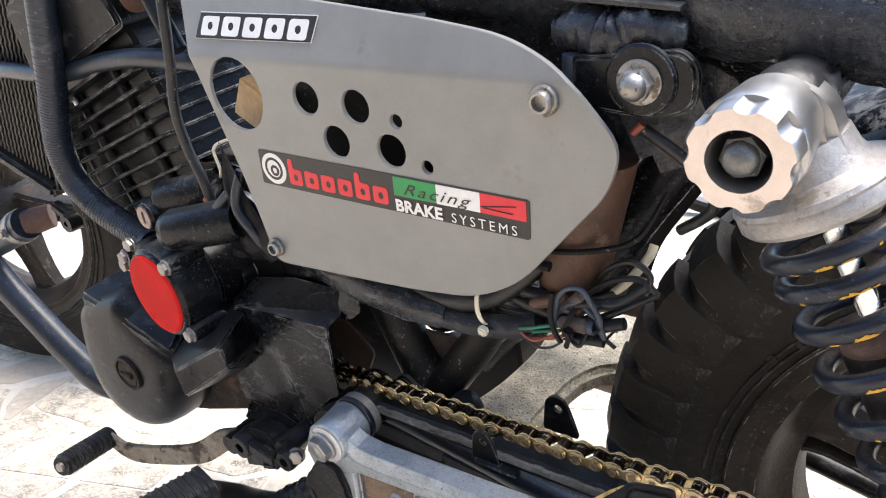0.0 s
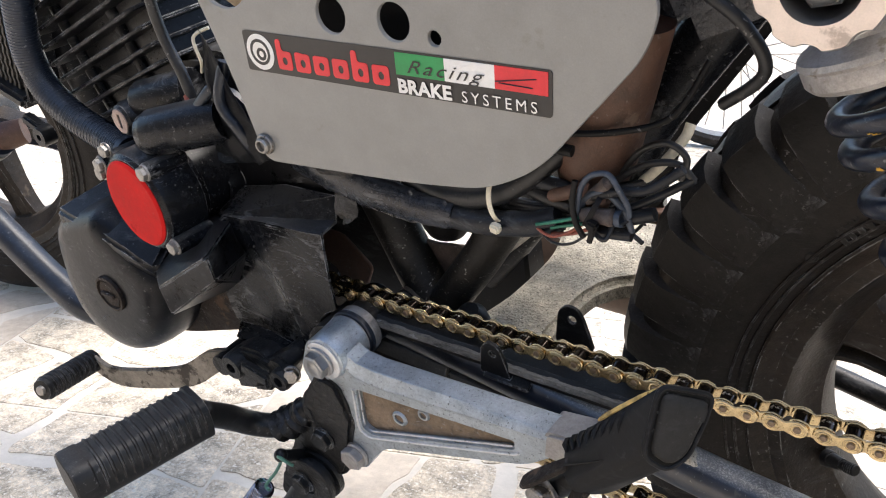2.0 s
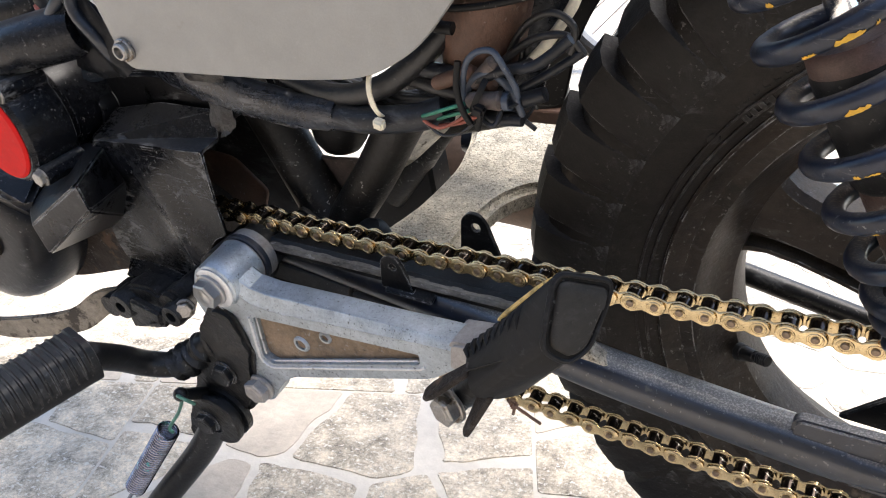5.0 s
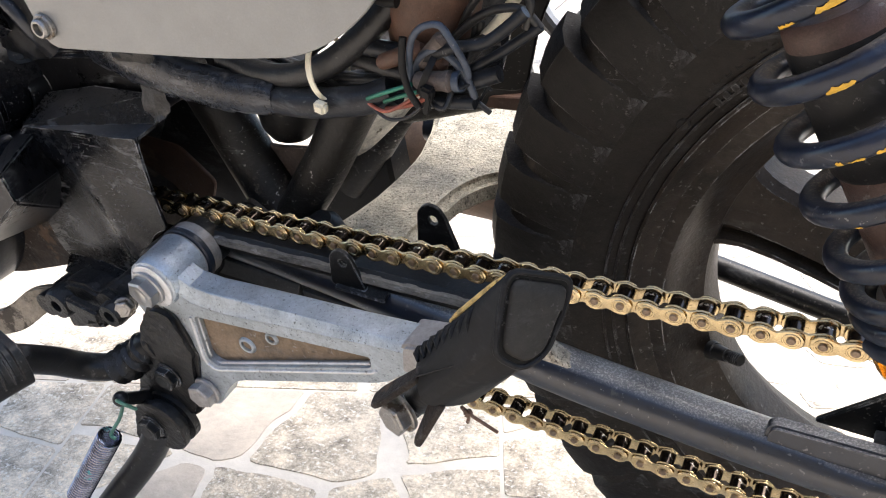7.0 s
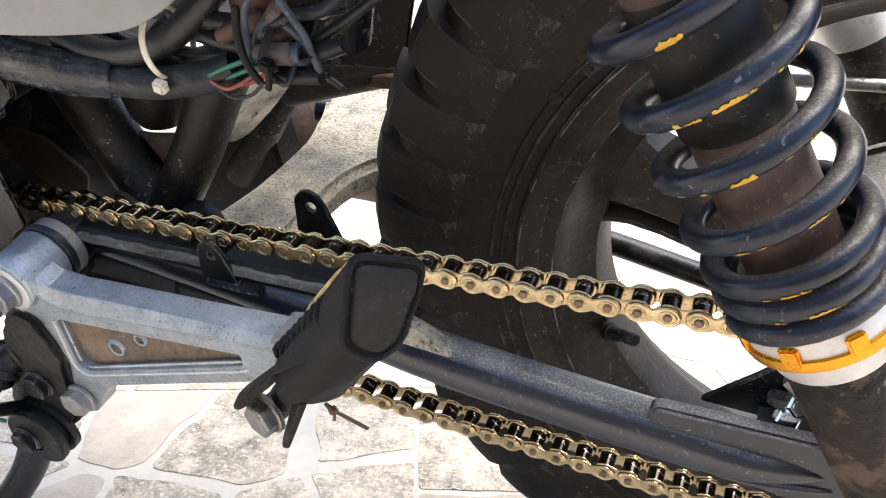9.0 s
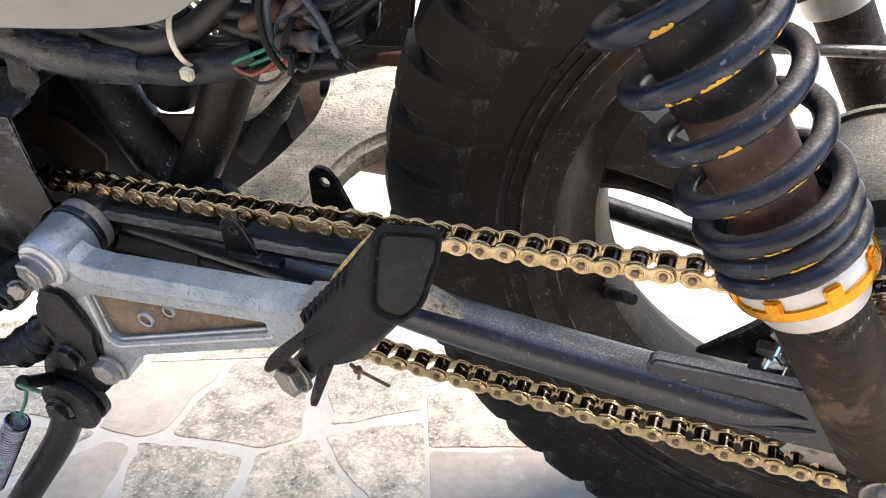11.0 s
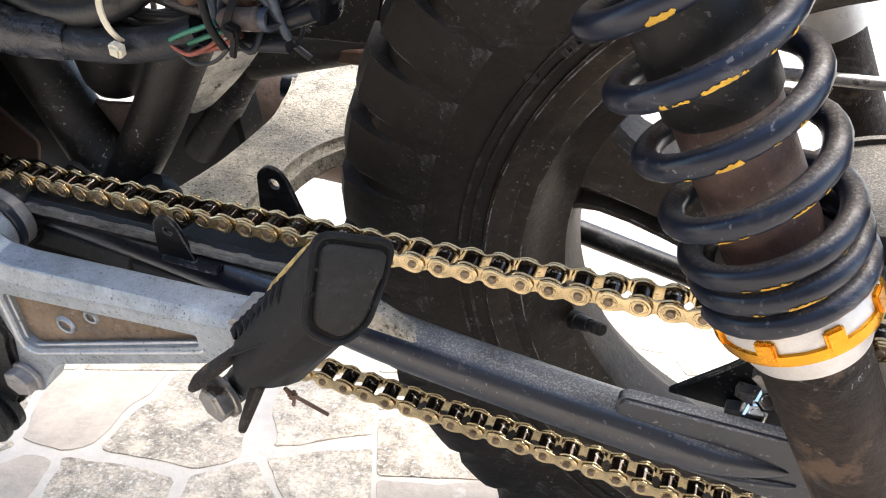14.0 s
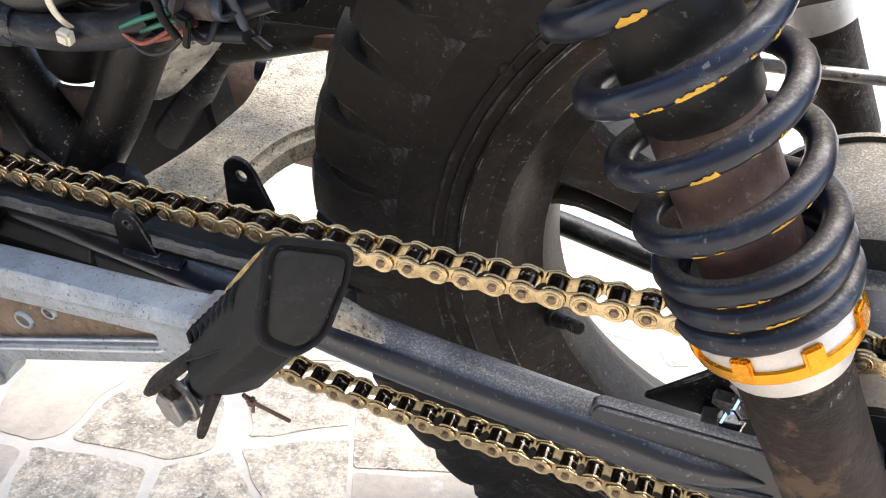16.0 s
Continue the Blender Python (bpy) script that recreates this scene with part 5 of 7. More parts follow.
prism(bm, rounded([(-0.475, 0.352), (-0.452, 0.375), (-0.432, 0.362), (-0.405, 0.362), (-0.400, 0.335), (-0.47, 0.332)], 0.006), 0.012, side(-0.088), bevel=0.002, seg=2)
part("brace_gusset", bm, M_BRACE, fr)
bm = bmesh.new()          # dusty web between the two braces
prism(bm, rounded([(-0.456, 0.4008), (-0.4395, 0.4003), (-0.4150, 0.4035), (-0.402, 0.4045), (-0.432, 0.352)], 0.002), 0.004, side(-0.056), bevel=0.0008)
part("brace_web", bm, M_SLEEVE, fr, "dusty brown web plate between the braces")
bm = bmesh.new()          # rounded rubber part hanging above the web
lathe(bm, [(0, 0), (0.008, 0.0008), (0.0145, 0.0045), (0.0190, 0.012), (0.0212, 0.024), (0.0222, 0.06), (0, 0.06)], basis((-0.4340, -0.0470, 0.4035), (0.12, 0.0, 0.99)), 24)
part("rubber_bulb", bm, M_RUBBER, fr, "round-ended black rubber part", 40)
bm = bmesh.new()          # thin stay behind the bracket
tube(bm, spline([(-0.325, 0.020, 0.460), (-0.3598, 0.020, 0.4211), (-0.3913, 0.020, 0.3863), (-0.4450, 0.020, 0.3220)], 6), [0.0066] * 6 + [0.0072] * 6 + [0.0080, 0.0090, 0.0105, 0.0116, 0.0122, 0.0126, 0.0126], 14)
part("stay", bm, M_BRACE, fr, "grey-brown thin stay")
bm = bmesh.new()
cyl(bm, (-0.388, 0.022, 0.400), (-0.300, 0.05, 0.415), 0.0140, None, 20)
part("cross_stub", bm, M_BRACE, fr)
bm = bmesh.new()          # silver-edged bracket strip beside the brace
le = [V(p) for p in ((-0.3830, -0.051, 0.3985), (-0.3858, -0.051, 0.4040), (-0.3710, -0.051, 0.4190), (-0.3571, -0.051, 0.4358), (-0.3411, -0.051, 0.4600), (-0.3330, -0.051, 0.4750))]
ri = [V(p) for p in ((-0.3835, -0.046, 0.3975), (-0.3860, -0.028, 0.3925), (-0.3735, -0.020, 0.4040), (-0.3600, -0.020, 0.4174), (-0.3376, -0.020, 0.4424), (-0.3250, -0.020, 0.4600))]
rr2 = random.Random(17)
va = [bm.verts.new(p + V((rr2.uniform(-0.0016, 0.0016) - 0.0065, 0, rr2.uniform(-0.0016, 0.0016)))) for p in spline(le, 3)]
vb = [bm.verts.new(p) for p in spline(ri, 3)]
vm = [bm.verts.new(a.co.lerp(b.co, 0.45) + V((0.002, -0.001, 0.001)) * math.sin(i * 0.9)) for i, (a, b) in enumerate(zip(va, vb))]
for A, B in ((va, vm), (vm, vb)):
    for i in range(len(A) - 1):
        bm.faces.new((A[i], A[i + 1], B[i + 1], B[i]))
bmesh.ops.solidify(bm, geom=bm.faces[:], thickness=0.0022)
part("strip", bm, M_PALE, fr, "bent pale metal bracket with a torn edge")
bm = bmesh.new()          # lug with the dome nut
prism(bm, rounded([(-0.262, 0.6600), (-0.208, 0.6655), (-0.2005, 0.6580), (-0.2010, 0.6400), (-0.2120, 0.6335), (-0.2350, 0.6330), (-0.262, 0.6355)], [0.003, 0.010, 0.010, 0.010, 0.008, 0.006, 0.003]), 0.007, side(-0.1390), bevel=0.0018, seg=2)
part("lug", bm, M_BLACKPAINT, fr, "black frame lug")
bm = bmesh.new()
lathe(bm, [(0, 0), (0.0160, 0), (0.0172, 0.0012), (0.0172, 0.003), (0, 0.003)], basis((-0.2265, -0.1412, 0.651), (0, 1, 0)), 32)
part("nut_seat", bm, M_BLACKPAINT, fr, "worn black washer")
bm = bmesh.new()          # lumpy wrap of tape on the joint above the lug
tube(bm, spline([(-0.276, -0.118, 0.664), (-0.262, -0.123, 0.670), (-0.245, -0.126, 0.668), (-0.228, -0.126, 0.671), (-0.212, -0.122, 0.666)], 8), [0.008 + 0.004 * math.sin(math.pi * i / 32) + 0.0012 * math.sin(i * 1.9) for i in range(33)], 18)
for v in bm.verts:
    v.co += V(noise.noise_vector(v.co * 110)) * 0.0018
part("tape_wrap", bm, M_WRAP, fr, "creased wrap of black tape", 60)
bm = bmesh.new()
cyl(bm, (-0.2650, -0.134, 0.6400), (-0.2645, -0.134, 0.6600), 0.0042, None, 16)
part("blue_stub", bm, M_BLUEWIRE, fr, "blue-grey rubber stub")
bolt(NUTDOME, (-0.2265, -0.1415, 0.651), OUT, fr, 5, "pale steel dome nut", "nut", 0.70)
bm = bmesh.new()
box(bm, (-0.240, -0.108, 0.684), (0.085, 0.05, 0.030), Euler((0, radians(4), 0)).to_matrix(), 0.014, 4)
box(bm, (-0.225, -0.095, 0.625), (0.070, 0.04, 0.06), Euler((0, radians(-25), 0)).to_matrix(), 0.014, 4)
part("gusset_plate", bm, M_WRAP, fr, "frame joint wrapped in creased black tape")
bm = bmesh.new()          # square tube behind the panel's rear edge down to the tyre
tube(bm, spline([(-0.190, -0.062, 0.652), (-0.230, -0.062, 0.592), (-0.273, -0.060, 0.526), (-0.290, -0.056, 0.478)], 6), 0.0175, 16)
part("rear_stay", bm, M_BLACKPAINT, fr, "black rear stay")
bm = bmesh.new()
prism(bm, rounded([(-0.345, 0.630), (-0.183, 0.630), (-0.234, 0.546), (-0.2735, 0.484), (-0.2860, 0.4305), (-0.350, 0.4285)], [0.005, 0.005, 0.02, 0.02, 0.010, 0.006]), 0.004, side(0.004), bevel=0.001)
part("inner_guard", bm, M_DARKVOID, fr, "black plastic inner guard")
bm = bmesh.new()          # slanting inner mudguard sheet
sheet = [V((-0.180, -0.108, 0.646)), V((-0.215, -0.062, 0.590)), V((-0.238, -0.030, 0.552)), V((-0.330, -0.030, 0.600)), V((-0.31, -0.062, 0.64)), V((-0.27, -0.100, 0.680))]
nrm = (sheet[2] - sheet[0]).cross(sheet[5] - sheet[0]).normalized() * 0.004
fa, fb = [bm.verts.new(q) for q in sheet], [bm.verts.new(q + nrm) for q in sheet]
bm.faces.new(fa)
bm.faces.new(fb[::-1])
for i in range(6):
    bm.faces.new((fa[i], fb[i], fb[(i + 1) % 6], fa[(i + 1) % 6]))
part("mudguard_sheet", bm, M_BLACKPAINT, fr, "black inner mudguard sheet")
bm = bmesh.new()          # front end of the rear mudguard over the tyre
arc = []
for k in range(9):
    a = radians(100 + 2.6 * k)
    arc.append([bm.verts.new(AXLE + V((r * math.cos(a), y, r * math.sin(a)))) for r, y in ((0.309, -0.066), (0.317, -0.058), (0.320, -0.03), (0.320, 0.03), (0.317, 0.058), (0.309, 0.066))])
for A, B in zip(arc, arc[1:]):
    for j in range(5):
        bm.faces.new((A[j], A[j + 1], B[j + 1], B[j]))
bmesh.ops.solidify(bm, geom=bm.faces[:], thickness=0.002)
part("mudguard", bm, M_BLACKPAINT, fr, "black rear mudguard", 50)
bm = bmesh.new()          # dark boxes added behind the panel to block light
box(bm, (-0.435, -0.065, 0.600), (0.14, 0.12, 0.12), None, 0.012)
box(bm, (-0.455, -0.07, 0.545), (0.10, 0.10, 0.05), None, 0.01)
part("battery_box", bm, M_DARKVOID, fr, "dark box added behind the side panel to block light")
bm = bmesh.new()          # crumpled black sheet between the panel and the frame joint
cs = random.Random(31)
rows = [[bm.verts.new((-0.375 + 0.0125 * i, -0.098 + cs.uniform(-0.004, 0.004), 0.590 + 0.0125 * j + (0.004 * math.sin(i * 1.7) if j == 8 else 0.0))) for j in range(9)] for i in range(11)]
for A, B in zip(rows, rows[1:]):
    for j in range(8):
        bm.faces.new((A[j], A[j + 1], B[j + 1], B[j]))
bmesh.ops.solidify(bm, geom=bm.faces[:], thickness=0.001)
part("crumpled_sheet", bm, M_WRAP, fr, "crumpled black plastic sheet", 20)
bm = bmesh.new()
box(bm, (-0.502, -0.120, 0.612), (0.032, 0.03, 0.030), Euler((0, radians(28), 0)).to_matrix(), 0.002)
part("connector", bm, material("tan_plastic", (0.42, 0.28, 0.14), 0.5, 0, 0.2, 40, 0.1), fr, "tan plastic connector")
bm = bmesh.new()
box(bm, (-0.480, -0.130, 0.609), (0.010, 0.02, 0.030), Euler((0, radians(28), 0)).to_matrix(), 0.002)
part("connector_clip", bm, material("blue_plastic", (0.09, 0.20, 0.40), 0.45, 0, 0.15, 40, 0.1), fr, "blue plastic clip")

# --- engine ---
eng = thing("engine", "black painted engine with cooling fins", "")
eng.parent = bike
tilt = Matrix.Rotation(radians(-22), 4, "Y")       # the cylinders lean to the front
CB = Matrix.Translation((-0.690, -0.03, 0.475)) @ tilt
bm = bmesh.new()
prism(bm, rounded([(-0.072, 0.0), (0.066, 0.0), (0.066, 0.20), (-0.072, 0.20)], 0.015), 0.13, CB @ side(-0.058), bevel=0.004)
part("cylinder_block", bm, M_ENGINE, eng, "black cylinder block")
for k in range(10):
    bm = bmesh.new()
    z = 0.012 + 0.0141 * k
    g = 0.0 if k else -0.012
    o = rounded([(-0.088 - g, -0.078), (0.080 + g, -0.078), (0.080 + g, 0.09), (-0.088 - g, 0.09)], 0.016)
    prism(bm, o, 0.0034, CB @ Matrix.Translation((0, 0, z)), bevel=0.0008)
    part("fin", bm, M_ENGINE, eng, "" if k else "black cooling fin")
for x in (-0.055, 0.02):
    bm = bmesh.new()
    cyl(bm, CB @ V((x, -0.058, 0.0)), CB @ V((x, -0.058, 0.14)), 0.0060, None, 12)
    part("stud", bm, M_ENGINE, eng)
bm = bmesh.new()
prism(bm, rounded([(-0.085, 0.158), (0.083, 0.158), (0.083, 0.172), (0.07, 0.235), (-0.07, 0.235), (-0.085, 0.172)], 0.008), 0.15, CB @ side(-0.075), bevel=0.004, seg=2)
part("cylinder_head", bm, M_ENGINE, eng, "black cylinder head")
bm = bmesh.new()          # upper crankcase behind the starter motor
prism(bm, rounded([(-0.70, 0.44), (-0.70, 0.535), (-0.60, 0.545), (-0.46, 0.520), (-0.44, 0.45)], 0.02, 4), 0.16, side(-0.085), bevel=0.006, seg=2)
part("upper_crankcase", bm, M_ENGINE, eng)
# black backing plate added to fill the shaded gap beside the brace
bm = bmesh.new()
prism(bm, rounded([(-0.610, 0.440), (-0.510, 0.432), (-0.500, 0.402), (-0.488, 0.372), (-0.492, 0.295), (-0.610, 0.285)], 0.008), 0.008, side(-0.035), bevel=0.002, seg=2)
part("pivot_plate", bm, M_SATIN, fr, "black backing plate added for the dark gap by the swingarm pivot")
bm = bmesh.new()          # lower crankcase
prism(bm, rounded([(-0.80, 0.41), (-0.70, 0.46), (-0.58, 0.475), (-0.550, 0.46), (-0.555, 0.405), (-0.605, 0.335), (-0.645, 0.275), (-0.74, 0.275), (-0.81, 0.32)], 0.03, 5), 0.22, side(-0.095), bevel=0.006, seg=2)
part("crankcase", bm, M_ENGINE, eng, "black crankcase")
bm = bmesh.new()          # round generator cover
gc = rounded([(-0.8060, 0.3925), (-0.8190, 0.3594), (-0.8260, 0.3200), (-0.8240, 0.2850), (-0.8060, 0.2610), (-0.7790, 0.2510), (-0.7480, 0.2530), (-0.7170, 0.2650), (-0.6860, 0.2900), (-0.6640, 0.3220), (-0.6560, 0.3620), (-0.6800, 0.3800), (-0.7100, 0.4080), (-0.7300, 0.4180)], 0.018, 4)
gcx, gcz = -0.735, 0.335
rows = []
for y, s_ in ((-0.050, 1.03), (-0.100, 1.03), (-0.136, 1.0), (-0.148, 0.965), (-0.156, 0.90), (-0.1605, 0.80), (-0.1625, 0.66), (-0.1630, 0.40)):
    rows.append([bm.verts.new((gcx + (x - gcx) * s_, y, gcz + (z - gcz) * s_)) for x, z in gc])
for A, B in zip(rows, rows[1:]):
    for j in range(len(gc)):
        bm.faces.new((A[j], A[(j + 1) % len(gc)], B[(j + 1) % len(gc)], B[j]))
bm.faces.new(rows[0])
bm.faces.new(rows[-1])
part("generator_cover", bm, M_ENGINE, eng, "scuffed black generator cover", 30)
bm = bmesh.new()
lathe(bm, [(0, -0.0006), (0.0130, -0.0006), (0.0136, 0.0012), (0.0150, 0.0012), (0.0155, -0.0016), (0.0180, -0.0012), (0.0185, 0.006), (0, 0.006)], basis((-0.733, -0.1648, 0.3355), (0, 1, 0)), 28)
box(bm, (-0.733, -0.1668, 0.3355), (0.019, 0.003, 0.0042), None, 0.0008)
part("timing_plug", bm, M_LOWERLEG, eng, "slotted black inspection plug")
bm = bmesh.new()          # flat top step of the cover and its raised box
vs = [bm.verts.new(q) for q in ((-0.800, -0.150, 0.402), (-0.790, -0.155, 0.386), (-0.7263, -0.160, 0.4002), (-0.689, -0.162, 0.3921), (-0.655, -0.162, 0.380), (-0.770, -0.10, 0.420), (-0.66, -0.10, 0.420), (-0.645, -0.12, 0.375), (-0.77, -0.14, 0.34), (-0.67, -0.14, 0.34))]
bmesh.ops.convex_hull(bm, input=vs)
bmesh.ops.dissolve_limit(bm, angle_limit=0.05, verts=bm.verts[:], edges=bm.edges[:])
bmesh.ops.bevel(bm, geom=bm.edges[:], offset=0.003, segments=3, affect="EDGES", clamp_overlap=True)
part("cover_step", bm, M_ENGINE, eng)
bm = bmesh.new()
hull = [(-0.6258, -0.178, 0.3824), (-0.5507, -0.178, 0.4309), (-0.5481, -0.178, 0.4103), (-0.6211, -0.178, 0.3562), (-0.672, -0.150, 0.372), (-0.66, -0.150, 0.336), (-0.600, -0.130, 0.428), (-0.572, -0.130, 0.434), (-0.570, -0.130, 0.40), (-0.62, -0.10, 0.34), (-0.66, -0.10, 0.39)]
vs = [bm.verts.new(q) for q in hull]
bmesh.ops.convex_hull(bm, input=vs)
bmesh.ops.dissolve_limit(bm, angle_limit=0.06, verts=bm.verts[:], edges=bm.edges[:])
bmesh.ops.bevel(bm, geom=bm.edges[:], offset=0.0015, segments=2, affect="EDGES", clamp_overlap=True)
part("cover_box", bm, M_ENGINE, eng, "black raised cover box", 30)
bm = bmesh.new()          # brown-black casting that fills the space under the raised box
prism(bm, rounded([(-0.730, 0.262), (-0.695, 0.2720), (-0.6240, 0.2985), (-0.5890, 0.2975), (-0.5640, 0.2870), (-0.5320, 0.2930), (-0.530, 0.360), (-0.60, 0.400), (-0.70, 0.360)], 0.008), 0.05, side(-0.120), bevel=0.005, seg=3)
part("lower_casting", bm, M_LOWERLEG, eng, "grimy brown-black lower casting")
# water pump: round black body with the red cap
pump = V((-0.629, -0.170, 0.4535))
pdir = V((0.10, 1, 0.0)).normalized()
PMm = basis(pump, pdir)
bm = bmesh.new()
lathe(bm, [(0, 0.0), (0.0365, 0.0), (0.0395, 0.003), (0.0405, 0.010), (0.0405, 0.034), (0.036, 0.040), (0.034, 0.075), (0, 0.075)], PMm, 48)
part("pump_body", bm, M_BLACKPAINT, eng, "chipped black water pump body", 30)
bm = bmesh.new()
lathe(bm, [(0, -0.0022), (0.0335, -0.0022), (0.0352, -0.0008), (0.0352, 0.002), (0, 0.002)], PMm, 48)
part("pump_cap", bm, M_RED, eng, "matt red round cap")
for a, lr in ((32, 0.0455), (22, 0.0440), (130, 0.0410), (219, 0.0450)):
    q = PMm @ V((lr * math.cos(radians(a)), lr * math.sin(radians(a)), 0.004))
    bm = bmesh.new()
    cyl(bm, q - pdir * 0.002, q + pdir * 0.030, 0.0070, None, 16)
    part("pump_lug", bm, M_BLACKPAINT, eng)
    bolt(HEX12, q - pdir * 0.002, -pdir, eng, a, "dull steel bolt", s=0.72)
bm = bmesh.new()          # starter motor cylinder above the pump
lathe(bm, [(0, 0), (0.0130, 0), (0.0148, 0.0015), (0.0160, 0.006), (0.0175, 0.009), (0.0175, 0.066), (0.0160, 0.072), (0, 0.072)], basis((-0.6200, -0.150, 0.5030), (0.057, 0.02, 0.0117)), 32)
part("starter_motor", bm, M_BLACKPAINT, eng, "black starter motor cylinder", 30)
bm = bmesh.new()
lathe(bm, [(0, 0), (0.0150, 0), (0.0165, 0.003), (0.0170, 0.050), (0, 0.050)], basis((-0.6580, -0.120, 0.5120), (0.92, 0.30, 0.2)), 28)
part("pipe_boss", bm, M_ENGINE, eng, "black pipe boss", 30)
bm = bmesh.new()          # loose black rubber sheet beside the panel's front edge
fl = [V((-0.548, -0.133, 0.585)), V((-0.520, -0.139, 0.5395)), V((-0.508, -0.138, 0.4980)), V((-0.545, -0.130, 0.4850)), V((-0.573, -0.128, 0.4890)), V((-0.556, -0.134, 0.5230))]
cen = sum(fl, V((0, 0, 0))) / 6 + V((0, -0.004, 0))
rings_ = [[p.lerp(cen, t) for p in spline(fl, 6, True)] for t in (0, 0.25, 0.5, 0.75)]
fr_ = random.Random(31)
vr = [[bm.verts.new(p + V((0, 0.0028 * math.sin(p.x * 190 + p.z * 120) + fr_.uniform(-0.0006, 0.0006), 0))) for p in r] for r in rings_]
cv = bm.verts.new(cen)
for A, B in zip(vr, vr[1:]):
    for j in range(len(A)):
        bm.faces.new((A[j], A[(j + 1) % len(A)], B[(j + 1) % len(A)], B[j]))
for j in range(len(vr[-1])):
    bm.faces.new((vr[-1][j], vr[-1][(j + 1) % len(vr[-1])], cv))
bmesh.ops.solidify(bm, geom=bm.faces[:], thickness=0.0014)
part("rubber_sheet", bm, M_TAPE, eng, "creased dusty black rubber sheet", 60)
bm = bmesh.new()
lathe(bm, [(0, 0), (0.0105, 0), (0.0125, 0.002), (0.0125, 0.004), (0.014, 0.006), (0.014, 0.025), (0, 0.025)], basis((-0.6625, -0.1400, 0.5035), (0.1, 1, 0)), 24)
part("sender", bm, M_SATIN, eng, "dirty round sender")
bm = bmesh.new()
SD = basis((-0.6627, -0.1408, 0.5035), (0.1, 1, 0))
prism(bm, ring_pts(0, 0, 0.0100, 28), 0.0012, SD, [rounded([(-0.0018, -0.0055), (0.0018, -0.0055), (0.0018, 0.0055), (-0.0018, 0.0055)], 0.0008, 2)], 0.0003)
part("sender_face", bm, material("tarnished_pink_metal", (0.30, 0.225, 0.20), 0.45, 0.6, 0.25, 90, 0.15, 500, (0.12, 0.09, 0.08), 0.1, 120), eng, "tarnished slotted disc")
bolt(HEX12, (-0.650, -0.155, 0.478), OUT, eng, 0, s=0.8)
bolt(HEX12, (-0.661, -0.160, 0.4885), OUT, eng, 20, s=0.7)

# sprocket cover: bent black sheet
cover = thing("sprocket_cover", "scratched black sheet metal sprocket cover", "")
cover.parent = bike
CF = -0.1365
co = rounded([(-0.4749, 0.4441), (-0.4764, 0.3785), (-0.4905, 0.3712), (-0.5017, 0.3539), (-0.5160, 0.3200), (-0.5260, 0.3105), (-0.5560, 0.3060), (-0.5850, 0.3035), (-0.6161, 0.3150), (-0.6218, 0.3687), (-0.6045, 0.4131), (-0.5696, 0.4392), (-0.5367, 0.4407)], [0.002, 0.004, 0.006, 0.006, 0.006, 0.006, 0.008, 0.010, 0.015, 0.015, 0.012, 0.006, 0.006], 3)
ridge = [(-0.559, 0.4202), (-0.5418, 0.4106), (-0.5289, 0.3888), (-0.5199, 0.3437), (-0.5199, 0.3143)]


def dent(x, z):
    """How far the sheet falls back on the front side of the pressed ridge."""
    for (x0, z0), (x1, z1) in zip(ridge, ridge[1:]):
        if min(z0, z1) <= z <= max(z0, z1):
            xr = x0 + (x1 - x0) * (z - z0) / (z1 - z0)
            d_ = xr - x
            if d_ <= 0:
                return -0.0012 * math.exp(d_ / 0.006)
            fade = min(1.0, max(0.0, (0.4202 - z) / 0.030))
            return fade * (0.013 * (1 - math.exp(-d_ / 0.018)) - 0.0012 * math.exp(-d_ / 0.005))
    return 0.0


bm = bmesh.new()
prism(bm, co, 0.0022, side(CF))
for k in range(24):
    bmesh.ops.bisect_plane(bm, geom=bm.verts[:] + bm.edges[:] + bm.faces[:], plane_co=(-0.630 + 0.0065 * k, 0, 0), plane_no=(1, 0, 0))
for k in range(22):
    bmesh.ops.bisect_plane(bm, geom=bm.verts[:] + bm.edges[:] + bm.faces[:], plane_co=(0, 0, 0.305 + 0.0065 * k), plane_no=(0, 0, 1))
for v in bm.verts:
    v.co.y += dent(v.co.x, v.co.z) + 0.0008 * math.sin(v.co.x * 95 + v.co.z * 60)
part("cover_shell", bm, M_BLACKPAINT, cover, "", 40)
bm = bmesh.new()          # folded top with a bevelled rear corner
tp = [(-0.575, CF, 0.4380), (-0.530, CF - 0.0005, 0.4405), (-0.4785, CF, 0.4418), (-0.4815, -0.1125, 0.4412), (-0.4850, -0.1045, 0.4570), (-0.5349, -0.1040, 0.4560), (-0.585, -0.104, 0.4450), (-0.625, -0.105, 0.420), (-0.603, -0.132, 0.4150)]
up_v = [bm.verts.new(q) for q in tp]
lo_v = [bm.verts.new((x, y, z - 0.0022)) for x, y, z in tp]
for i in (range(1, len(tp) - 1)):
    bm.faces.new((up_v[0], up_v[i], up_v[i + 1]))
    bm.faces.new((lo_v[0], lo_v[i + 1], lo_v[i]))
for i in range(len(tp)):
    j = (i + 1) % len(tp)
    bm.faces.new((up_v[i], lo_v[i], lo_v[j], up_v[j]))
part("cover_top", bm, M_BLACKPAINT, cover, "", 25)
bm = bmesh.new()          # casting behind the cover with the bolt boss
prism(bm, rounded([(-0.645, 0.43), (-0.612, 0.466), (-0.560, 0.474), (-0.500, 0.478), (-0.486, 0.462), (-0.486, 0.44), (-0.56, 0.42)], 0.010, 4), 0.06, side(-0.100), bevel=0.006, seg=3)
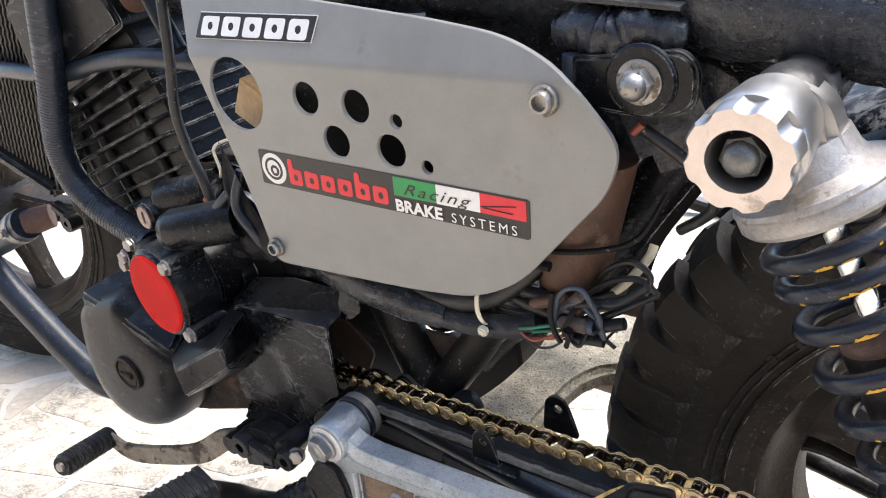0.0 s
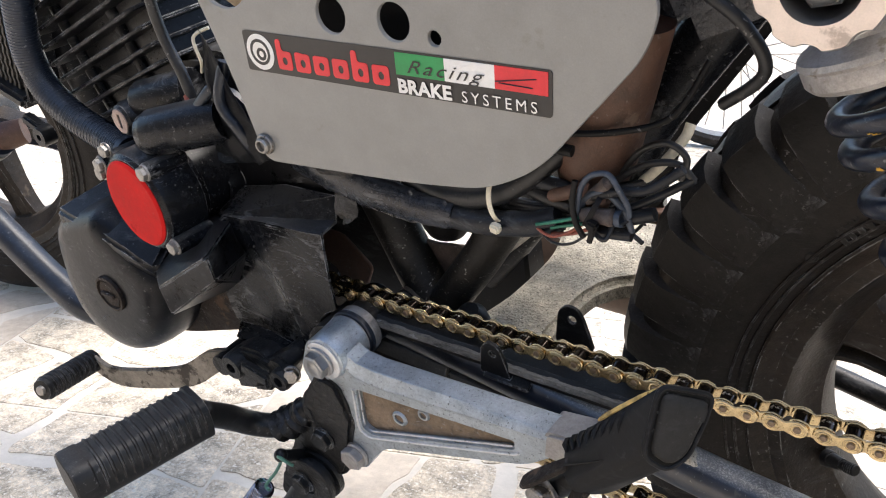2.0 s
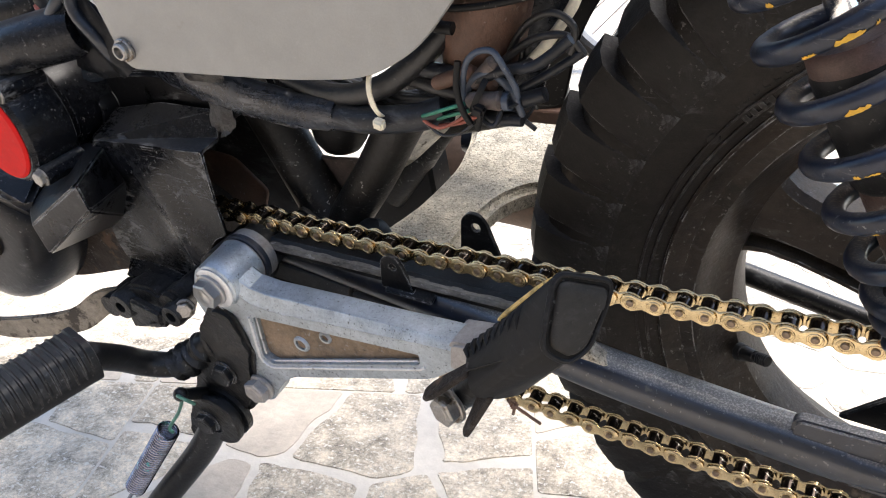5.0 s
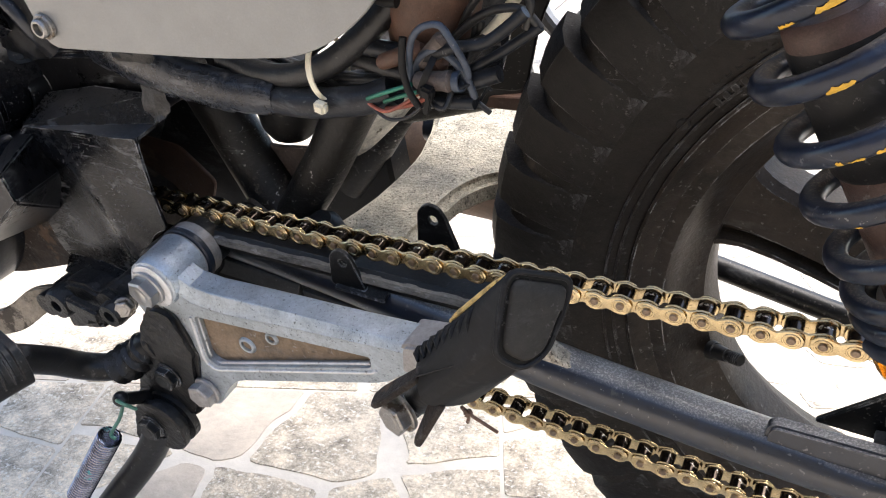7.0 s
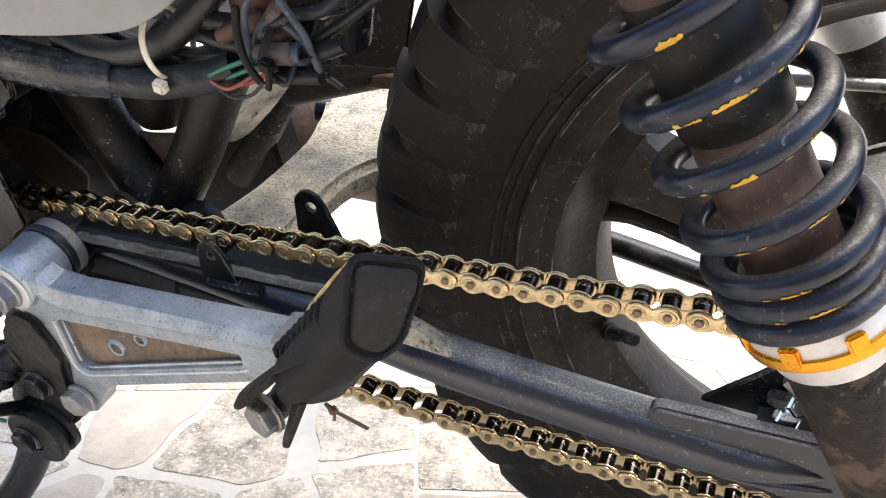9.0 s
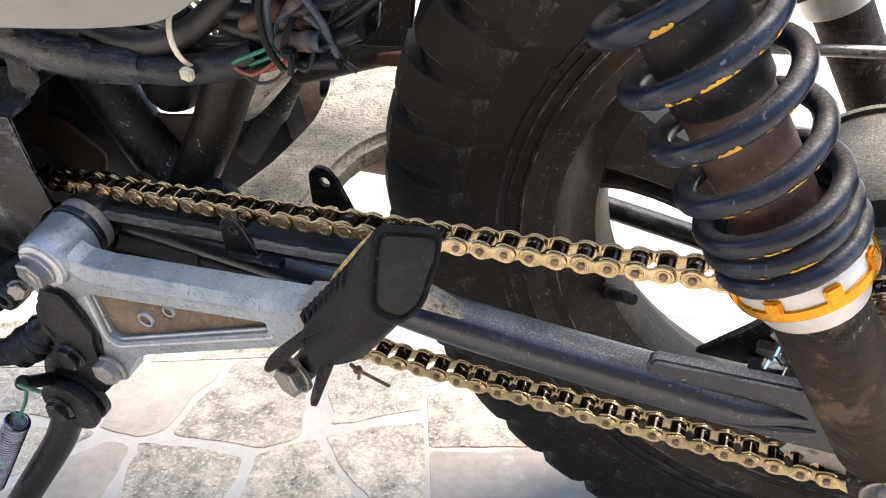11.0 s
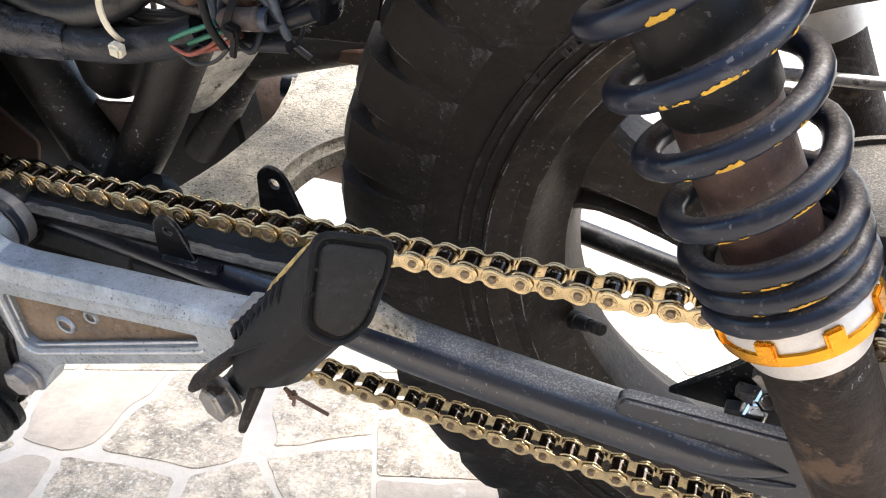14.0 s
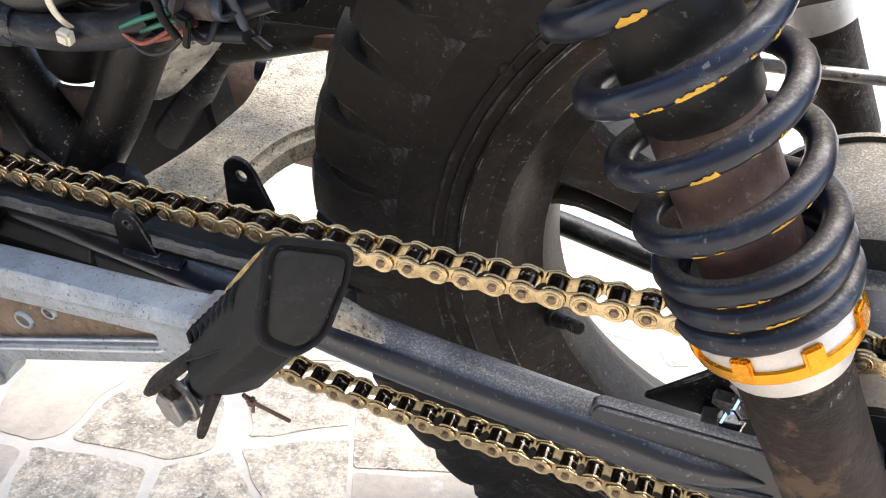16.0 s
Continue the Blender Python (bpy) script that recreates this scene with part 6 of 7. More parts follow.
lathe(bm, [(0, 0), (0.0135, 0), (0.0150, 0.003), (0.0155, 0.03), (0, 0.03)], basis((-0.6005, -0.1135, 0.4470), (0, 1, 0)), 28)
part("casting", bm, M_ENGINE, cover, "scuffed black casting", 35)
bolt(HEXBLACK, (-0.6005, -0.1135, 0.4470), OUT, cover, 0, s=0.9)
bm = bmesh.new()          # brown dirty sheet deep behind the cover
prism(bm, rounded([(-0.575, 0.392), (-0.532, 0.388), (-0.505, 0.362), (-0.518, 0.335), (-0.575, 0.340)], 0.006), 0.003, side(-0.060), bevel=0.0008)
part("dirt_sheet", bm, M_BROWN, cover, "dirty brown inner sheet")

# --- gear lever ---
lever = thing("gear_lever", "bare steel gear lever with a black ribbed rubber", "")
lever.parent = bike
bm = bmesh.new()
pts = spline([(-0.735, -0.202, 0.286), (-0.716, -0.197, 0.272), (-0.6817, -0.1880, 0.2743), (-0.6363, -0.1740, 0.2842), (-0.6094, -0.1630, 0.3017), (-0.5952, -0.1550, 0.3045)], 6)
rings = []
for i, p in enumerate(pts):
    t = (pts[min(i + 1, len(pts) - 1)] - pts[max(i - 1, 0)]).normalized()
    n = V((0, 1, 0)) - t * t.y
    n.normalize()
    u = t.cross(n)
    rings.append([bm.verts.new(p + u * a + n * b) for a, b in ((-0.0105, -0.0024), (0.0105, -0.0024), (0.0105, 0.0024), (-0.0105, 0.0024))])
for A, B in zip(rings, rings[1:]):
    for j in range(4):
        bm.faces.new((A[j], A[(j + 1) % 4], B[(j + 1) % 4], B[j]))
bm.faces.new(rings[0])
bm.faces.new(rings[-1])
bmesh.ops.recalc_face_normals(bm, faces=bm.faces[:])
bmesh.ops.bevel(bm, geom=[e for e in bm.edges if e.calc_face_angle(0) > 0.8], offset=0.001, segments=2, affect="EDGES")
part("arm", bm, material("bare_worn_steel", (0.23, 0.205, 0.17), 0.5, 0.55, 0.3, 40, 0.25, 400, (0.07, 0.06, 0.05), 0.3, 60), lever, "worn bare steel arm", 30)
ga, gb = V((-0.736, -0.198, 0.284)), V((-0.720, -0.258, 0.300))
gd = (gb - ga).normalized()
bm = bmesh.new()
prof = [(0, 0)]
for k in range(10):
    h = 0.003 + 0.0058 * k
    prof += [(0.0098, h), (0.0108, h + 0.001), (0.0108, h + 0.0035), (0.0098, h + 0.0045)]
prof += [(0.009, 0.063), (0, 0.063)]
lathe(bm, prof, basis(ga, gd), 20)
part("rubber", bm, M_RUBBER, lever, "black ribbed lever rubber", 30)
bm = bmesh.new()
lathe(bm, [(0, 0.063), (0.0045, 0.063), (0.004, 0.0655), (0, 0.0662)], basis(ga, gd), 14)
part("lever_end", bm, M_STEEL, lever, "bright pin end")
bm = bmesh.new()
prism(bm, rounded([(-0.5898, 0.3160), (-0.5676, 0.3298), (-0.5485, 0.3318), (-0.5400, 0.3266), (-0.5229, 0.3371), (-0.5134, 0.3281), (-0.5277, 0.3023), (-0.5590, 0.2896), (-0.5850, 0.2810), (-0.5862, 0.2953)], 0.004), 0.020, side(-0.162), bevel=0.003, seg=2)
cyl(bm, (-0.5261, -0.1650, 0.3247), (-0.5261, -0.0900, 0.3247), 0.009, None, 18)
cyl(bm, (-0.5952, -0.1670, 0.3045), (-0.5952, -0.1400, 0.3045), 0.0095, None, 18)
part("clamp", bm, M_TAR, lever, "greasy black clamp")
bm = bmesh.new()          # drilled knuckle and its pinch arm
lathe(bm, [(0.0048, -0.003), (0.0105, -0.003), (0.0118, 0.0), (0.0118, 0.014), (0.0048, 0.014)], basis((-0.5743, -0.1690, 0.3139), (0, 1, 0)), 26, True)
lathe(bm, [(0.0045, -0.003), (0.0085, -0.003), (0.0095, 0.0), (0.0095, 0.012), (0.0045, 0.012)], basis((-0.5191, -0.1690, 0.3210), (0, 1, 0)), 22, True)
box(bm, (-0.5467, -0.1690, 0.3175), (0.030, 0.007, 0.012), Euler((0, radians(12), 0)).to_matrix(), 0.002)
box(bm, (-0.5427, -0.1660, 0.3054), (0.020, 0.010, 0.009), Euler((0, radians(-20), 0)).to_matrix(), 0.003)
part("knuckle", bm, M_TAR, lever, "greasy drilled knuckle")
bolt(HEX12, (-0.5113, -0.1630, 0.3252), (0.5, -0.8, 0.2), lever, 0, s=0.8)

# --- rider's footpeg and stand bracket ---
rpeg = thing("rider_footpeg", "black ribbed rubber rider footpeg on a bent steel stem", "")
rpeg.parent = bike
ra, rb = V((-0.5508, -0.2220, 0.3222)), V((-0.5734, -0.3160, 0.3275))
rd = (rb - ra).normalized()
RM = basis(ra, rd)
bm = bmesh.new()
rows = [(0, 0.90), (0.0008, 0.99), (0.0055, 1.0), (0.0066, 0.93)]
for k in range(12):
    h = 0.0095 + 0.0062 * k
    rows += [(h, 0.93), (h + 0.0011, 0.985), (h + 0.0021, 0.985), (h + 0.0030, 0.93)]
rows += [(0.0845, 0.93), (0.0860, 0.98), (0.0960, 0.985), (0.0985, 0.96), (0.0995, 0.9)]
sec = rounded([(-0.0190, -0.0165), (0.0190, -0.0165), (0.0222, 0.001), (0.0165, 0.0165), (-0.0165, 0.0165), (-0.0222, 0.001)], 0.008, 4)
rings = [[bm.verts.new(RM @ V((x * (s if y > -0.006 else max(s, 0.985) if 0.002 < h < 0.098 else s), y * (s if y > -0.006 else 1.0), h))) for x, y in sec] for h, s in rows]
for A, B in zip(rings, rings[1:]):
    for j in range(len(sec)):
        bm.faces.new((A[j], A[(j + 1) % len(sec)], B[(j + 1) % len(sec)], B[j]))
bm.faces.new(rings[0])
bm.faces.new(rings[-1])
part("rubber", bm, M_RUBBER, rpeg, "black ribbed footpeg rubber", 30)
bm = bmesh.new()
tube(bm, spline([(-0.5506, -0.2260, 0.3217), (-0.5473, -0.2050, 0.3011), (-0.5437, -0.1900, 0.2835), (-0.5311, -0.1780, 0.2757), (-0.515, -0.172, 0.283), (-0.500, -0.165, 0.297), (-0.488, -0.150, 0.300)], 7), 0.0098, 16)
part("stem", bm, M_SATIN, rpeg, "black bent steel stem", 60)
bm = bmesh.new()          # lumpy weld
wp = spline([(-0.526, -0.177, 0.276), (-0.512, -0.171, 0.285), (-0.500, -0.165, 0.295), (-0.488, -0.156, 0.300)], 9)
rng = random.Random(9)
tube(bm, wp, [0.0112 + 0.0022 * math.sin(i * 1.3) + rng.uniform(-0.0008, 0.0012) for i in range(len(wp))], 16)
part("weld", bm, M_TAR, rpeg, "lumpy black weld", 60)

stand = thing("side_stand", "black steel side stand folded out with a coil spring", "")
stand.parent = bike
bm = bmesh.new()
prism(bm, rounded([(-0.4750, 0.3453), (-0.4539, 0.3405), (-0.4480, 0.3066), (-0.4674, 0.2454), (-0.4890, 0.2279), (-0.5080, 0.1981), (-0.5483, 0.1736), (-0.5581, 0.1805), (-0.5475, 0.2094), (-0.5178, 0.2637), (-0.4962, 0.3160)], 0.007), 0.016, side(-0.172), bevel=0.003, seg=2)
bmesh.ops.triangulate(bm, faces=bm.faces[:])
bmesh.ops.subdivide_edges(bm, edges=[e for e in bm.edges if e.calc_length() > 0.008], cuts=3)
for v in bm.verts:
    v.co += V(noise.noise_vector(v.co * 95)) * 0.0016 + V(noise.noise_vector(v.co * 260)) * 0.0006
part("bracket", bm, M_TAR, stand, "greasy black stand bracket")
bm = bmesh.new()
lathe(bm, [(0, 0), (0.0215, 0), (0.0228, 0.0012), (0.0228, 0.0055), (0.0185, 0.006), (0.0185, 0.0105), (0.0228, 0.011), (0.0228, 0.0165), (0, 0.0165)], basis((-0.4971, -0.1860, 0.2340), (0, 1, 0)), 32)
part("pivot", bm, M_TAR, stand)
bolt(HEXBLACK, (-0.5030, -0.1860, 0.2339), OUT, stand, 15, "black hexagon bolt")
bolt(HEXBLACK, (-0.4814, -0.1720, 0.2803), OUT, stand, 0, "black hexagon bolt")
bm = bmesh.new()
tube(bm, spline([(-0.5021, -0.1800, 0.2290), (-0.530, -0.186, 0.186), (-0.570, -0.204, 0.135), (-0.622, -0.231, 0.068), (-0.656, -0.250, 0.022)], 6), 0.0115, 16)
prism(bm, rounded([(-0.030, -0.018), (0.030, -0.018), (0.030, 0.018), (-0.030, 0.018)], 0.008), 0.006, Matrix.Translation((-0.666, -0.258, -0.021)) @ Matrix.Rotation(radians(-LEAN), 4, "X"))
tube(bm, [(-0.656, -0.250, 0.024), (-0.664, -0.256, -0.016)], 0.0115, 16)
part("leg", bm, M_SATIN, stand, "black stand leg", 50)
hook, low = V((-0.5041, -0.1900, 0.2692)), V((-0.655, -0.243, 0.055))
sd = (low - hook).normalized()
sm = basis(hook, sd)
bm = bmesh.new()
cyl(bm, (-0.5105, -0.1680, 0.2439), (-0.5081, -0.1960, 0.2702), 0.0048, None, 14)
bmesh.ops.create_uvsphere(bm, u_segments=14, v_segments=10, radius=0.0055, matrix=Matrix.Translation((-0.5081, -0.1960, 0.2702)))
part("spring_peg", bm, M_SATIN, stand)
bm = bmesh.new()
tube(bm, spline([hook + V((0.004, -0.004, -0.008)), hook + V((0.004, -0.010, 0.003)), hook + V((-0.002, -0.010, 0.004)), hook + V((-0.006, -0.006, -0.006)), hook + sd * 0.03, hook + sd * 0.052, hook + sd * 0.056 + V((0.006, 0, 0))], 6), 0.0014, 8)
part("spring_hook", bm, M_TEAL, stand, "teal tinted spring hook")
bm = bmesh.new()
pts = []
for k in range(28 * 14):
    a = 2 * math.pi * k / 14
    pts.append(sm @ V((0.0078 * math.cos(a), 0.0078 * math.sin(a), 0.056 + 0.0033 * k / 14)))
tube(bm, pts, 0.0015, 7)
tube(bm, [hook + sd * 0.147, hook + sd * 0.19], 0.0015, 7)
part("spring", bm, M_STANDSPRING, stand, "dark oil-tinted coil spring", 60)

# --- wiring under the panel ---
loom = thing("wiring_loom", "dusty taped wiring loom with loose connectors", "")
loom.parent = bike


def cable(name, pts, r, mat, label="", parent=loom, n=7, seg=10):
    bm = bmesh.new()
    tube(bm, spline(pts, n), r, seg)
    return part(name, bm, mat, parent, label, 60)


bm = bmesh.new()          # flat taped bundle
pts = spline([(-0.505, -0.118, 0.497), (-0.470, -0.130, 0.497), (-0.430, -0.136, 0.491), (-0.385, -0.138, 0.487), (-0.355, -0.138, 0.488)], 22)
rings = []
for i, p in enumerate(pts):
    t = (pts[min(i + 1, len(pts) - 1)] - pts[max(i - 1, 0)]).normalized()
    n = V((0, 1, 0.1)).normalized()
    u = t.cross(n).normalized()
    w = 0.0165 * (1 + 0.14 * ((i * 0.058 + 0.2) % 1.0) + 0.02 * math.sin(i * 0.9)) * (1 - 0.50 * i / len(pts))
    rings.append([bm.verts.new(p + u * w * math.sin(a) + n * 0.008 * math.cos(a)) for a in [2 * math.pi * k / 14 for k in range(14)]])
for A, B in zip(rings, rings[1:]):
    for j in range(14):
        bm.faces.new((A[j], A[(j + 1) % 14], B[(j + 1) % 14], B[j]))
bm.faces.new(rings[0])
bm.faces.new(rings[-1])
part("taped_cable", bm, M_BUNDLE, loom, "bundle wrapped in grey-black tape", 50)
cable("loom_arm", [(-0.365, -0.138, 0.487), (-0.335, -0.139, 0.488), (-0.305, -0.137, 0.493), (-0.290, -0.135, 0.499)], 0.0075, M_TAPE)
cable("hose", [(-0.395, -0.128, 0.500), (-0.360, -0.134, 0.497), (-0.325, -0.136, 0.507), (-0.298, -0.128, 0.528), (-0.285, -0.118, 0.545)], 0.0062, M_WIRE, "black hose curving under the panel")
random.seed(5)
for k in range(12):
    a, b, c = random.uniform(-0.006, 0.006), random.uniform(-0.006, 0.006), random.uniform(-0.006, 0.006)
    cable("wire", [(-0.40 + k * 0.006, -0.118 + b, 0.502 + a), (-0.345 + c, -0.124 + b, 0.494 + a), (-0.305, -0.128 + c, 0.496 + b), (-0.268 + a, -0.125 + b, 0.510 + c), (-0.250 + c, -0.118, 0.522 + a)], random.choice((0.0014, 0.0019, 0.0025)), M_WIRE)
cable("wire", [(-0.292, -0.142, 0.496), (-0.277, -0.145, 0.503), (-0.262, -0.143, 0.507)], 0.0010, M_GREENWIRE, "green wire")
cable("wire", [(-0.292, -0.141, 0.492), (-0.278, -0.144, 0.497), (-0.266, -0.142, 0.503)], 0.0011, M_REDWIRE, "red wire")
cable("wire", [(-0.278, -0.138, 0.502), (-0.272, -0.141, 0.517), (-0.262, -0.141, 0.523), (-0.252, -0.140, 0.514), (-0.248, -0.139, 0.502)], 0.0017, M_BLUEWIRE, "grey-blue looped wire")
cable("wire", [(-0.272, -0.125, 0.512), (-0.258, -0.128, 0.526), (-0.244, -0.129, 0.536), (-0.230, -0.128, 0.538), (-0.222, -0.127, 0.530)], 0.0019, M_WIRE)
cable("wire", [(-0.222, -0.127, 0.531), (-0.238, -0.130, 0.520), (-0.258, -0.134, 0.508)], 0.0023, M_TAPE, "taped wire end")
cable("wire", [(-0.262, -0.122, 0.522), (-0.250, -0.126, 0.540), (-0.236, -0.128, 0.548), (-0.226, -0.128, 0.542), (-0.228, -0.128, 0.530)], 0.0018, M_WIRE)
cable("cream_tube", [(-0.262, -0.118, 0.510), (-0.244, -0.120, 0.528), (-0.232, -0.116, 0.545), (-0.230, -0.112, 0.552)], 0.0026, M_CREAM, "yellowed sleeve")
for p, q, r, mt in (((-0.270, -0.140, 0.499), (-0.248, -0.139, 0.500), 0.0038, M_TAPE), ((-0.258, -0.136, 0.505), (-0.238, -0.134, 0.512), 0.0042, M_TAPE)):
    bm = bmesh.new()
    cyl(bm, p, q, r, r * 0.85, 16)
    part("connector", bm, mt, loom, "dusty bullet connector")
for p, q, r, mt, lb in (((-0.2950, -0.136, 0.5115), (-0.2715, -0.137, 0.5215), 0.0038, M_BROWN, "dusty brown sleeve"), ((-0.2735, -0.143, 0.5090), (-0.2545, -0.143, 0.5108), 0.0042, M_SLEEVE, "dusty grey-brown connector"),
                        ((-0.2725, -0.139, 0.5150), (-0.2590, -0.139, 0.5285), 0.0036, M_SLEEVE, "dusty grey-brown sleeve"), ((-0.2790, -0.134, 0.5060), (-0.2620, -0.136, 0.5160), 0.0036, M_BROWN, "dusty brown sleeve")):
    p, q = V(p), V(q)
    L_ = (q - p).length
    bm = bmesh.new()
    lathe(bm, [(0, 0), (r * 0.7, 0), (r * 0.92, L_ * 0.06), (r, L_ * 0.2), (r * 1.02, L_ * 0.7), (r * 1.10, L_ * 0.78), (r * 1.10, L_ * 0.88), (r * 0.85, L_ * 0.93), (r * 0.55, L_), (0, L_)], basis(p, q - p), 18)
    part("connector", bm, mt, loom, lb, 40)
bm = bmesh.new()
lathe(bm, [(0.0034, -0.0015), (0.0044, -0.0015), (0.0044, 0.0015), (0.0034, 0.0015)], basis((-0.2530, -0.143, 0.5109), (1, 0, 0.1)), 20, True)
part("connector_ring", bm, M_BLUEWIRE, loom, "grey-blue rubber ring")
cable("wire", [(-0.2760, -0.143, 0.5060), (-0.2735, -0.146, 0.5200), (-0.2700, -0.147, 0.5300), (-0.2640, -0.147, 0.5355), (-0.2565, -0.147, 0.5362), (-0.2515, -0.147, 0.5290), (-0.2475, -0.146, 0.5205), (-0.2475, -0.144, 0.5140)], 0.0015, M_BLUEWIRE, "grey-blue looped wire")
cable("wire", [(-0.2700, -0.140, 0.5180), (-0.2540, -0.141, 0.5250), (-0.2390, -0.141, 0.5290), (-0.2236, -0.138, 0.5411)], 0.0026, M_TAPE, "taped wire")
cable("wire", [(-0.2745, -0.147, 0.5300), (-0.2755, -0.149, 0.5190), (-0.2735, -0.150, 0.5080), (-0.2700, -0.149, 0.5000)], 0.0016, M_DARKVOID, "black strap round the loom")
cable("wire", [(-0.3120, -0.130, 0.5095), (-0.2975, -0.133, 0.5082), (-0.2835, -0.134, 0.5066)], 0.0038, M_WIRE)
cable("wire", [(-0.3070, -0.130, 0.5155), (-0.2880, -0.132, 0.5157), (-0.2790, -0.135, 0.5120)], 0.0042, M_TAPE)
cable("wire", [(-0.3020, -0.142, 0.4950), (-0.2900, -0.146, 0.4935), (-0.2790, -0.145, 0.4985), (-0.2720, -0.143, 0.5040)], 0.0009, M_REDWIRE, "rust-red wire")
cable("wire", [(-0.3000, -0.143, 0.4970), (-0.2885, -0.147, 0.5030), (-0.2740, -0.146, 0.5085)], 0.0010, M_GREENWIRE, "green wire")
cable("wire", [(-0.2990, -0.143, 0.4935), (-0.2880, -0.147, 0.4905), (-0.2780, -0.147, 0.4925), (-0.2700, -0.147, 0.4990)], 0.0008, M_WIRE)
# nylon ties
for c, ax_, rr, mt, hd in (((-0.3260, -0.133, 0.5045), (1, 0.05, 0.18), 0.0150, M_CREAM, (-0.3225, -0.149, 0.4925)), ((-0.2685, -0.138, 0.512), (1, 0.2, -0.5), 0.0105, M_DARKVOID, (-0.265, -0.149, 0.5075))):
    bm = bmesh.new()
    lathe(bm, [(rr, -0.0014), (rr + 0.0008, -0.0014), (rr + 0.0008, 0.0014), (rr, 0.0014)], basis(c, ax_), 32, True)
    box(bm, hd, (0.0062, 0.005, 0.0060), Euler((0.2, 0.3, 0)).to_matrix(), 0.0012)
    part("cable_tie", bm, mt, loom, "nylon cable tie")
bm = bmesh.new()
box(bm, (-0.265, -0.150, 0.5020), (0.003, 0.0016, 0.010), Euler((0, 0.3, 0)).to_matrix(), 0.0006)
part("tie_tail", bm, M_DARKVOID, loom)
# brown cylinder behind the panel's rear corner
bm = bmesh.new()
lathe(bm, [(0, 0), (0.014, 0), (0.0185, 0.004), (0.0215, 0.020), (0.0225, 0.095), (0, 0.095)], basis((-0.283, -0.112, 0.510), (0.22, 0.0, 0.97)), 28)
part("brown_cylinder", bm, M_BROWN, loom, "dirty brown cylinder")
cable("wire", [(-0.300, -0.139, 0.556), (-0.285, -0.139, 0.551), (-0.258, -0.134, 0.553), (-0.235, -0.124, 0.560), (-0.222, -0.114, 0.585)], 0.0017, M_DARKVOID)
cable("wire", [(-0.298, -0.140, 0.556), (-0.290, -0.142, 0.545), (-0.278, -0.142, 0.543)], 0.003, M_DARKVOID)
cable("wire", [(-0.228, -0.132, 0.625), (-0.205, -0.130, 0.608), (-0.196, -0.122, 0.585), (-0.215, -0.115, 0.565)], 0.0030, M_WIRE)
bm = bmesh.new()
cyl(bm, (-0.232, -0.136, 0.624), (-0.227, -0.136, 0.629), 0.0019, None, 10)
part("wire_end", bm, M_REDWIRE, loom, "red wire end")
rw = random.Random(21)
for k in range(6):       # tangle of thin wires at the loom's end
    x0, z0 = rw.uniform(-0.290, -0.262), rw.uniform(0.486, 0.506)
    x1, z1 = rw.uniform(-0.258, -0.236), rw.uniform(0.494, 0.522)
    cable("wire", [(x0, -0.138 + rw.uniform(-0.005, 0.004), z0), ((x0 + x1) / 2 + rw.uniform(-0.010, 0.010), -0.142 + rw.uniform(-0.006, 0.006), (z0 + z1) / 2 + rw.uniform(-0.014, 0.012)), (x1, -0.134 + rw.uniform(-0.006, 0.004), z1), (x1 + rw.uniform(-0.012, 0.010), -0.128, z1 + rw.uniform(-0.012, 0.016))], rw.choice((0.0007, 0.0009, 0.0013)), rw.choice((M_WIRE, M_WIRE, M_TAPE, M_TAPE)))
bm = bmesh.new()
lathe(bm, [(0, -0.006), (0.008, -0.006), (0.0125, 0.0), (0.0135, 0.010), (0.012, 0.022), (0, 0.024)], basis((-0.3935, -0.085, 0.366), (0, 0.3, -1)), 20)
part("rubber_stop", bm, M_RUBBER, fr, "black rubber stop")
bm = bmesh.new()          # dark block added deep behind the braces, standing in for shade
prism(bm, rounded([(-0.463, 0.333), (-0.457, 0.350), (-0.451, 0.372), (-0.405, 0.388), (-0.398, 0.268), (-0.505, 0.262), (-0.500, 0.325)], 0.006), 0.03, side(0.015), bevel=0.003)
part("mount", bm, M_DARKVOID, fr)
tr = random.Random(8)
for rows_ in (((V((-0.4530, -0.1380, 0.4880)), V((-0.4290, -0.1400, 0.4830))), (V((-0.4520, -0.1390, 0.4745)), V((-0.4355, -0.1395, 0.4690))), (V((-0.4512, -0.1380, 0.4660)), V((-0.4425, -0.1380, 0.4625))), (V((-0.4505, -0.1370, 0.4585)), V((-0.4482, -0.1370, 0.4580)))),
              ((V((-0.4640, -0.1415, 0.5045)), V((-0.4265, -0.1455, 0.5090))), (V((-0.4600, -0.1420, 0.5020)), V((-0.4265, -0.1455, 0.5030))), (V((-0.4500, -0.1425, 0.4975)), V((-0.4290, -0.1445, 0.4985))))):
    bm = bmesh.new()          # torn flap of tape
    rows = []
    for a, b in zip(rows_, rows_[1:]):
        for k in range(3):
            p, q = a[0].lerp(b[0], k / 3), a[1].lerp(b[1], k / 3)
            rows.append([bm.verts.new(p.lerp(q, w) + V((tr.uniform(-0.0005, 0.0005), 0.0014 * math.sin(5 * w + len(rows)) + tr.uniform(-0.0009, 0.0009), tr.uniform(-0.0007, 0.0007)))) for w in (0, 0.2, 0.4, 0.6, 0.8, 1)])
    for A, B in zip(rows, rows[1:]):
        for j in range(5):
            bm.faces.new((A[j], A[j + 1], B[j + 1], B[j]))
    bmesh.ops.solidify(bm, geom=bm.faces[:], thickness=0.0008)
    part("torn_tape", bm, M_TORN, loom, "torn flap of dusty grey tape", 25)

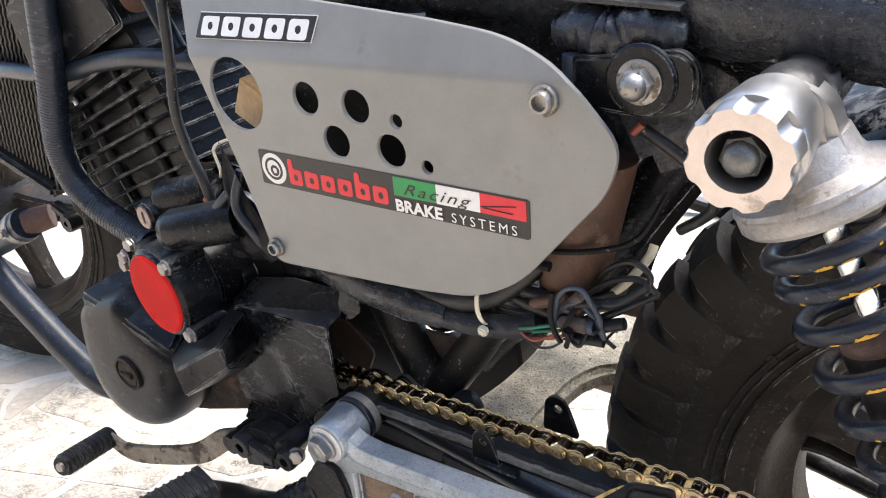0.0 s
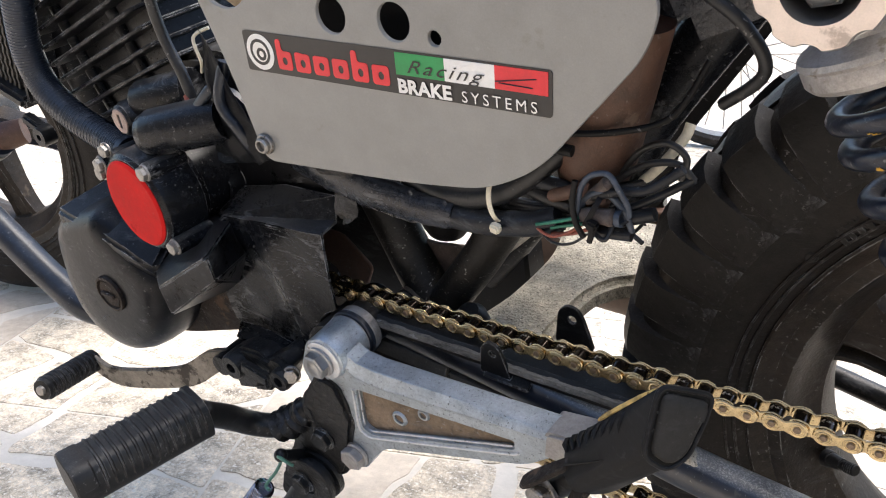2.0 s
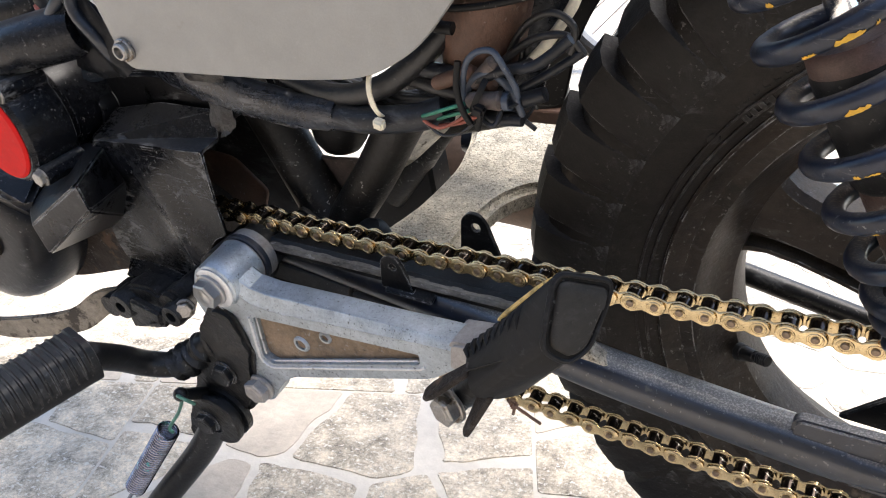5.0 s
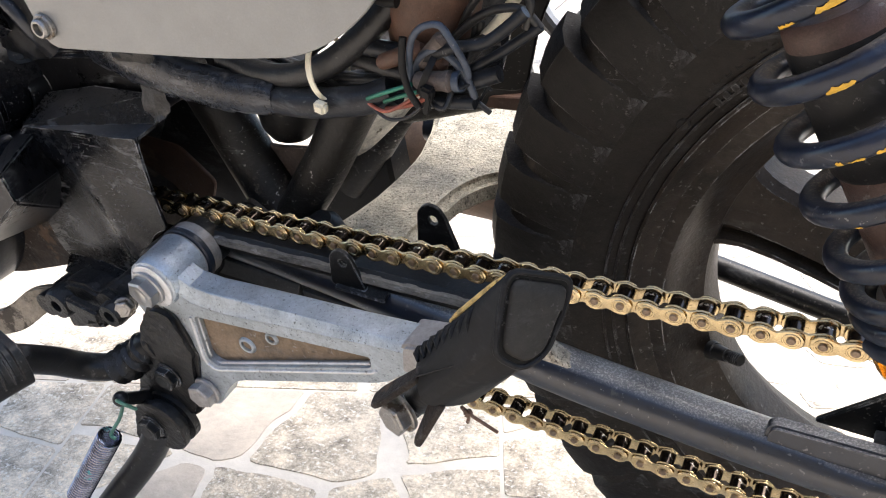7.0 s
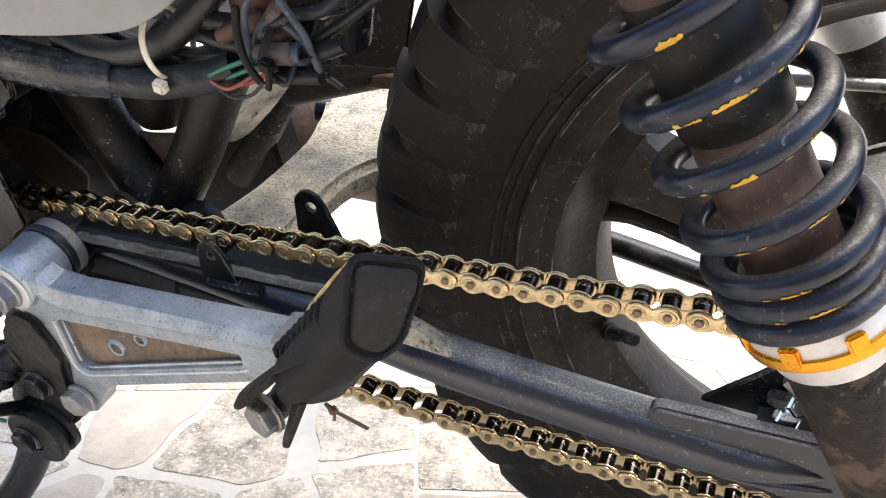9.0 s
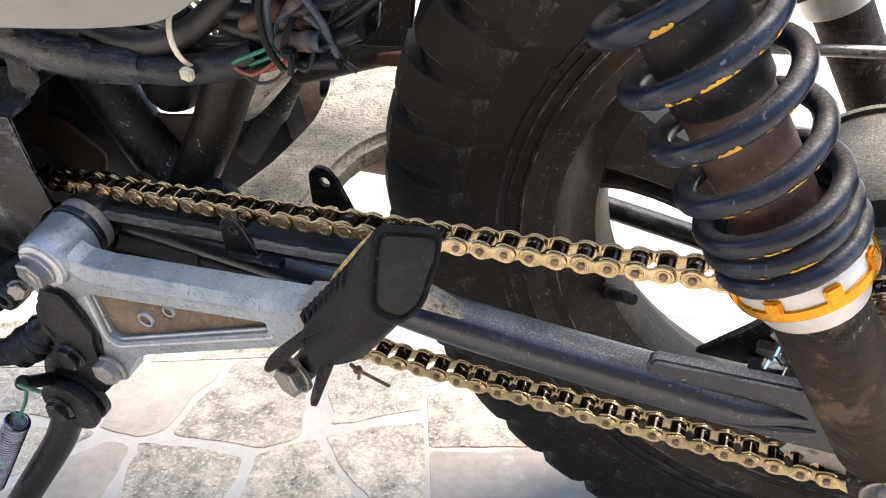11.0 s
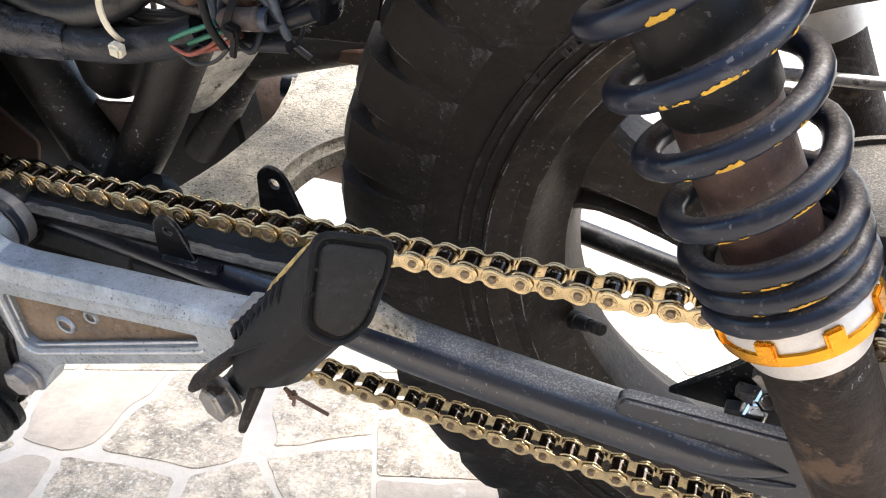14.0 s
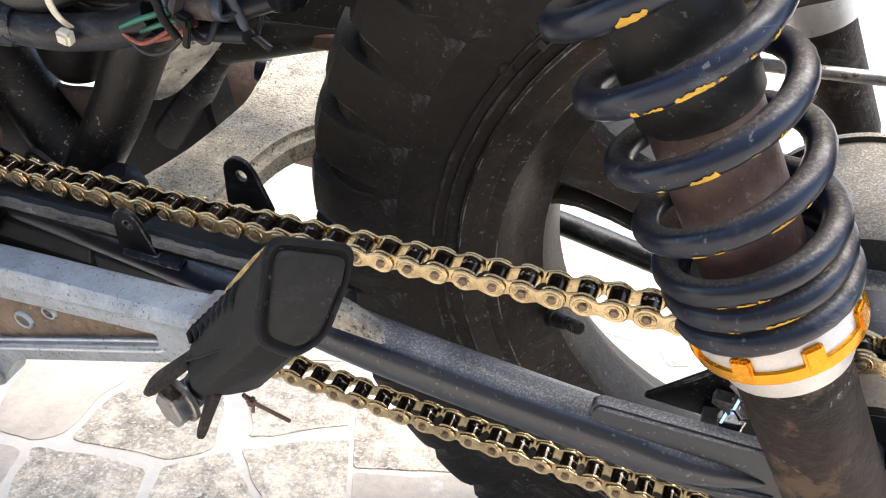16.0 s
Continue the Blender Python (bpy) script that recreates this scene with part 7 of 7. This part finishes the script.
# --- radiator, hoses, front down tube ---
cool = thing("cooling_system", "radiator with black coolant hoses", "")
cool.parent = bike
bm = bmesh.new()
RT = Matrix.Translation((-0.905, -0.088, 0.470)) @ Matrix.Rotation(radians(18), 4, "Y")     # its z runs up along the rear edge
box(bm, RT @ V((-0.115, 0.022, 0.125)), (0.225, 0.030, 0.240), RT.to_3x3(), 0.003)
part("core", bm, M_DARKVOID, cool)
for k in range(30):
    bm = bmesh.new()
    x = -0.010 - 0.0072 * k
    prism(bm, [(x + 0.0010 * (1 if j % 2 else -1), 0.006 + 0.0058 * j) for j in range(41)] + [(x - 0.0030 + 0.0010 * (1 if j % 2 else -1), 0.006 + 0.0058 * j) for j in range(40, -1, -1)], 0.004, RT @ side(0.0045))
    part("radiator_fin", bm, M_CORE, cool)
bm = bmesh.new()
box(bm, RT @ V((-0.115, 0.016, -0.004)), (0.235, 0.040, 0.014), RT.to_3x3(), 0.004)
box(bm, RT @ V((0.004, 0.020, 0.12)), (0.012, 0.036, 0.25), RT.to_3x3(), 0.004)
part("tank", bm, M_SATIN, cool, "dusty black radiator frame")
bm = bmesh.new()          # bracket eye under the radiator
lathe(bm, [(0.0035, -0.002), (0.0095, -0.002), (0.0105, 0.001), (0.0105, 0.012), (0.0035, 0.012)], basis((-0.882, -0.098, 0.438), (0, 1, 0)), 24, True)
box(bm, (-0.895, -0.090, 0.446), (0.035, 0.012, 0.012), Euler((0, 0.4, 0)).to_matrix(), 0.003)
part("bracket_eye", bm, M_SATIN, cool)
cable("radiator_hose", [(-1.151, -0.10, 0.3416), (-1.080, -0.10, 0.375), (-1.0277, -0.10, 0.3974), (-0.985, -0.10, 0.4165), (-0.965, -0.10, 0.4255)], 0.0185, M_HOSE, "blue-black radiator hose", cool, 8, 20)
bm = bmesh.new()
hd_ = V((0.07, 0, 0.0315)).normalized()
lathe(bm, [(0.0188, -0.007), (0.0200, -0.0065), (0.0200, 0.0065), (0.0188, 0.007)], basis((-0.985, -0.10, 0.4165), hd_), 32, True)
box(bm, V((-0.985, -0.121, 0.4165)), (0.014, 0.008, 0.010), Euler((0, -0.42, 0)).to_matrix(), 0.002)
part("hose_clamp", bm, M_STEEL, cool, "steel worm hose clamp")
bm = bmesh.new()
lathe(bm, [(0, 0), (0.0150, 0), (0.0150, 0.014), (0.0135, 0.030), (0, 0.030)], basis((-0.972, -0.10, 0.4225), V((0.6, 0.75, 0.1)).normalized()), 24)
part("pipe_stub", bm, M_BROWN, cool, "rusty pipe stub")
cable("coolant_hose", [(-0.760, -0.112, 0.680), (-0.7748, -0.118, 0.6123), (-0.7880, -0.120, 0.5746), (-0.7990, -0.120, 0.5400), (-0.7910, -0.121, 0.5096), (-0.7574, -0.123, 0.4874), (-0.7099, -0.126, 0.4742), (-0.680, -0.130, 0.470)], 0.0126, M_HOSE, "ribbed black coolant hose", cool, 10, 18)
bm = bmesh.new()
hp = spline([(-0.760, -0.112, 0.680), (-0.7748, -0.118, 0.6123), (-0.7880, -0.120, 0.5746), (-0.7990, -0.120, 0.5400), (-0.7910, -0.121, 0.5096), (-0.7574, -0.123, 0.4874), (-0.7099, -0.126, 0.4742), (-0.680, -0.130, 0.470)], 12)
for i in range(4, len(hp) - 4):
    t = (hp[i + 1] - hp[i - 1]).normalized()
    m = basis(hp[i], t)
    tube(bm, [m @ V((0.0124 * math.cos(a), 0.0124 * math.sin(a), 0)) for a in [2 * math.pi * k / 16 for k in range(16)]], 0.0007, 5, True)
part("hose_rib", bm, M_HOSE, cool)
cable("cross_hose", [(-0.98, -0.085, 0.600), (-0.88, -0.098, 0.603), (-0.79, -0.102, 0.607), (-0.715, -0.104, 0.622), (-0.66, -0.104, 0.629), (-0.590, -0.10, 0.628)], 0.0080, M_HOSE, "thin blue-black hose", cool, 8, 14)
cable("loom_cable", [(-0.590, -0.118, 0.690), (-0.592, -0.124, 0.640), (-0.600, -0.126, 0.600), (-0.598, -0.126, 0.570), (-0.588, -0.127, 0.545), (-0.582, -0.128, 0.520)], 0.0040, M_WIRE, "wrapped black cable", cool, 8, 12)
cable("loom_cable", [(-0.645, -0.10, 0.72), (-0.618, -0.108, 0.675), (-0.596, -0.112, 0.640)], 0.0070, M_TAPE, "", cool)
cable("yellow_wire", [(-0.575, -0.120, 0.545), (-0.562, -0.128, 0.556), (-0.566, -0.126, 0.572), (-0.555, -0.120, 0.578)], 0.0012, M_CREAM, "looped yellow wire", cool)
cable("red_wire", [(-0.586, -0.13, 0.530), (-0.580, -0.133, 0.522), (-0.572, -0.134, 0.518)], 0.0024, M_REDWIRE, "red wire", cool)
cable("grey_hose", [(-0.535, -0.130, 0.560), (-0.540, -0.138, 0.535), (-0.528, -0.138, 0.515), (-0.522, -0.132, 0.495)], 0.0045, M_HOSE, "", cool)
cable("grey_hose", [(-0.575, -0.136, 0.520), (-0.560, -0.136, 0.533), (-0.545, -0.130, 0.548)], 0.0042, M_HOSE, "", cool)
bm = bmesh.new()
prism(bm, rounded([(-0.582, 0.528), (-0.556, 0.536), (-0.535, 0.520), (-0.545, 0.490), (-0.562, 0.476), (-0.588, 0.470), (-0.580, 0.495)], 0.012, 5), 0.012, side(-0.122), bevel=0.004, seg=3)
part("rubber_flap", bm, M_HOSE, cool, "dusty rubber flap")
cable("exhaust_pipe", [(-1.140, -0.105, 0.425), (-1.095, -0.112, 0.3747), (-1.052, -0.115, 0.3349), (-0.998, -0.115, 0.2945), (-0.945, -0.115, 0.2585), (-0.8950, -0.112, 0.2330), (-0.862, -0.085, 0.222), (-0.84, -0.03, 0.222), (-0.80, 0.03, 0.225), (-0.70, 0.08, 0.23)], 0.0165, M_HOSE, "blue-black exhaust pipe sweeping under the engine", cool, 10, 20)
bm = bmesh.new()
cyl(bm, (-0.880, -0.06, 0.600), (-0.846, -0.06, 0.553), 0.0050, None, 14)
part("chrome_rod", bm, M_CHROME, cool, "chrome rod")
bm = bmesh.new()          # small clutter above the engine
box(bm, (-0.83, -0.06, 0.705), (0.075, 0.05, 0.022), Euler((0.1, 0.15, 0.2)).to_matrix(), 0.004)
part("bracket", bm, M_SILVER, cool, "pale metal bracket")
bm = bmesh.new()
box(bm, (-0.815, -0.05, 0.672), (0.10, 0.07, 0.030), Euler((0.1, 0.1, 0.1)).to_matrix(), 0.008)
box(bm, (-0.70, -0.04, 0.690), (0.09, 0.10, 0.05), Euler((0.1, -0.2, 0.1)).to_matrix(), 0.012)
part("carburettor", bm, M_BLACKPAINT, cool)
bm = bmesh.new()
cyl(bm, (-0.690, -0.075, 0.690), (-0.660, -0.09, 0.672), 0.016, 0.013, 18)
box(bm, (-0.620, -0.07, 0.695), (0.05, 0.05, 0.03), None, 0.008)
part("brown_boot", bm, M_BROWN, cool, "dusty brown rubber boot")

# --- front wheel ---
fw = thing("front_wheel", "", "")
fw.parent = bike
FM = basis((-1.38, 0.06, 0.322), (-0.276, 0.961, 0))
bm = bmesh.new()
hf = [(0.2004, 0.044), (0.2050, 0.0485), (0.2133, 0.0525), (0.2290, 0.0570), (0.2457, 0.0590), (0.2598, 0.0580), (0.2697, 0.0540), (0.2780, 0.046), (0.2851, 0.033), (0.2892, 0.016), (0.2905, 0)]
lathe(bm, [(r, -h) for r, h in hf] + [(r, h) for r, h in hf[-2::-1]] + [(0.192, 0.040), (0.192, -0.040)], FM, 96, True)
part("tyre", bm, M_TYRE, fw, "dusty black front tyre", 30)
bm = bmesh.new()
for r, y in ((0.2085, 0.0510), (0.2170, 0.0545), (0.2300, 0.0580)):
    tube(bm, [FM @ V((r * math.cos(a), r * math.sin(a), -y)) for a in [2 * math.pi * k / 96 for k in range(96)]], 0.0012, 6, True)
part("bead_rib", bm, M_TYRE, fw)
bm = bmesh.new()
lathe(bm, [(r, h * 0.93) for r, h in rimp], FM, 80, True)
part("rim", bm, M_RIM, fw, "dusty dark cast rim", 25)
for k in range(5):
    bm = bmesh.new()
    m = FM @ Matrix.Rotation(radians(72 * k + 45), 4, "Z")
    rings = []
    for r, w, h in [(0.040, 0.023, 0.022), (0.075, 0.019, 0.020), (0.105, 0.0175, 0.017), (0.135, 0.0185, 0.0145), (0.155, 0.0215, 0.0135), (0.170, 0.029, 0.013)]:
        rings.append([bm.verts.new(m @ V((r, x, y))) for x, y in ((-w, -h * 0.7), (-w * 0.75, -h), (-w * 0.5, -h * 0.6), (w * 0.5, -h * 0.6), (w * 0.75, -h), (w, -h * 0.7), (w, h * 0.8), (-w, h * 0.8))])
    for A, B in zip(rings, rings[1:]):
        for j in range(8):
            bm.faces.new((A[j], A[(j + 1) % 8], B[(j + 1) % 8], B[j]))
    bm.faces.new(rings[0])
    bm.faces.new(rings[-1])
    part("spoke", bm, M_RIM, fw, "", 30)
bm = bmesh.new()
lathe(bm, [(0, -0.05), (0.035, -0.05), (0.045, -0.03), (0.045, 0.03), (0.035, 0.05), (0, 0.05)], FM, 32)
part("hub", bm, M_HUB, fw)

# --- far side: second shock, brake rod, exhaust silencer ---
far = thing("far_shock", "right rear shock absorber with silver collar and orange ring", "")
far.parent = bike
f0, f1 = V((-0.158, 0.152, 0.640)), V((-0.006, 0.150, 0.338))
FSM = basis(f0, (f1 - f0), (0, 1, 0))
bm = bmesh.new()
lathe(bm, [(0, HR - 0.05), (0.018, HR - 0.05), (0.018, HR), (0, HR)], FSM, 24)
part("damper_tube", bm, M_DAMPER, far)
bm = bmesh.new()
pts = []
for k in range(int(TURNS * 24)):
    u = k / 24
    pts.append(FSM @ V((coil_r(u) * math.cos(2 * math.pi * u), coil_r(u) * math.sin(2 * math.pi * u), H0 + rise(u))))
tube(bm, pts, 0.0043, 10)
part("coil_spring", bm, M_SPRING, far, "", 60)
bm = bmesh.new()
lathe(bm, [(0.02, HR), (0.0290, HR + 0.003), (0.0297, HR + 0.010), (0.027, HR + 0.0140), (0.018, HR + 0.0140)], FSM, 48)
part("adjuster_ring", bm, M_ORANGE, far)
bm = bmesh.new()
lathe(bm, [(0.015, HR + 0.0135), (0.0240, HR + 0.0140), (0.0232, HR + 0.034), (0.0222, HR + 0.038), (0.017, HR + 0.038)], FSM, 40)
part("collar", bm, M_SILVER, far)
bm = bmesh.new()
lathe(bm, [(0, HR + 0.02), (0.0192, HR + 0.02), (0.0184, SL), (0.016, SL + 0.012), (0, SL + 0.012)], FSM, 32)
part("lower_leg", bm, M_LOWERLEG, far, "brown lower leg")

bm = bmesh.new()
tube(bm, [(-0.30, 0.125, 0.380), (0.10, 0.125, 0.392)], 0.0042, 12)
part("brake_rod", bm, M_STEEL, bike, "grey steel brake rod")
bm = bmesh.new()
tube(bm, spline([(-0.30, 0.12, 0.262), (-0.181, 0.12, 0.236), (-0.092, 0.12, 0.215), (0.06, 0.12, 0.18)], 5), 0.0095, 14)
part("rear_pipe", bm, M_SATIN, bike, "black lower pipe")
bm = bmesh.new()
lathe(bm, [(0, 0), (0.05, 0), (0.061, 0.012), (0.061, 0.15), (0.05, 0.18), (0, 0.18)], basis((-0.51, 0.20, 0.2545), (1, 0, -0.03)), 32)
part("silencer", bm, material("rusty_brown_silencer", (0.085, 0.055, 0.038), 0.65, 0.2, 0.3, 20, 0.3, 200, (0.14, 0.10, 0.07), 0.08, 30), bike, "rusty brown silencer", 30)
bm = bmesh.new()          # axle end and nut behind the shock
cyl(bm, (0, -0.150, 0.334), (0, 0.130, 0.334), 0.0095, None, 18)
part("rear_axle", bm, M_STEEL, bike)

# ---- ground: cement-jointed stone tiles ----
bm = bmesh.new()
bmesh.ops.create_grid(bm, x_segments=1, y_segments=1, size=400, matrix=Matrix.Translation((0, 0, GROUND - 0.0012)))
M_GROUT = material("white_grout", (0.62, 0.572, 0.50), 0.85, 0.0, 0.10, 9, 0.4, 60, (0.60, 0.57, 0.52), 0.06, 9, specks=0.2)
ground = tagged(new("ground", mesh_of("ground", bm, M_GROUT)), "pale cement ground between the paving stones", "ground", kind="structure")
M_STONE = material("speckled_paving_stone", (0.535, 0.460, 0.358), 0.78, 0.0, 0.46, 46, 0.9, 190, (0.72, 0.675, 0.59), 0.27, 210, random=0.10, specks=0.5)
M_STONEDARK = material("plain_taupe_stone", (0.525, 0.452, 0.366), 0.72, 0.0, 0.16, 14, 0.30, 200, (0.62, 0.57, 0.50), 0.10, 40, random=0.10, specks=0.25)
TILE, TURN_T = 0.43, radians(24.4)
T0 = V((-0.027, 0.955))
ux, uy = V((math.cos(TURN_T), math.sin(TURN_T))), V((-math.sin(TURN_T), math.cos(TURN_T)))


def clip_half(poly, p, n):
    """The part of a polygon on the side of p that n points away from."""
    out = []
    for i in range(len(poly)):
        a, b = poly[i], poly[(i + 1) % len(poly)]
        da, db = (a - p).dot(n), (b - p).dot(n)
        if da <= 0:
            out.append(a)
        if da * db < 0:
            out.append(a + (b - a) * (da / (da - db)))
    return out


def stones(i, j):
    """Irregular stones of one tile, in the tile's own square."""
    rnd = random.Random(i * 131 + j * 17 + 5)
    seeds = []
    for _ in range(400):
        q = V((rnd.uniform(0.0, TILE), rnd.uniform(0.0, TILE)))
        if len(seeds) < 22 and all((q - s).length > rnd.uniform(0.070, 0.135) for s in seeds):
            seeds.append(q)
    res = []
    for s in seeds:
        poly = [V((0.0022, 0.0022)), V((TILE - 0.0022, 0.0022)), V((TILE - 0.0022, TILE - 0.0022)), V((0.0022, TILE - 0.0022))]
        for o in seeds:
            if o is not s:
                d = (o - s)
                n = d.normalized()
                poly = clip_half(poly, (s + o) / 2 - n * rnd.choice((0.003, 0.004, 0.006, 0.009, 0.013)), n)
        if len(poly) > 2:
            # wavy outline, straight only along the tile's own edges
            pts = []
            for k in range(len(poly)):
                a, b = poly[k], poly[(k + 1) % len(poly)]
                m = max(1, int((b - a).length / 0.011))
                for t in range(m):
                    p = a.lerp(b, t / m)
                    g = min(1.0, min(p.x, p.y, TILE - p.x, TILE - p.y) / 0.02)
                    w1 = noise.noise_vector((p.x * 22 + i * 9.1, p.y * 22 + j * 7.3, s.x * 40))
                    w2 = noise.noise_vector((p.x * 90 + i * 3.1, p.y * 90 + j * 5.7, s.y * 30))
                    pts.append(p + (V(w1[:2]) * 0.0075 + V(w2[:2]) * 0.0024) * g)
            soft = []
            for k in range(len(pts)):
                a, b = pts[k], pts[(k + 1) % len(pts)]
                soft += [a.lerp(b, 0.25), a.lerp(b, 0.75)]
            res.append((soft, rnd.random()))
    return res


near, rest = [], []
for i in range(-9, 10):
    for j in range(-6, 14):
        c = T0 + ux * (TILE * (i + 0.5)) + uy * (TILE * (j + 0.5))
        for pts, q in stones(i, j):
            w = [T0 + ux * (TILE * i + p.x) + uy * (TILE * j + p.y) for p in pts]
            m = sum((V(p) for p in w), V((0, 0))) / len(w)
            dist = (m - V((-0.25, 0.85))).length
            (near if dist < 1.0 and len(near) < 300 else rest).append((w, q))


def stone_mesh(bm, w, mi):
    top = [bm.verts.new((p.x, p.y, GROUND)) for p in w]
    c = sum((V(p) for p in w), V((0, 0))) / len(w)
    low = [bm.verts.new((p.x + (p.x - c.x) * 0.01, p.y + (p.y - c.y) * 0.01, GROUND - 0.003)) for p in w]
    f = bm.faces.new(top)
    f.material_index = mi
    for k in range(len(w)):
        f = bm.faces.new((top[k], low[k], low[(k + 1) % len(w)], top[(k + 1) % len(w)]))
        f.material_index = mi


for w, q in near:
    bm = bmesh.new()
    stone_mesh(bm, w, 0)
    part("stone", bm, M_STONE if q < 0.62 else M_STONEDARK, ground)
bm = bmesh.new()
for w, q in rest:
    stone_mesh(bm, w, 0 if q < 0.62 else 1)
tagged(part("paving_rest", bm, [M_STONE, M_STONEDARK], ground), kind="stuff")

# ---- the low wall on the near side ----
bm = bmesh.new()
box(bm, (0, -1.75, 0.95 + GROUND), (9.0, 0.2, 1.9))
M_WALL = material("rough_plaster", (0.20, 0.19, 0.18), 0.9, 0.0, 0.12, 3, 0.5, 40, (0.29, 0.28, 0.265), 0.1, 2)
tagged(new("wall_south", mesh_of("wall_south", bm, M_WALL)), "unseen wall added to block low sky from the near side", "wall", kind="structure")

# ---- a spoked wheel of the next parked machine ----
nb = thing("spoked_wheel", "wire-spoked wheel of a parked machine standing on the paving", "wheel", Matrix.Translation((-0.43, 2.75, 0.305 + GROUND)) @ Matrix.Rotation(radians(14), 4, "Z"))
NM = basis((0, 0, 0), (0, 1, 0))
bm = bmesh.new()
lathe(bm, [(0.262, -0.022), (0.275, -0.032), (0.292, -0.027), (0.305, 0.0), (0.292, 0.027), (0.275, 0.032), (0.262, 0.022)], NM, 72, True)
part("tyre", bm, M_TYRE, nb, "black tyre", 30)
bm = bmesh.new()
lathe(bm, [(0.266, -0.024), (0.250, -0.020), (0.244, 0.0), (0.250, 0.020), (0.266, 0.024)], NM, 72, True)
part("rim", bm, M_SILVER, nb, "silver rim", 30)
bm = bmesh.new()
lathe(bm, [(0, -0.05), (0.02, -0.05), (0.034, -0.035), (0.022, -0.02), (0.022, 0.02), (0.034, 0.035), (0.02, 0.05), (0, 0.05)], NM, 28)
part("hub", bm, M_STEEL, nb)
for k in range(28):
    a = 2 * math.pi * k / 28
    s = 1 if k % 2 else -1
    b = a + s * 0.5 * (1 if k % 4 < 2 else -1)
    bm = bmesh.new()
    cyl(bm, NM @ V((0.031 * math.cos(b), 0.031 * math.sin(b), s * 0.033)), NM @ V((0.248 * math.cos(a), 0.248 * math.sin(a), 0)), 0.0019, None, 6)
    part("spoke", bm, M_STEEL, nb)
bm = bmesh.new()
for s in (-1, 1):
    tube(bm, [(0.0, s * 0.058, 0.0), (0.05, s * 0.070, 0.20), (0.16, s * 0.075, 0.62)], 0.016, 16)
cyl(bm, (0, -0.07, 0), (0, 0.07, 0), 0.008, None, 12)
part("fork", bm, M_SILVER, nb, "silver fork legs")
